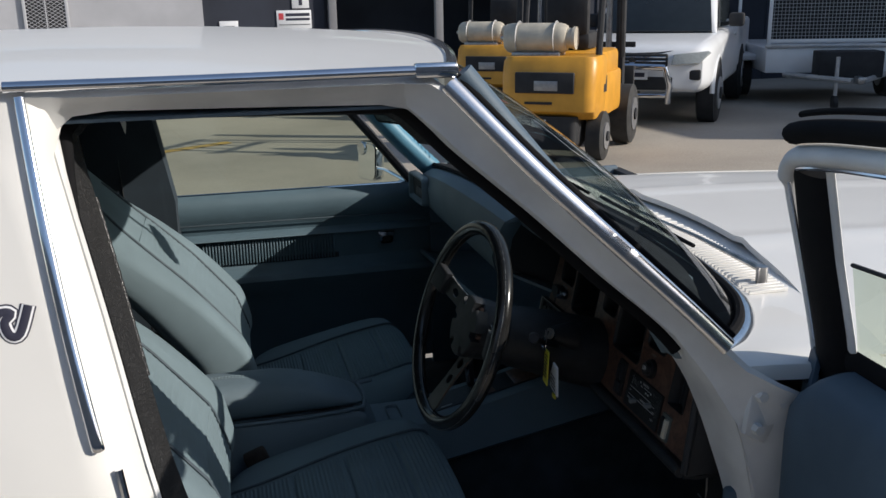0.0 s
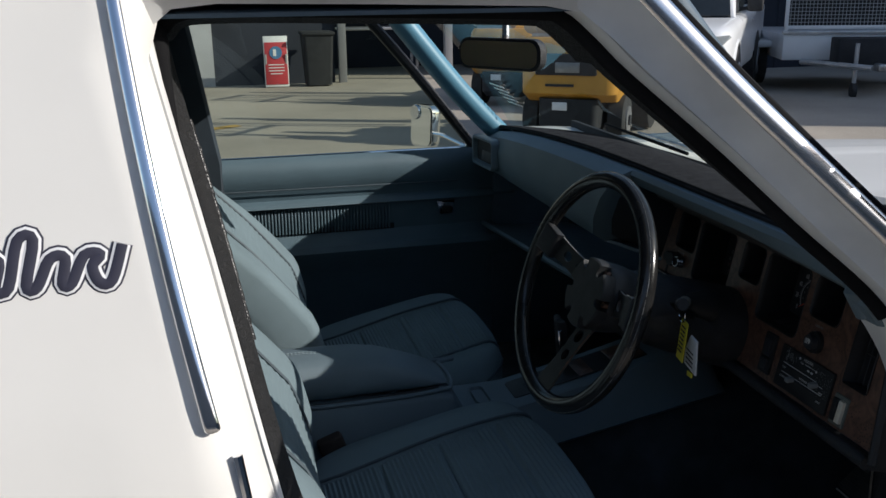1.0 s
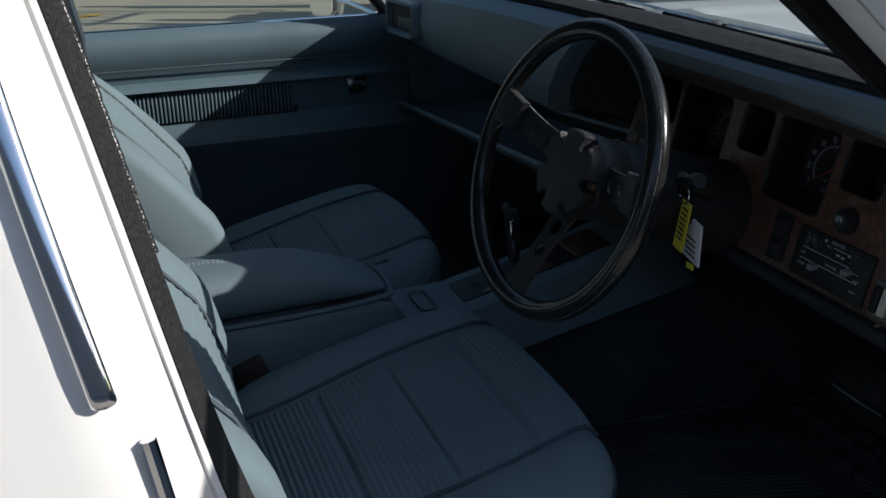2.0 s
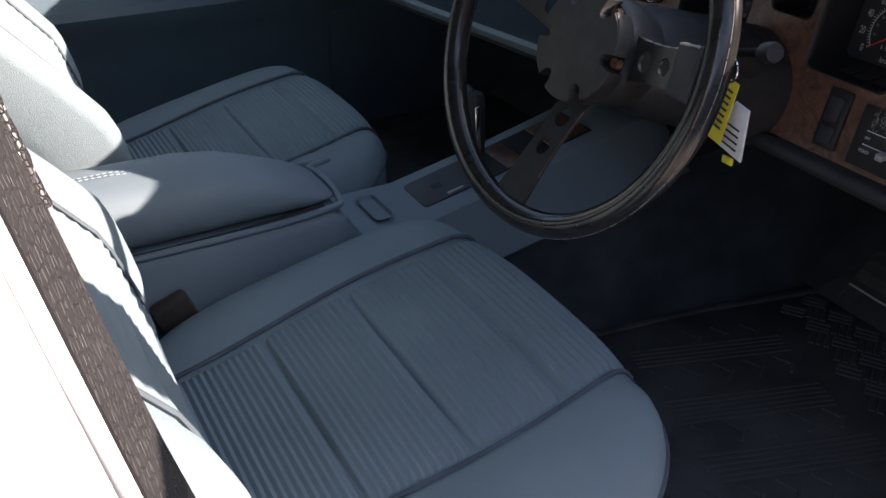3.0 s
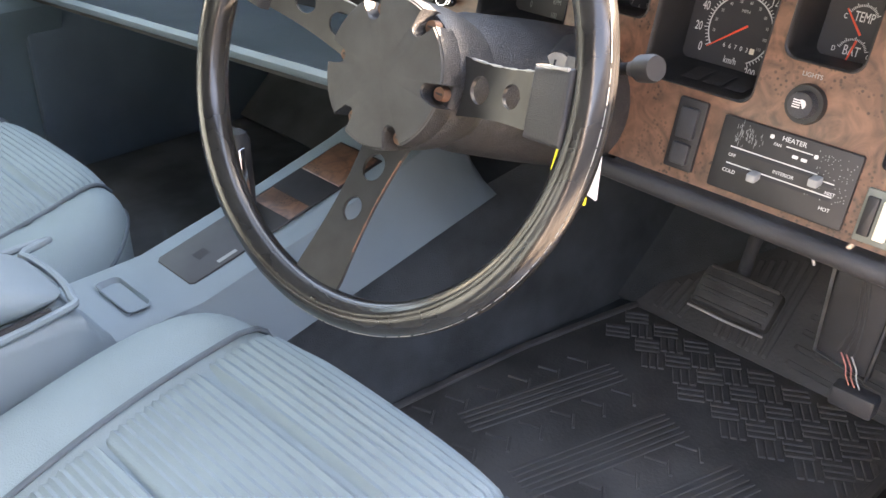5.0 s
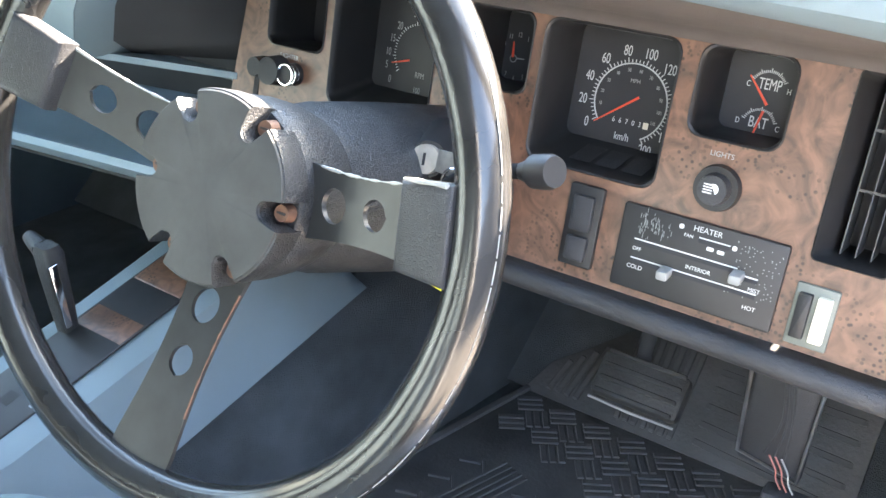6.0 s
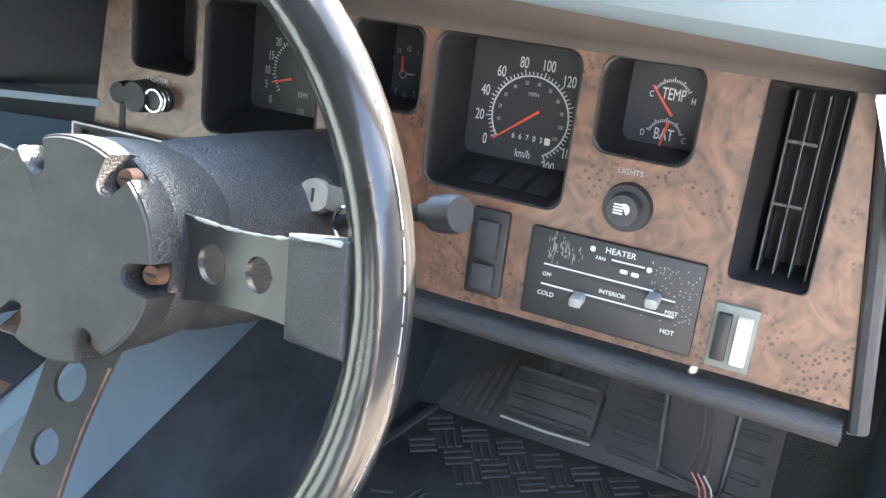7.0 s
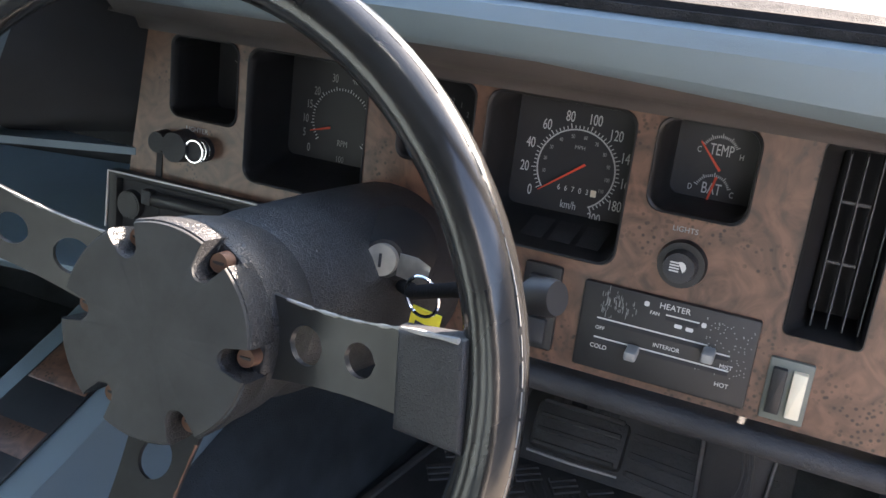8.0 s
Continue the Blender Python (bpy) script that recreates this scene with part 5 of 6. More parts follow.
for y, z in ((-0.5995, 0.7925), (-0.5615, 0.7975)):
    part("indicator_dot", prism(fa_outline(y, y - 0.0032, z - 0.0015, z + 0.0017, 0.0012, 0.0044), OUTN * 0.0005), M_PRINT, hp_, "", False)
rnd = random.Random(4)
for k in range(60):
    y, z = -0.532 - abs(rnd.gauss(0.010, 0.006)), 0.792 + rnd.gauss(0, 0.004)
    l = rnd.uniform(0.001, 0.005)
    part("scratch", prism(fa_outline(y, y - 0.0003, z - l / 2, z + l / 2, 0.0001, 0.0043), OUTN * 0.0002), M_GREY, hp_, "", False)
for k in range(90):
    y, z = rnd.uniform(-0.60, -0.633), rnd.uniform(0.762, 0.798)
    part("paint_fleck", prism(fa_outline(y, y - 0.0007, z, z + 0.0006, 0.0001, 0.0043), OUTN * 0.0002), M_GREY, hp_, "", False)

# rocker switches
rs = part("rocker_switch", prism(fa_outline(-0.479, -0.505, 0.747, 0.807, 0.002), OUTN * 0.004, 0.001), M_GAUGE, dash, "black tall rocker switch")
part("rocker", prism(fa_outline(-0.484, -0.500, 0.774, 0.800, 0.002, 0.004), OUTN * 0.004, 0.001), M_BLACK, rs)
part("rocker", prism(fa_outline(-0.484, -0.500, 0.752, 0.770, 0.002, 0.004), OUTN * 0.004, 0.001), M_BLACK, rs)
ts = part("twin_switch", prism(fa_outline(-0.6455, -0.673, 0.7425, 0.7835, 0.0015), OUTN * 0.003, 0.001), M_SWITCHPLATE, dash, "grey switch plate with one black and one ivory rocker")
part("rocker", prism(fa_outline(-0.6485, -0.6575, 0.748, 0.778, 0.001, 0.003), OUTN * 0.004, 0.001), M_GAUGE, ts, "black rocker")
part("rocker", prism(fa_outline(-0.661, -0.670, 0.748, 0.778, 0.001, 0.003), OUTN * 0.005, 0.001), M_IVORY, ts, "ivory rocker")
for y, z in ((-0.452, 0.723), (-0.640, 0.722)):
    part("panel_screw", cyl((0.243, y, z), (0.231, y, z - 0.001), 0.0050, 0.0038, 12), M_CHROME, dash)
part("under_dash_rail", tube(smooth_path([(0.33, -0.30, 0.690), (0.33, -0.40, 0.708), (0.33, -0.467, 0.703), (0.33, -0.541, 0.676), (0.33, -0.556, 0.659)], 4), 0.0016, 6), M_METAL, dash, "thin bent steel rail")
part("under_dash_bracket", box((0.36, -0.597, 0.605), (0.006, 0.055, 0.11), 0.003), M_BLACK, dash)
part("bracket_edge", tube([(0.354, -0.567, 0.665), (0.354, -0.570, 0.56), (0.354, -0.622, 0.55), (0.354, -0.627, 0.66)], 0.0018, 6), M_STEEL, dash)
for dy in (0.0, 0.004, -0.004):
    part("loose_wire", tube(smooth_path([(0.345, -0.597 + dy, 0.67), (0.335, -0.607 + dy, 0.62), (0.33, -0.604 + dy * 2, 0.585)], 4), 0.0009, 6), M_BLACK, dash)
for dy, mt in ((0.004, M_WIRE), (-0.001, M_WIRE), (-0.006, M_GREY)):
    part("wire_end", tube(smooth_path([(0.33, -0.604 + dy, 0.585), (0.331, -0.611 + dy, 0.573), (0.333, -0.613 + dy, 0.562), (0.335, -0.618 + dy, 0.552)], 3), 0.0008, 6), mt, dash)
part("wiring_plug", box((0.335, -0.622, 0.540), (0.020, 0.042, 0.022), 0.004), M_BLACK, dash)

# empty radio slot with a bright edge, left of the column
rd = part("radio_slot", sheet([fa_outline(-0.1205, -0.315, 0.748, 0.8010, 0.002, 0.0005), fa_outline(-0.1205, -0.315, 0.748, 0.8010, 0.002, 0.010), fa_outline(-0.1240, -0.312, 0.750, 0.7985, 0.002, 0.0105), fa_outline(-0.1275, -0.309, 0.752, 0.7955, 0.002, 0.0085), fa_outline(-0.1285, -0.308, 0.753, 0.7945, 0.002, 0.0022)], 0.0, True), M_GAUGE, dash, "black radio slot with a worn bright edge")
part("slot_floor", prism(fa_outline(-0.128, -0.3085, 0.7525, 0.795, 0.002, 0.0012), OUTN * 0.001), M_DARK, rd)
part("bright_edge", tube([fa(-0.118, 0.752, 0.0104), fa(-0.1205, 0.8002, 0.0104), fa(-0.2, 0.8012, 0.0104), fa(-0.313, 0.8016, 0.0104)], 0.0011, 6), M_METAL, rd, "worn metal edge")
part("slot_dial", tube([fa(-0.1395, 0.774, 0.001), fa(-0.1395, 0.774, 0.008), fa(-0.1395, 0.774, 0.0085), fa(-0.1395, 0.774, 0.0065)], [0.0125, 0.0120, 0.0105, 0.0100], 24), M_GAUGE, rd)
part("slot_block", prism(fa_outline(-0.153, -0.163, 0.778, 0.790, 0.001, 0.002), OUTN * 0.007, 0.001), M_BLACK, rd)
part("slot_roller", tube([fa(-0.1645, 0.7835, 0.006), fa(-0.166, 0.7835, 0.006), fa(-0.233, 0.7850, 0.006), fa(-0.2345, 0.7850, 0.006)], [0.0050, 0.0058, 0.0058, 0.0050], 14), M_GAUGE, rd)
part("slot_tab", prism(fa_outline(-0.237, -0.243, 0.7845, 0.7875, 0.0005, 0.008), OUTN * 0.001), M_METAL, rd)

# column, stalk, lock
colm = thing("steering_column", (0.22, -0.36, 0.80), "black steering column shroud with ignition lock and stalk", "steering column")
WC = Vector((-0.0128, -0.3428, 0.864))
WN = Vector((-math.cos(0.332) * math.cos(0.060), -math.cos(0.332) * math.sin(0.060), math.sin(0.332)))
WU = WN.cross(Vector((0, 0, 1))).normalized()
WV = WU.cross(WN).normalized()


def on_wheel(a, r, off=0.0):
    """A place on the wheel's plane: angle in degrees from its right hand, r from its centre, off towards the driver."""
    return WC - WU * (r * math.cos(radians(a))) + WV * (r * math.sin(radians(a))) + WN * off


part("column_shroud", tube([WC - WN * k for k in (0.078, 0.10, 0.18, 0.30)], [0.048, 0.054, 0.060, 0.066], 32), M_HUB, colm)
part("lock_boss", tube([(0.185, -0.372, 0.830), (0.160, -0.380, 0.838), (0.148, -0.384, 0.843), (0.143, -0.386, 0.8445)], [0.027, 0.019, 0.0135, 0.0118], 24), M_GAUGE, colm)
LA, LN = Vector((0.1395, -0.3862, 0.8455)), Vector((-0.925, -0.16, 0.345)).normalized()
lk = part("ignition_lock", tube([LA - LN * 0.004, LA + LN * 0.0014, LA + LN * 0.0020, LA + LN * 0.0014, LA + LN * 0.0002, LA + LN * 0.0004, LA + LN * 0.0022, LA + LN * 0.0026], [0.0098, 0.0096, 0.0090, 0.0084, 0.0080, 0.0070, 0.0066, 0.0058], 32), M_LOCK, colm, "worn metal ignition lock with a keyhole")
part("key_slot", box(LA + LN * 0.0026, (0.0012, 0.0014, 0.0080), 0, LN.to_track_quat("-X", "Z").to_matrix()), M_DARK, lk)
part("lock_lettering", prism([Vector((0.1445, -0.350 - dy, 0.842 + dz)) for dy, dz in ((0, 0), (0.016, 0), (0.016, 0.003), (0, 0.003))], (-0.004, 0, 0)), M_PRINT_DIM, colm, "", False)
part("stalk", tube([(0.15, -0.395, 0.825), (0.115, -0.420, 0.845), (0.08, -0.46, 0.875), (0.068, -0.505, 0.890)], [0.0042, 0.0042, 0.0040, 0.0042], 10), M_RUBBER, colm)
part("stalk_knob", tube([(0.072, -0.494, 0.886), (0.0700, -0.500, 0.888), (0.0690, -0.503, 0.889), (0.0686, -0.504, 0.8895), (0.0650, -0.514, 0.8930), (0.0640, -0.517, 0.8940)], [0.0045, 0.0062, 0.0064, 0.0088, 0.0090, 0.0078], 20), M_GAUGE, colm, "black stalk knob with a ridge")

# steering wheel
wheel = thing("steering_wheel", tuple(WC - WN * 0.06), "three-spoke black sports steering wheel with drilled spokes and worn hub pad", "steering wheel")
part("rim", tube([on_wheel(a, 0.1724) for a in range(0, 360, 4)], 0.0128, 16, True), M_RIM, wheel, "glossy worn black rim")
for a0 in (5.5, 162.5, 266):
    wq = 0.0195
    r0, r1 = 0.040, 0.163
    holes = ((0.0708, 0.0100), (0.1033, 0.0086))
    bm = bm_new()
    cols = 120
    top = []
    for k in range(cols + 1):
        r = r0 + (r1 - r0) * k / cols
        off = -0.053 + 0.33 * r
        w = wq * (1.12 - 0.22 * math.sin(math.pi * min(1, k / cols * 1.1)))
        cut = 0.0
        for hr, hs in holes:
            if abs(r - hr) < hs:
                cut = math.sqrt(hs * hs - (r - hr) ** 2) * 0.95
        row = []
        for y in (-w, -cut, cut, w):
            row.append((r, y, off))
        top.append(row)

    def at(r, y, off, a0=a0):
        d = on_wheel(a0, 1) - WC
        p = on_wheel(a0 + 90, 1) - WC
        return WC + d * r + p * y + WN * off
    vt = [[bm.verts.new(at(*c)) for c in row] for row in top]
    for i in range(cols):
        for j in (0, 2):
            bm.faces.new((vt[i][j], vt[i][j + 1], vt[i + 1][j + 1], vt[i + 1][j]))
    bmesh.ops.remove_doubles(bm, verts=bm.verts[:], dist=1e-5)
    bmesh.ops.recalc_face_normals(bm, faces=bm.faces[:])
    bmesh.ops.solidify(bm, geom=bm.faces[:], thickness=0.003)
    sk = part("spoke", bm, M_SPOKE, wheel, "drilled black spoke with worn edges")
    if a0 != 266:
        pad = [at(r, y, o) for r, y, o in ((0.128, -0.022, -0.0115), (0.163, -0.024, 0.0), (0.163, 0.024, 0.0), (0.128, 0.022, -0.0115))]
        part("spoke_end_pad", prism(pad, WN * 0.013, 0.005, 3), M_BLACK, sk)
    side, mt, note = {5.5: (1, M_PRINT_DIM, "enamel worn pale along the edge"), 162.5: (-1, M_PRINT_DIM, "enamel worn pale along the edge"), 266: (1, M_RUST, "enamel worn to rusty metal")}[a0]
    wear_glint = random.Random(int(a0))
    edge_pts = [0.058 + 0.072 * i / 24 for i in range(25)]
    part("spoke_edge", tube([at(r, side * wq * (1.12 - 0.22 * math.sin(math.pi * min(1, (r - r0) / (r1 - r0) * 1.1))), -0.053 + 0.33 * r + 0.0002) for r in edge_pts], [wear_glint.uniform(0.0002, 0.0011) for i in range(25)], 6), mt, sk, note)
    if a0 == 5.5:
        # pale bead stands in for sunlight along the pad's top edge
        part("pad_sun_edge", tube([at(r, 0.0225, -0.0115 + 0.33 * (r - 0.128) + 0.0125) for r in (0.131, 0.140, 0.150, 0.159)], [0.0006, 0.0013, 0.0010, 0.0014], 6), M_PRINT_DIM, sk, "pale bead painted in as sunlight on the pad edge")
# pale dashes round the rim: the reflection on its moulded grooves, painted in
bm = bm_new()
wear_glint = random.Random(11)
for k in range(96):
    a = 360 * k / 96
    ph = radians(24)
    add_tube(bm, [on_wheel(a + j, 0.1724 + 0.0128 * math.cos(ph), 0.0128 * math.sin(ph)) for j in (0.0, 1.4 + wear_glint.uniform(-0.3, 0.5), 3.0 + wear_glint.uniform(-0.4, 0.8))], wear_glint.uniform(0.00015, 0.00035), 5)
part("rim_reflection_line", bm, M_GREY, wheel, "pale dashes painted in as the reflection on the rim's moulding line")
NOTCHES = (56, -3.5, -64, 116, 176, 236)
ring = []
for k in range(288):
    a = 360 * k / 288
    off = min(abs((a - n + 180) % 360 - 180) for n in NOTCHES)
    r = 0.0545 if off > 8.2 else 0.0545 - 0.0085 - 0.0075 * math.sqrt(max(0, 1 - (off / 8.2) ** 2))
    ring.append((a, r))
rings = []
for s, off in ((0.985, -0.030), (0.998, -0.024), (0.998, -0.0128), (0.990, -0.0104), (0.975, -0.0100)):
    rings.append([on_wheel(a, r * s, off) for a, r in ring])
hub_ = part("hub_pad", loft(rings), M_HUB, wheel, "round grained hub pad with six notches")
rings = []
for s, off in ((0.978, -0.0115), (0.974, -0.0096), (0.962, -0.0088), (0.90, -0.0084), (0.5, -0.0080), (0.1, -0.0078)):
    rings.append([on_wheel(a, r * s, off) for a, r in ring])
part("hub_face", loft(rings), M_HUBFACE, hub_, "dusty flat hub face")
part("hub_base", tube([WC - WN * k for k in (0.085, 0.065, 0.050, 0.0275, 0.0255)], [0.047, 0.052, 0.0535, 0.0535, 0.052], 48), M_HUB, wheel)
for n in NOTCHES:
    sc = part("hub_screw", cyl(on_wheel(n, 0.0462, -0.027), on_wheel(n, 0.0462, -0.0185), 0.0054, 0.0046, 18), M_RUST, wheel, "rusty hub screw")
    part("screw_slot", box(on_wheel(n, 0.0462, -0.0185), (0.0006, 0.006, 0.0014)), M_DARK, sc)

# keys hanging from the lock
keys = thing("key_bunch", (0.126, -0.423, 0.858), "car keys on a ring with a yellow and a white tag", "keys")
part("key_bow", prism([(0.122, -0.417, 0.846), (0.118, -0.430, 0.848), (0.117, -0.438, 0.845), (0.117, -0.434, 0.828), (0.118, -0.428, 0.832), (0.122, -0.414, 0.831)], (-0.0012, -0.0012, 0.0004), 0.0004), M_LOCK, keys, "worn steel key")
part("ring", tube([(0.112 + 0.001 * math.cos(a), -0.436 + 0.0105 * math.cos(a), 0.828 + 0.0125 * math.sin(a)) for a in [2 * math.pi * i / 24 for i in range(24)]], 0.0011, 6, True), M_CHROME, keys)
yt = part("yellow_tag", prism([(0.118, -0.428, 0.818), (0.118, -0.446, 0.815), (0.120, -0.433, 0.748), (0.120, -0.414, 0.752)], (-0.0015, 0, 0)), M_YELLOW, keys, "yellow plastic key tag")
for k in range(7):
    f0 = 0.15 + 0.1 * k
    c = Vector((0.1163, -0.437 + 0.0135 * f0, 0.8165 - 0.0665 * f0))
    part("tag_writing", box(c, (0.0006, 0.011, 0.0022), 0, Euler((0.25, 0, 0)).to_matrix()), M_INK, yt)
wt = part("white_tag", prism([(0.132, -0.434, 0.792), (0.132, -0.452, 0.788), (0.133, -0.452, 0.734), (0.133, -0.418, 0.742), (0.132, -0.420, 0.764)], (-0.003, 0, 0), 0.0008), M_PAPER, keys, "white card in a clear key tag")
for k in range(4):
    part("tag_writing", box((0.1285, -0.436, 0.746 + 0.007 * k), (0.0006, 0.020, 0.0018), 0, Euler((0.2, 0, 0)).to_matrix()), M_INK, wt)
part("tag_hook", box((0.131, -0.436, 0.730), (0.003, 0.014, 0.008), 0.001), M_YELLOW, wt)

keys.matrix_world = Matrix.Translation((0.004, 0.011, 0.015)) @ keys.matrix_world
# pedals and rubber mat
pd = thing("brake_pedal", (0.47, -0.440, 0.50), "worn rubber brake pedal", "pedal")
part("pedal_pad", box((0.470, -0.438, 0.502), (0.018, 0.098, 0.050), 0.006, Euler((0, 0.85, 0)).to_matrix()), M_PEDAL, pd)
for k in range(4):
    part("pedal_rib", box((0.4815 - 0.0113 * k, -0.438, 0.5245 - 0.0098 * k), (0.004, 0.086, 0.005), 0.001, Euler((0, 0.85, 0)).to_matrix(), 1), M_PEDAL, pd)
part("pedal_trim", tube([(0.446, -0.486, 0.484), (0.445, -0.438, 0.483), (0.446, -0.390, 0.484)], 0.0016, 6), M_METAL, pd)
part("pedal_arm", tube([(0.485, -0.43, 0.508), (0.54, -0.42, 0.58), (0.56, -0.41, 0.70)], 0.008, 8, False, 0.5), M_DARK, pd)
mat_ = thing("floor_mat", (0.32, -0.47, 0.322), "black rubber floor mat with moulded ribs", "floor mat")
MAT = [(0.02, -0.135), (0.20, -0.150), (0.40, -0.178), (0.54, -0.210), (0.615, -0.228), (0.615, -0.655), (0.40, -0.640), (0.02, -0.580)]
part("mat_sheet", prism([(x, y, 0.323) for x, y in MAT], (0, 0, 0.006), 0.002), M_FLOORMAT, mat_)
part("mat_border", tube([(x, y - 0.006, 0.331) for x, y in MAT[:5]], 0.006, 8, False, 0.6), M_FLOORMAT, mat_)
part("mat_border", tube([(x, y + 0.010, 0.330) for x, y in MAT[5:]], 0.006, 8, False, 0.6), M_FLOORMAT, mat_)


def on_toe(k, y, up=0.0):
    """A place on the sloping toe board, k metres up from its foot."""
    return Vector((0.612 + 0.744 * k - 0.668 * up, y, 0.326 + 0.668 * k + 0.744 * up))


toe = part("mat_toe", prism([on_toe(0, -0.228), on_toe(0.05, -0.250), on_toe(0.085, -0.290), on_toe(0.19, -0.40), on_toe(0.21, -0.655), on_toe(0, -0.655)], Vector((-0.668, 0, 0.744)) * 0.006, 0.002), M_FLOORMAT, mat_, "sloping front of the mat")
RIB = bpy.data.meshes.new("mat_rib")
bm = box((0, 0, 0), (0.042, 0.0084, 0.0040), 0.0010, None, 1)
bm.to_mesh(RIB)
bm.free()
RIB.materials.append(M_FLOORMAT)


def rib(x, y, turn, long=1.0, wide=1.0):
    o = new("mat_rib", RIB)
    o.parent = mat_
    o.matrix_parent_inverse = mat_.matrix_world.inverted()
    o.matrix_basis = pose(x, y, 0.3292, 0, 0, turn) @ Matrix.Diagonal((long, wide, 1, 1))


def toe_rib(k0, y0, k1, y1, wide=1.0):
    """A rib lying on the sloping front, from one place to another."""
    a, b = on_toe(k0, y0, 0.0062), on_toe(k1, y1, 0.0062)
    d = (b - a).normalized()
    up = Vector((-0.668, 0, 0.744))
    m = Matrix((d, up.cross(d).normalized(), up)).transposed().to_4x4()
    o = new("mat_rib", RIB)
    o.parent = mat_
    o.matrix_parent_inverse = mat_.matrix_world.inverted()
    o.matrix_basis = Matrix.Translation((a + b) / 2) @ m @ Matrix.Diagonal(((b - a).length / 0.042, wide, 1, 1))


# woven blocks of three bars across the mat's front
for i in range(-7, 8):
    for j in range(-7, 8):
        x, y = 0.535 + (i + j) * 0.0245, -0.40 + (i - j) * 0.0245
        if not (0.440 < x < 0.600 and -0.625 < y < -0.235) or x < 0.52 + 0.30 * (y + 0.25):
            continue
        turn = 33 if (i + j) % 2 else -57
        for k in (-1, 0, 1):
            rib(x - k * 0.0108 * math.sin(radians(turn)), y + k * 0.0108 * math.cos(radians(turn)), turn, 0.80)
# long ribs in bands, with arrow-shaped ribs between them
for cx, cy, turn, count, long in ((0.31, -0.383, -18, 6, 5.5), (0.285, -0.487, -18, 6, 5.7), (0.345, -0.270, -18, 5, 5.6)):
    for k in range(count):
        o = (k - (count - 1) / 2) * 0.0090
        rib(cx - o * math.sin(radians(turn)), cy + o * math.cos(radians(turn)), turn, long, 0.55)
for x0, y0, dx, dy, count in ((0.13, -0.372, 0.045, -0.0146, 7), (0.11, -0.482, 0.045, -0.0146, 6), (0.16, -0.258, 0.045, -0.0146, 7), (0.22, -0.190, 0.045, -0.0146, 6)):
    for k in range(count):
        for sg in (-1, 1):
            rib(x0 + dx * k - 0.008, y0 + dy * k + sg * 0.010, -18 - sg * 52, 0.62, 0.45)
# bars climbing the toe board in three fans
for k in range(4):
    toe_rib(0.012, -0.262 - 0.013 * k, 0.06 + 0.012 * k, -0.275 - 0.014 * k)
for k in range(7):
    toe_rib(0.010, -0.362 - 0.012 * k, 0.135 + 0.006 * k, -0.352 - 0.014 * k)
for k in range(7):
    toe_rib(0.020 + 0.024 * k, -0.462, 0.008 + 0.027 * k, -0.640)

# inside mirror
mir = thing("rear_view_mirror", (0.02, 0.03, 1.25), "black-backed inside rear view mirror", "mirror")
part("mirror_case", prism([Vector((0.02, 0.03, 1.205)) + Vector((a * 0.55, -a * 0.83, b)) for a, b in rounded(0.19, 0.056, 0.022)], (0.018, 0.012, 0), 0.005), M_BLACK, mir)
part("mirror_face", prism([Vector((0.0185, 0.029, 1.205)) + Vector((a * 0.55, -a * 0.83, b)) for a, b in rounded(0.178, 0.046, 0.018)], (-0.001, -0.0007, 0)), M_MIRROR, mir)
part("mirror_stem", tube([(0.035, 0.035, 1.22), (0.03, 0.02, 1.27), (-0.03, 0.0, 1.325)], 0.007, 8), M_CHROME, mir)
mir.matrix_world = Matrix.Translation((-0.035, 0.025, -0.018)) @ mir.matrix_world
# far door mirror
dm = thing("door_mirror", (0.10, 0.86, 0.90), "chrome passenger door mirror with a small round blind-spot mirror", "door mirror")
c0 = Vector((0.055, 1.02, 0.918))
mu, mv = Vector((0.42, -0.9, 0)).normalized(), Vector((0.05, 0, 1)).normalized()
mn = mv.cross(mu).normalized()
if mn.x > 0:
    mn = -mn
part("mirror_shell", prism([c0 + mu * a + mv * b - mn * 0.002 for a, b in rounded(0.100, 0.122, 0.022)], mn * -0.035, 0.012), M_CHROME, dm)
part("mirror_face", prism([c0 + mu * a + mv * b for a, b in rounded(0.090, 0.110, 0.018)], mn * 0.001), M_MIRROR, dm)
bs = part("blind_spot_mirror", cyl(c0 + mu * -0.025 + mv * 0.038, c0 + mu * -0.025 + mv * 0.038 + mn * 0.006, 0.022, 0.020, 24), M_CHROME, dm)
part("mirror_arm", tube([(0.06, 1.02, 0.900), (0.10, 0.95, 0.90), (0.145, 0.86, 0.88)], 0.006, 8), M_CHROME, dm)
part("mirror_foot", box((0.145, 0.853, 0.873), (0.05, 0.02, 0.022), 0.006), M_CHROME, dm)


# ---- the yard ----
def ground_z(y):
    return -0.022 * max(0.0, y - 0.5)


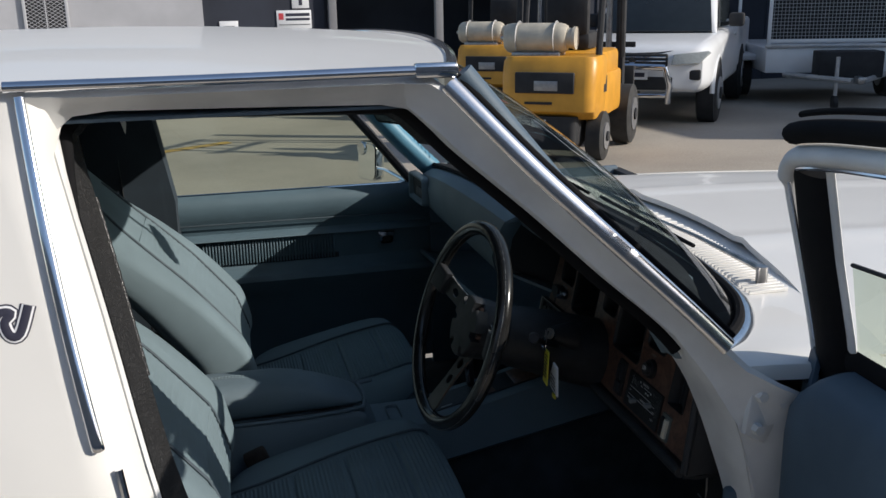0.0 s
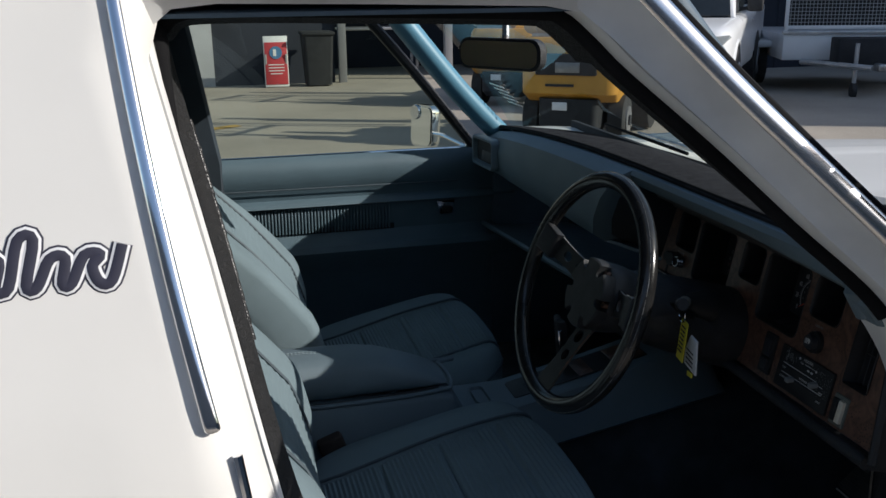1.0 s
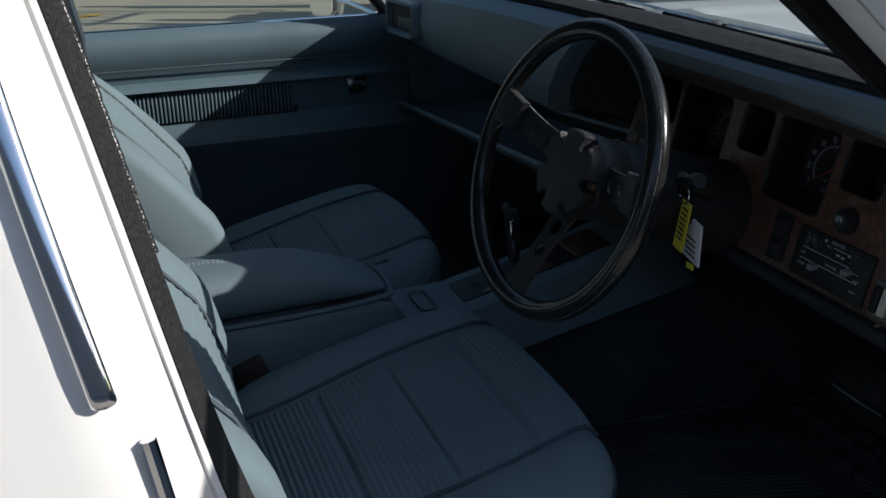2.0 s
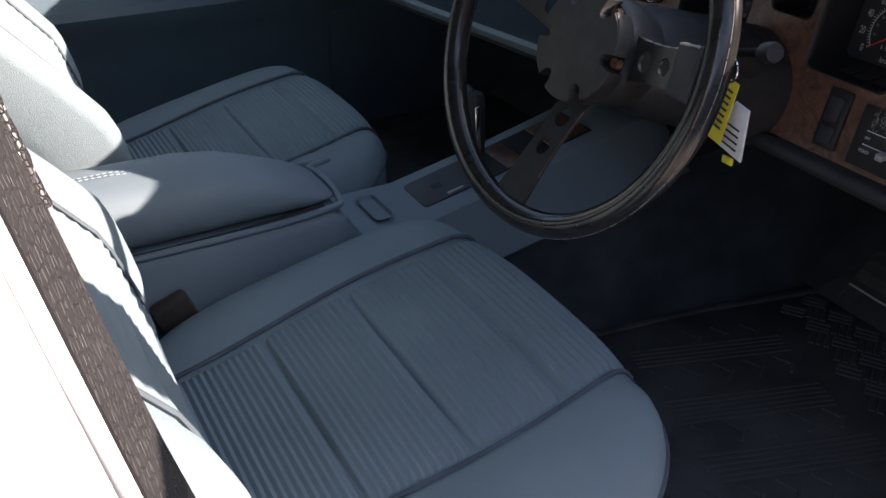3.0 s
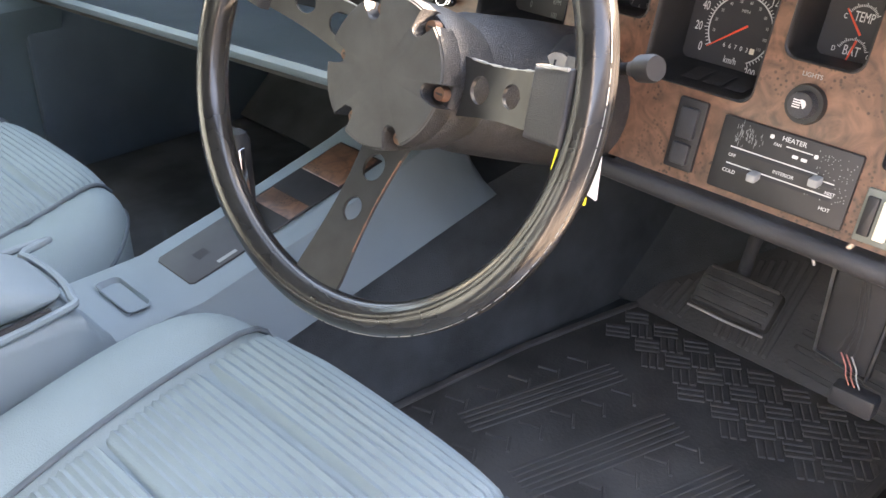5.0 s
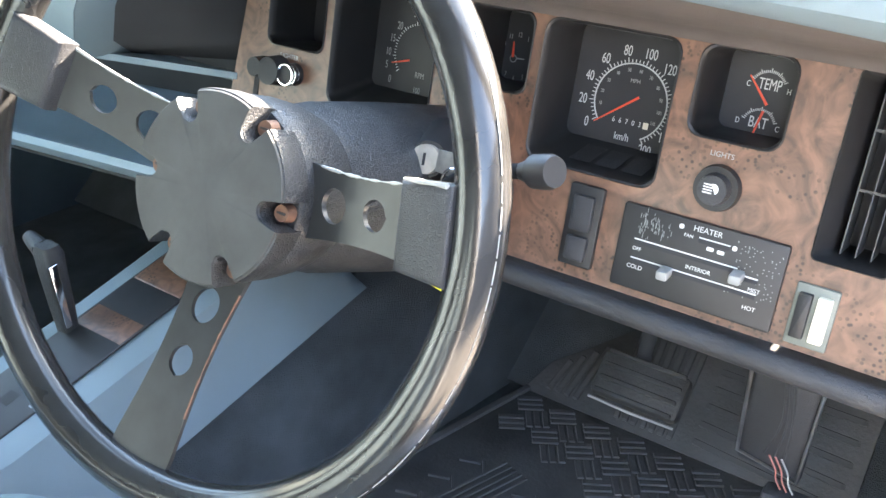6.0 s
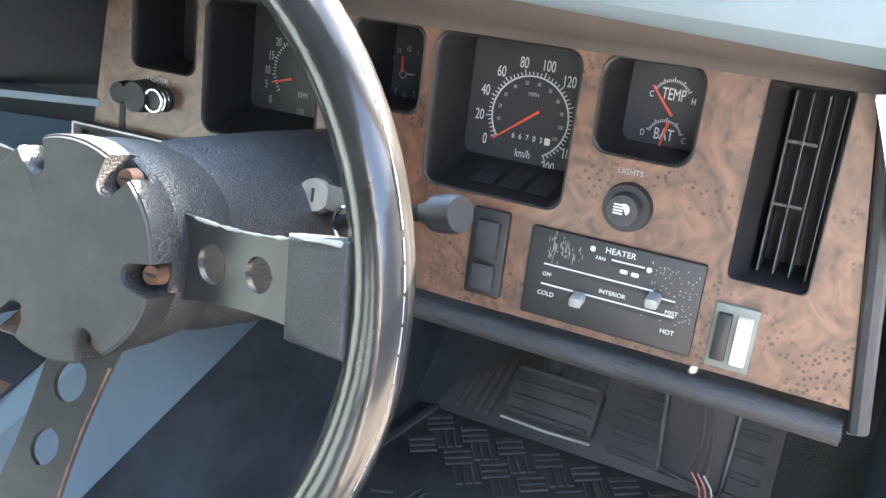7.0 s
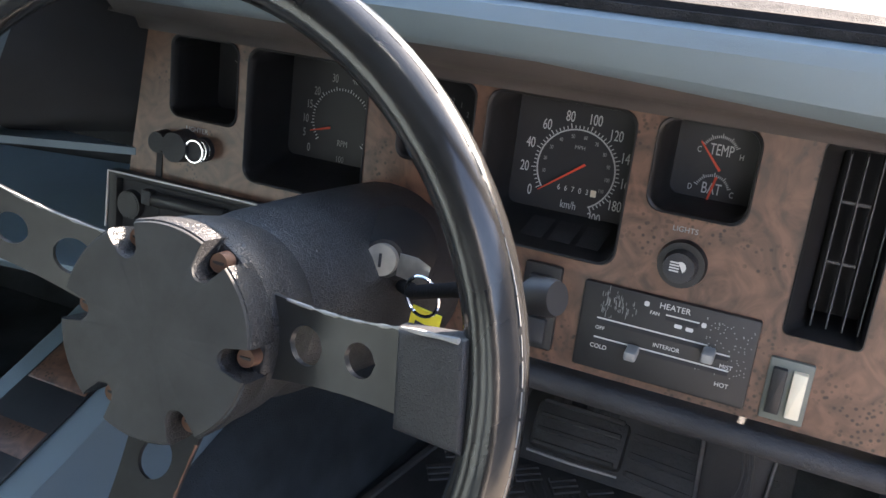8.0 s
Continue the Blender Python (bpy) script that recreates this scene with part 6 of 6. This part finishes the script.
gx = [-400, -80, -25] + [-12 + 1.5 * k for k in range(24)] + [30, 80, 400]
gy = [-400, -60, -12, -4, 0, 0.5] + [1 + 1.0 * k for k in range(20)] + [26, 40, 90, 400]
part("ground", sheet([[Vector((x, y, ground_z(min(y, 60)) + (0.004 * noise.noise(Vector((x * 0.7, y * 0.7, 0))) if abs(x) < 20 and abs(y) < 20 else 0))) for x in gx] for y in gy]), M_ASPHALT)
tagged(bpy.data.objects["ground"], "worn sunlit asphalt yard with faded paint", "ground", kind="structure")
for k, pts in enumerate(([(-1.5, 8.25), (-1.42, 8.1), (-0.25, 8.95), (-0.30, 9.12)], [(-3.4, 7.0), (-3.3, 6.85), (-1.75, 7.95), (-1.85, 8.1)])):
    ln = part("line_marking", prism([Vector((x, y, ground_z(y) + 0.006)) for x, y in pts], (0, 0, 0.002)), M_LINE)
    tagged(ln, "faded yellow painted line on the asphalt", "line marking", kind="structure")

WALL_Y = 14.9


def wall(name, x0, x1, z0, z1, mat, label, y=WALL_Y, thick=0.25, rib_step=0.0):
    w = part(name, box(((x0 + x1) / 2, y + thick / 2, (z0 + z1) / 2), (x1 - x0, thick, z1 - z0)), mat, None, "", False)
    tagged(w, label, "wall", kind="structure")
    k = x0 + 0.1
    while rib_step and k < x1:
        part("cladding_rib", box((k, y - 0.012, (z0 + z1) / 2), (0.04, 0.03, z1 - z0), 0.006, None, 1), mat, w)
        k += rib_step
    return w


wall("wall_pale", -12.0, -0.48, -0.40, 4.2, M_WALLGREY, "pale grey rendered workshop wall")
wall("wall_shed", 1.62, 24.0, 2.6, 5.6, M_WALLDARK, "navy clad head wall over the open shed bays")
wall("wall_bay", -0.48, 1.62, -0.40, 5.6, M_WALLDARK, "dark navy wall beside the shed opening", WALL_Y + 0.05)
wall("wall_shed_back", 1.62, 6.0, -0.5, 2.6, M_WALLDARK, "dark back wall of the open shed", WALL_Y + 4.0)
# added wall out of view: darkens reflections and fill on the open-door side
wall("wall_fill_cut", -25.0, 25.0, -0.1, 3.6, M_WALLMID, "added grey wall out of view that cuts the fill light", -6.2)
wall("wall_right_bay", 6.0, 24.0, -0.5, 2.6, M_WALLDARK, "dark navy clad wall behind the vehicles", WALL_Y - 0.3, 0.25, 0.6)
sb = part("shed_side_wall", box((6.0, WALL_Y + 2.0, 1.0), (0.2, 4.2, 3.2)), M_WALLDARK, None, "", False)
tagged(sb, "dark side wall of the shed bay", "wall", kind="structure")
sr = part("shed_roof", box((6, WALL_Y + 2.4, 5.5), (38, 5.0, 0.15)), M_WALLMID, None, "", False)
tagged(sr, "shed roof over the bays", "roof", kind="structure")
for x in (1.75, 3.7):
    pc = part("shed_post", box((x, WALL_Y - 0.02, 1.1), (0.14, 0.14, 3.2), 0.01), M_WALLMID)
    tagged(pc, "grey steel shed post", "post", kind="structure")
# the tall workshop that shades the far part of the yard
tw = part("workshop_block", box((24.0, 14.7, 2.5), (20.0, 25.0, 5.8)), M_WALLMID, None, "", False)
tagged(tw, "tall grey workshop at the yard's side", "building", kind="structure")

md = thing("security_door", (-3.0, WALL_Y - 0.03, -0.3), "grey security mesh door in the pale wall", "door", kind="structure")
part("door_leaf", box((-3.0, WALL_Y - 0.02, 0.72), (0.66, 0.03, 2.05), 0.006), M_DARK, md)
for s in (-0.33, 0.33):
    part("door_stile", box((-3.0 + s, WALL_Y - 0.04, 0.72), (0.05, 0.03, 2.05), 0.004), M_WALLGREY, md)
part("mid_stile", box((-3.0, WALL_Y - 0.04, 0.72), (0.02, 0.02, 2.05), 0.004), M_WALLGREY, md)
bm = bm_new()
for k in range(-26, 34):
    for sgn in (-1, 1):
        z0 = 0.0 + k * 0.06
        add_tube(bm, [(-3.32, WALL_Y - 0.045, z0 - sgn * 0.2), (-2.68, WALL_Y - 0.045, z0 + sgn * 0.2)], 0.004, 4)
part("diamond_mesh", bm, M_WALLGREY, md)


def flat_sign(name, x0, x1, z0, z1, label, bars, y=WALL_Y):
    s = thing(name, ((x0 + x1) / 2, y, z0), label, "sign")
    part("board", box(((x0 + x1) / 2, y - 0.012, (z0 + z1) / 2), (x1 - x0, 0.02, z1 - z0), 0.004), M_PAPER, s)
    for bx0, bx1, bz0, bz1, mt in bars:
        part("sign_bar", box((x0 + (x1 - x0) * (bx0 + bx1) / 2, y - 0.024, z0 + (z1 - z0) * (bz0 + bz1) / 2), ((x1 - x0) * (bx1 - bx0), 0.004, (z1 - z0) * (bz1 - bz0))), mt, s)
    return s


flat_sign("safety_sign", 0.77, 1.38, 0.90, 1.22, "white safety notice with small print", [(0.06, 0.2, 0.5, 0.85, M_RED), (0.26, 0.95, 0.68, 0.84, M_INK), (0.26, 0.95, 0.45, 0.58, M_INK), (0.06, 0.95, 0.2, 0.26, M_GREY)], WALL_Y + 0.05)
flat_sign("bay_sign", 1.05, 1.35, 1.25, 1.68, "white bay sign with one thick black stroke", [(0.40, 0.60, 0.12, 0.9, M_INK)], WALL_Y + 0.05)
flat_sign("door_notice", -0.22, 0.10, 0.78, 1.06, "small white notice on the dark wall", [(0.2, 0.8, 0.6, 0.7, M_GREY)], WALL_Y + 0.05)
ss = thing("pavement_sign", (0.54, 14.25, ground_z(14.25)), "red free-standing pavement sign with a blue disc", "sign")
part("sign_frame", box((0.54, 14.25, 0.13), (0.40, 0.03, 0.84), 0.006), M_PAPER, ss)
part("sign_face", box((0.54, 14.23, 0.10), (0.37, 0.012, 0.70), 0.003), M_RED, ss)
part("sign_disc", cyl((0.54, 14.222, 0.28), (0.54, 14.215, 0.28), 0.105, 0.105, 28), M_SIGNBLUE, ss)
part("disc_mark", box((0.52, 14.212, 0.28), (0.05, 0.004, 0.11)), M_PAPER, ss)
for k in range(4):
    part("sign_bar", box((0.54, 14.222, 0.08 - 0.05 * k), (0.26 - 0.06 * (k == 3), 0.004, 0.014)), M_PAPER, ss)
for s in (-0.17, 0.17):
    part("sign_leg", box((0.54 + s, 14.256, -0.02), (0.03, 0.02, 0.56), 0.003, Euler((0.2, 0, 0)).to_matrix()), M_GALV, ss)
wb = thing("wheelie_bin", (1.25, 14.35, ground_z(14.35)), "dark green wheelie bin beside the sign", "bin")
part("bin_body", loft([[Vector((1.25 + a * s, 14.35 + b * s, z)) for a, b in rounded(0.52, 0.56, 0.06)] for s, z in ((0.82, -0.28), (0.95, 0.35), (1.0, 0.55))]), M_DARK, wb)
part("bin_lid", box((1.25, 14.35, 0.58), (0.56, 0.62, 0.06), 0.025), M_DARK, wb)
bn = thing("workbench", (2.7, 16.5, ground_z(16.5)), "dark steel workbench inside the shed", "workbench")
part("bench_top", box((2.7, 16.5, 0.55), (1.6, 0.6, 0.05), 0.008), M_METAL, bn)
for x in (1.98, 3.42):
    for y in (16.25, 16.75):
        part("bench_leg", box((x, y, 0.10), (0.05, 0.05, 0.88), 0.006), M_METAL, bn)


def wheel_parts(owner, c, axis, r, w, hub):
    """A tyre with a rim under it, its axle along axis."""
    c, axis = Vector(c), Vector(axis).normalized()
    t = part("wheel", tube([c - axis * w / 2, c - axis * w * 0.42, c + axis * w * 0.42, c + axis * w / 2], [r * 0.90, r, r, r * 0.90], 28), M_TYRE, owner)
    part("rim", tube([c - axis * (w / 2 + 0.012), c + axis * (w / 2 + 0.012)], r * 0.55, 20), hub, t)
    part("hub_cap", tube([c - axis * (w / 2 + 0.03), c + axis * (w / 2 + 0.03)], r * 0.2, 12), M_DARK, t)


for wx in (1.28, -1.62):
    for wy in (-0.74, 0.74):
        wheel_parts(van, (wx, wy, 0.31), (0, 1, 0), 0.31, 0.19, M_GALV)


def forklift(at, label, turn=0.0):
    """A gas forklift seen from behind: counterweight, guard, mast, bottle. Built about 0, its rear towards -y, then set at its place."""
    f = thing("forklift", (0, 0, 0), label, "forklift", "forklifts")
    part("counterweight", loft([[Vector((a * sx, 0.30 + b * sy + dy, z)) for a, b in rounded(1.0, 0.6, 0.12)] for sx, sy, dy, z in ((0.90, 0.80, 0.06, 0.42), (0.96, 1.0, 0, 0.50), (0.97, 1.0, 0, 0.72), (0.98, 0.98, 0.01, 0.80), (0.97, 0.94, 0.03, 0.94), (0.92, 0.88, 0.05, 0.99))]), M_FORK_YELLOW, f, "rounded yellow counterweight")
    part("chassis", loft([[Vector((a * sx, 0.28 + b * sy, z)) for a, b in rounded(0.62, 0.5, 0.08)] for sx, sy, z in ((0.85, 0.75, 0.13), (0.98, 1.04, 0.20), (0.98, 1.06, 0.45))]), M_DARK, f)
    part("radiator_opening", box((-0.02, 0.005, 0.76), (0.60, 0.05, 0.19), 0.01), M_DARK, f)
    part("radiator_panel", box((0.0, -0.015, 0.735), (0.24, 0.03, 0.09), 0.005), M_METAL, f)
    part("brand_patch", box((-0.08, 0.02, 0.385), (0.15, 0.012, 0.075), 0.004), M_PAPER, f)
    part("vent_strip", box((-0.08, -0.005, 0.575), (0.28, 0.02, 0.022)), M_DARK, f)
    part("hood", box((0, 0.95, 0.88), (0.86, 0.85, 0.26), 0.05), M_FORK_YELLOW, f)
    for s in (-1, 1):
        part("side_panel", box((s * 0.40, 0.95, 0.60), (0.12, 0.9, 0.42), 0.04), M_FORK_YELLOW, f)
        part("side_vent", box((s * 0.47, 0.48, 0.72), (0.03, 0.16, 0.16), 0.01), M_DARK, f)
        part("rear_guard_post", tube([(s * 0.42, 0.42, 0.95), (s * 0.43, 0.52, 1.6), (s * 0.43, 0.6, 2.08)], 0.035, 8), M_DARK, f)
        part("front_guard_post", tube([(s * 0.43, 1.55, 0.9), (s * 0.43, 1.45, 2.08)], 0.035, 8), M_DARK, f)
        part("mast_upright", box((s * 0.33, 1.95, 1.15), (0.09, 0.14, 2.1), 0.01), M_DARK, f)
        part("lift_cylinder", cyl((s * 0.20, 1.9, 0.3), (s * 0.20, 1.9, 2.0), 0.035), M_METAL, f)
        part("fork", box((s * 0.25, 2.65, 0.10), (0.11, 1.1, 0.04), 0.008), M_DARK, f)
        wheel_parts(f, (s * 0.43, 0.42, 0.235), (1, 0, 0), 0.235, 0.17, M_METAL)
        wheel_parts(f, (s * 0.46, 1.62, 0.31), (1, 0, 0), 0.31, 0.22, M_METAL)
        part("rear_lamp", box((s * 0.36, 0.40, 1.72), (0.05, 0.08, 0.10), 0.01), M_RED, f)
    for y in (0.62, 0.85, 1.1, 1.35):
        part("guard_bar", box((0, y, 2.10), (0.92, 0.05, 0.04), 0.008), M_DARK, f)
    for s in (-1, 1):
        part("guard_rail", box((s * 0.44, 1.03, 2.09), (0.05, 0.95, 0.06), 0.01), M_DARK, f)
    part("carriage", box((0, 2.08, 0.55), (0.95, 0.06, 0.45), 0.01), M_DARK, f)
    part("load_backrest", box((0, 2.1, 1.0), (0.95, 0.03, 0.06), 0.01), M_DARK, f)
    part("seat", box((0, 1.0, 1.10), (0.5, 0.5, 0.18), 0.06), M_DARK, f)
    part("seat_back", box((0, 0.80, 1.36), (0.46, 0.12, 0.42), 0.05), M_DARK, f)
    rings = []
    for x, r in ((-0.37, 0.09), (-0.36, 0.125), (-0.33, 0.15), (-0.28, 0.16), (0.26, 0.16), (0.31, 0.15), (0.34, 0.13), (0.345, 0.105), (0.40, 0.105), (0.41, 0.12), (0.44, 0.12)):
        rings.append([Vector((0.92 * x - 0.20, 0.36 + 0.88 * r * math.cos(a), 1.145 + 0.88 * r * math.sin(a))) for a in [2 * math.pi * i / 24 for i in range(24)]])
    gb_ = part("gas_bottle", loft(rings), M_GAS, f, "dented pale gas bottle")
    for x in (-0.22, 0.17):
        part("bottle_strap", tube([(x - 0.17, 0.36 + 0.147 * math.cos(a), 1.145 + 0.147 * math.sin(a)) for a in [2 * math.pi * i / 24 for i in range(24)]], 0.016, 6, True, 0.3), M_GALV, gb_)
    part("bottle_cradle", box((-0.19, 0.36, 0.995), (0.5, 0.24, 0.05), 0.01), M_METAL, f)
    part("bottle_valve", cyl((-0.53, 0.36, 1.145), (-0.59, 0.36, 1.145), 0.03, 0.02), M_STEEL, f)
    f.matrix_world = Matrix.Translation(at) @ pose(0, 0, 0, 0, 0, turn) @ Matrix.Diagonal((0.93, 0.95, 1, 1))
    return f


forklift((2.56, 6.15, ground_z(6.5)), "yellow gas forklift parked with its counterweight towards the van", -36)
forklift((3.08, 9.75, ground_z(10.0)), "yellow gas forklift parked behind another one", -36)


def pickup(at, turn):
    """A dual-cab pickup, built nose to -y about 0."""
    u = thing("pickup_truck", (0, 0, 0), "white dual-cab pickup with a chrome nudge bar", "pickup truck")

    def rings(data, n=5):
        out = []
        for y, w, z0, z1, r in data:
            out.append([Vector((a, y, (z0 + z1) / 2 + b)) for a, b in rounded(w, z1 - z0, r, n)])
        return out
    part("bonnet_body", loft(rings(((-0.02, 1.0, 0.52, 0.84, 0.12), (0.0, 1.30, 0.50, 0.88, 0.12), (0.06, 1.60, 0.46, 0.95, 0.14), (0.20, 1.73, 0.44, 1.00, 0.16), (0.6, 1.77, 0.44, 1.04, 0.16), (1.1, 1.78, 0.42, 1.08, 0.14), (1.45, 1.78, 0.40, 1.10, 0.10)))), M_UTE, u)
    part("cab_lower", loft(rings(((1.4, 1.78, 0.40, 1.10, 0.10), (3.2, 1.78, 0.40, 1.14, 0.10)))), M_UTE, u)
    part("cab_roof", loft(rings(((1.30, 1.60, 1.00, 1.10, 0.04), (1.80, 1.46, 1.05, 1.60, 0.14), (2.1, 1.38, 1.15, 1.74, 0.14), (2.9, 1.38, 1.15, 1.76, 0.14), (3.25, 1.44, 1.15, 1.66, 0.14)))), M_UTE, u)
    part("tray", loft(rings(((3.22, 1.76, 0.50, 1.22, 0.06), (4.95, 1.76, 0.50, 1.20, 0.06)))), M_UTE, u)
    part("windscreen", prism([(-0.74, 1.275, 1.09), (0.74, 1.275, 1.09), (0.63, 1.79, 1.615), (-0.63, 1.79, 1.615)], (0, -0.035, 0.03), 0.008), M_DARKGLASS, u)
    for s in (-1, 1):
        part("side_window", prism([(s * 0.775, 1.65, 1.14), (s * 0.775, 3.1, 1.16), (s * 0.70, 2.95, 1.62), (s * 0.70, 2.15, 1.62)], (s * 0.02, 0, 0.01), 0.004), M_DARKGLASS, u)
        part("headlamp", prism([(s * 0.44, 0.02, 0.77), (s * 0.76, 0.08, 0.79), (s * 0.865, 0.22, 0.90), (s * 0.84, 0.20, 0.925), (s * 0.46, 0.06, 0.89)], (s * 0.02, -0.105, 0.01), 0.012), M_LAMP, u)
        part("fog_recess", box((s * 0.68, 0.035, 0.66), (0.22, 0.06, 0.12), 0.02), M_DARK, u)
        part("wheel_arch", tube([(s * 0.875, 0.92 + 0.43 * math.cos(radians(a)), 0.40 + 0.43 * math.sin(radians(a))) for a in range(0, 181, 15)], 0.03, 8), M_UTE, u)
        # dark discs, front and rear, take the place of shade inside the arches
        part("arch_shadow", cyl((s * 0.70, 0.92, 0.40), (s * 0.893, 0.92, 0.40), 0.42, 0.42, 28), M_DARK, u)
        wheel_parts(u, (s * 0.79, 0.92, 0.37), (1, 0, 0), 0.37, 0.24, M_GALV)
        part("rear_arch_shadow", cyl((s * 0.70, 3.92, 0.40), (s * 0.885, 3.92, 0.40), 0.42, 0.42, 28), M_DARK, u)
        wheel_parts(u, (s * 0.79, 3.92, 0.37), (1, 0, 0), 0.37, 0.24, M_GALV)
        mr = part("door_mirror", box((s * 0.98, 1.85, 1.24), (0.20, 0.12, 0.18), 0.04), M_DARK, u)
        part("mirror_arm", tube([(s * 0.80, 1.85, 1.18), (s * 0.92, 1.85, 1.2)], 0.025, 8), M_DARK, mr)
        part("door_handle", box((s * 0.90, 2.65, 1.02), (0.03, 0.16, 0.03), 0.008), M_GALV, u)
        part("nudge_upright", tube([(s * 0.44, -0.10, 0.34), (s * 0.46, -0.16, 0.55), (s * 0.40, -0.14, 0.76)], 0.036, 10), M_CHROME, u)
    part("bumper_line", tube([(-0.84, 0.17, 0.735), (-0.6, 0.045, 0.735), (0, -0.03, 0.735), (0.6, 0.045, 0.735), (0.84, 0.17, 0.735)], 0.008, 6), M_DARK, u)
    part("hood_line", tube([(-0.66, 0.10, 0.955), (-0.3, 0.02, 0.915), (0, -0.01, 0.905), (0.3, 0.02, 0.915), (0.66, 0.10, 0.955)], 0.008, 6), M_DARK, u)
    part("grille", box((0, -0.01, 0.82), (0.82, 0.06, 0.17), 0.02), M_DARK, u)
    for z in (0.775, 0.82, 0.865):
        part("grille_bar", box((0, -0.045, z), (0.78, 0.02, 0.018), 0.005), M_CHROME, u)
    part("badge", prism([(0, -0.055, 0.87), (0.05, -0.055, 0.82), (0, -0.055, 0.77), (-0.05, -0.055, 0.82)], (0, -0.012, 0)), M_CHROME, u)
    part("lower_intake", box((0, 0.0, 0.56), (0.95, 0.06, 0.16), 0.02), M_DARK, u)
    part("number_plate", box((0, -0.05, 0.66), (0.372, 0.012, 0.115), 0.004), M_PAPER, u)
    part("plate_bar", box((0, -0.058, 0.66), (0.30, 0.004, 0.05)), M_INK, u)
    part("nudge_top", tube([(-0.40, -0.14, 0.755), (0, -0.16, 0.765), (0.40, -0.14, 0.755)], 0.036, 10), M_CHROME, u)
    part("nudge_low", tube([(-0.43, -0.08, 0.42), (0, -0.10, 0.42), (0.43, -0.08, 0.42)], 0.03, 10), M_CHROME, u)
    part("wipers", tube([(-0.6, 1.25, 1.11), (0.0, 1.23, 1.115), (0.5, 1.25, 1.11)], 0.012, 6), M_DARK, u)
    u.matrix_world = Matrix.Translation(at) @ pose(0, 0, 0, 0, 0, turn)
    return u


pickup((4.50, 8.40, ground_z(9.4)), -37)

# caged box trailer with drawbar and jockey wheel
tl = thing("box_trailer", (0, 0, 0), "white caged box trailer parked with its drawbar out", "trailer")
part("tray", box((0, 1.3, 0.62), (1.95, 2.6, 0.36), 0.02), M_UTE, tl)
part("tray_lip", box((0, -0.02, 0.83), (2.0, 0.06, 0.05), 0.01), M_GALV, tl)
for s in (-1, 1):
    part("mudguard", box((s * 1.08, 1.2, 0.62), (0.26, 0.9, 0.10), 0.03), M_UTE, tl)
    wheel_parts(tl, (s * 1.08, 1.2, 0.31), (1, 0, 0), 0.31, 0.2, M_GALV)
    part("drawbar_rail", tube([(s * 0.7, 0.0, 0.42), (s * 0.06, -1.15, 0.42)], 0.04, 8), M_GALV, tl)
    part("corner_post", box((s * 0.95, 0.0, 1.35), (0.05, 0.05, 1.1), 0.006), M_UTE, tl)
    part("rear_post", box((s * 0.95, 2.55, 1.35), (0.05, 0.05, 1.1), 0.006), M_UTE, tl)
    part("cage_rail", box((s * 0.95, 1.27, 1.90), (0.05, 2.6, 0.05), 0.006), M_UTE, tl)
for z in (0.90, 1.90):
    part("front_rail", box((0, 0.0, z), (1.95, 0.05, 0.05), 0.006), M_UTE, tl)
bm = bm_new()
for k in range(37):
    add_tube(bm, [(-0.9 + 0.05 * k, -0.005, 0.9), (-0.9 + 0.05 * k, -0.005, 1.9)], 0.004, 4)
for k in range(20):
    add_tube(bm, [(-0.95, -0.005, 0.92 + 0.05 * k), (0.95, -0.005, 0.92 + 0.05 * k)], 0.004, 4)
part("cage_mesh", bm, M_GALV, tl)
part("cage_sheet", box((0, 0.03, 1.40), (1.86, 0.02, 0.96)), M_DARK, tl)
part("tool_box", box((0.05, -0.42, 0.60), (0.85, 0.42, 0.36), 0.02), M_DARK, tl)
part("coupling", box((0, -1.22, 0.44), (0.10, 0.22, 0.10), 0.02), M_STEEL, tl)
part("jockey_post", cyl((-0.18, -0.80, 0.16), (-0.18, -0.80, 0.72), 0.028), M_GALV, tl)
part("jockey_wheel", cyl((-0.21, -0.80, 0.10), (-0.15, -0.80, 0.10), 0.10, 0.10, 20), M_TYRE, tl)
tl.matrix_world = Matrix.Translation((8.35, 9.8, ground_z(9.8))) @ pose(0, 0, 0, 0, 0, -22)
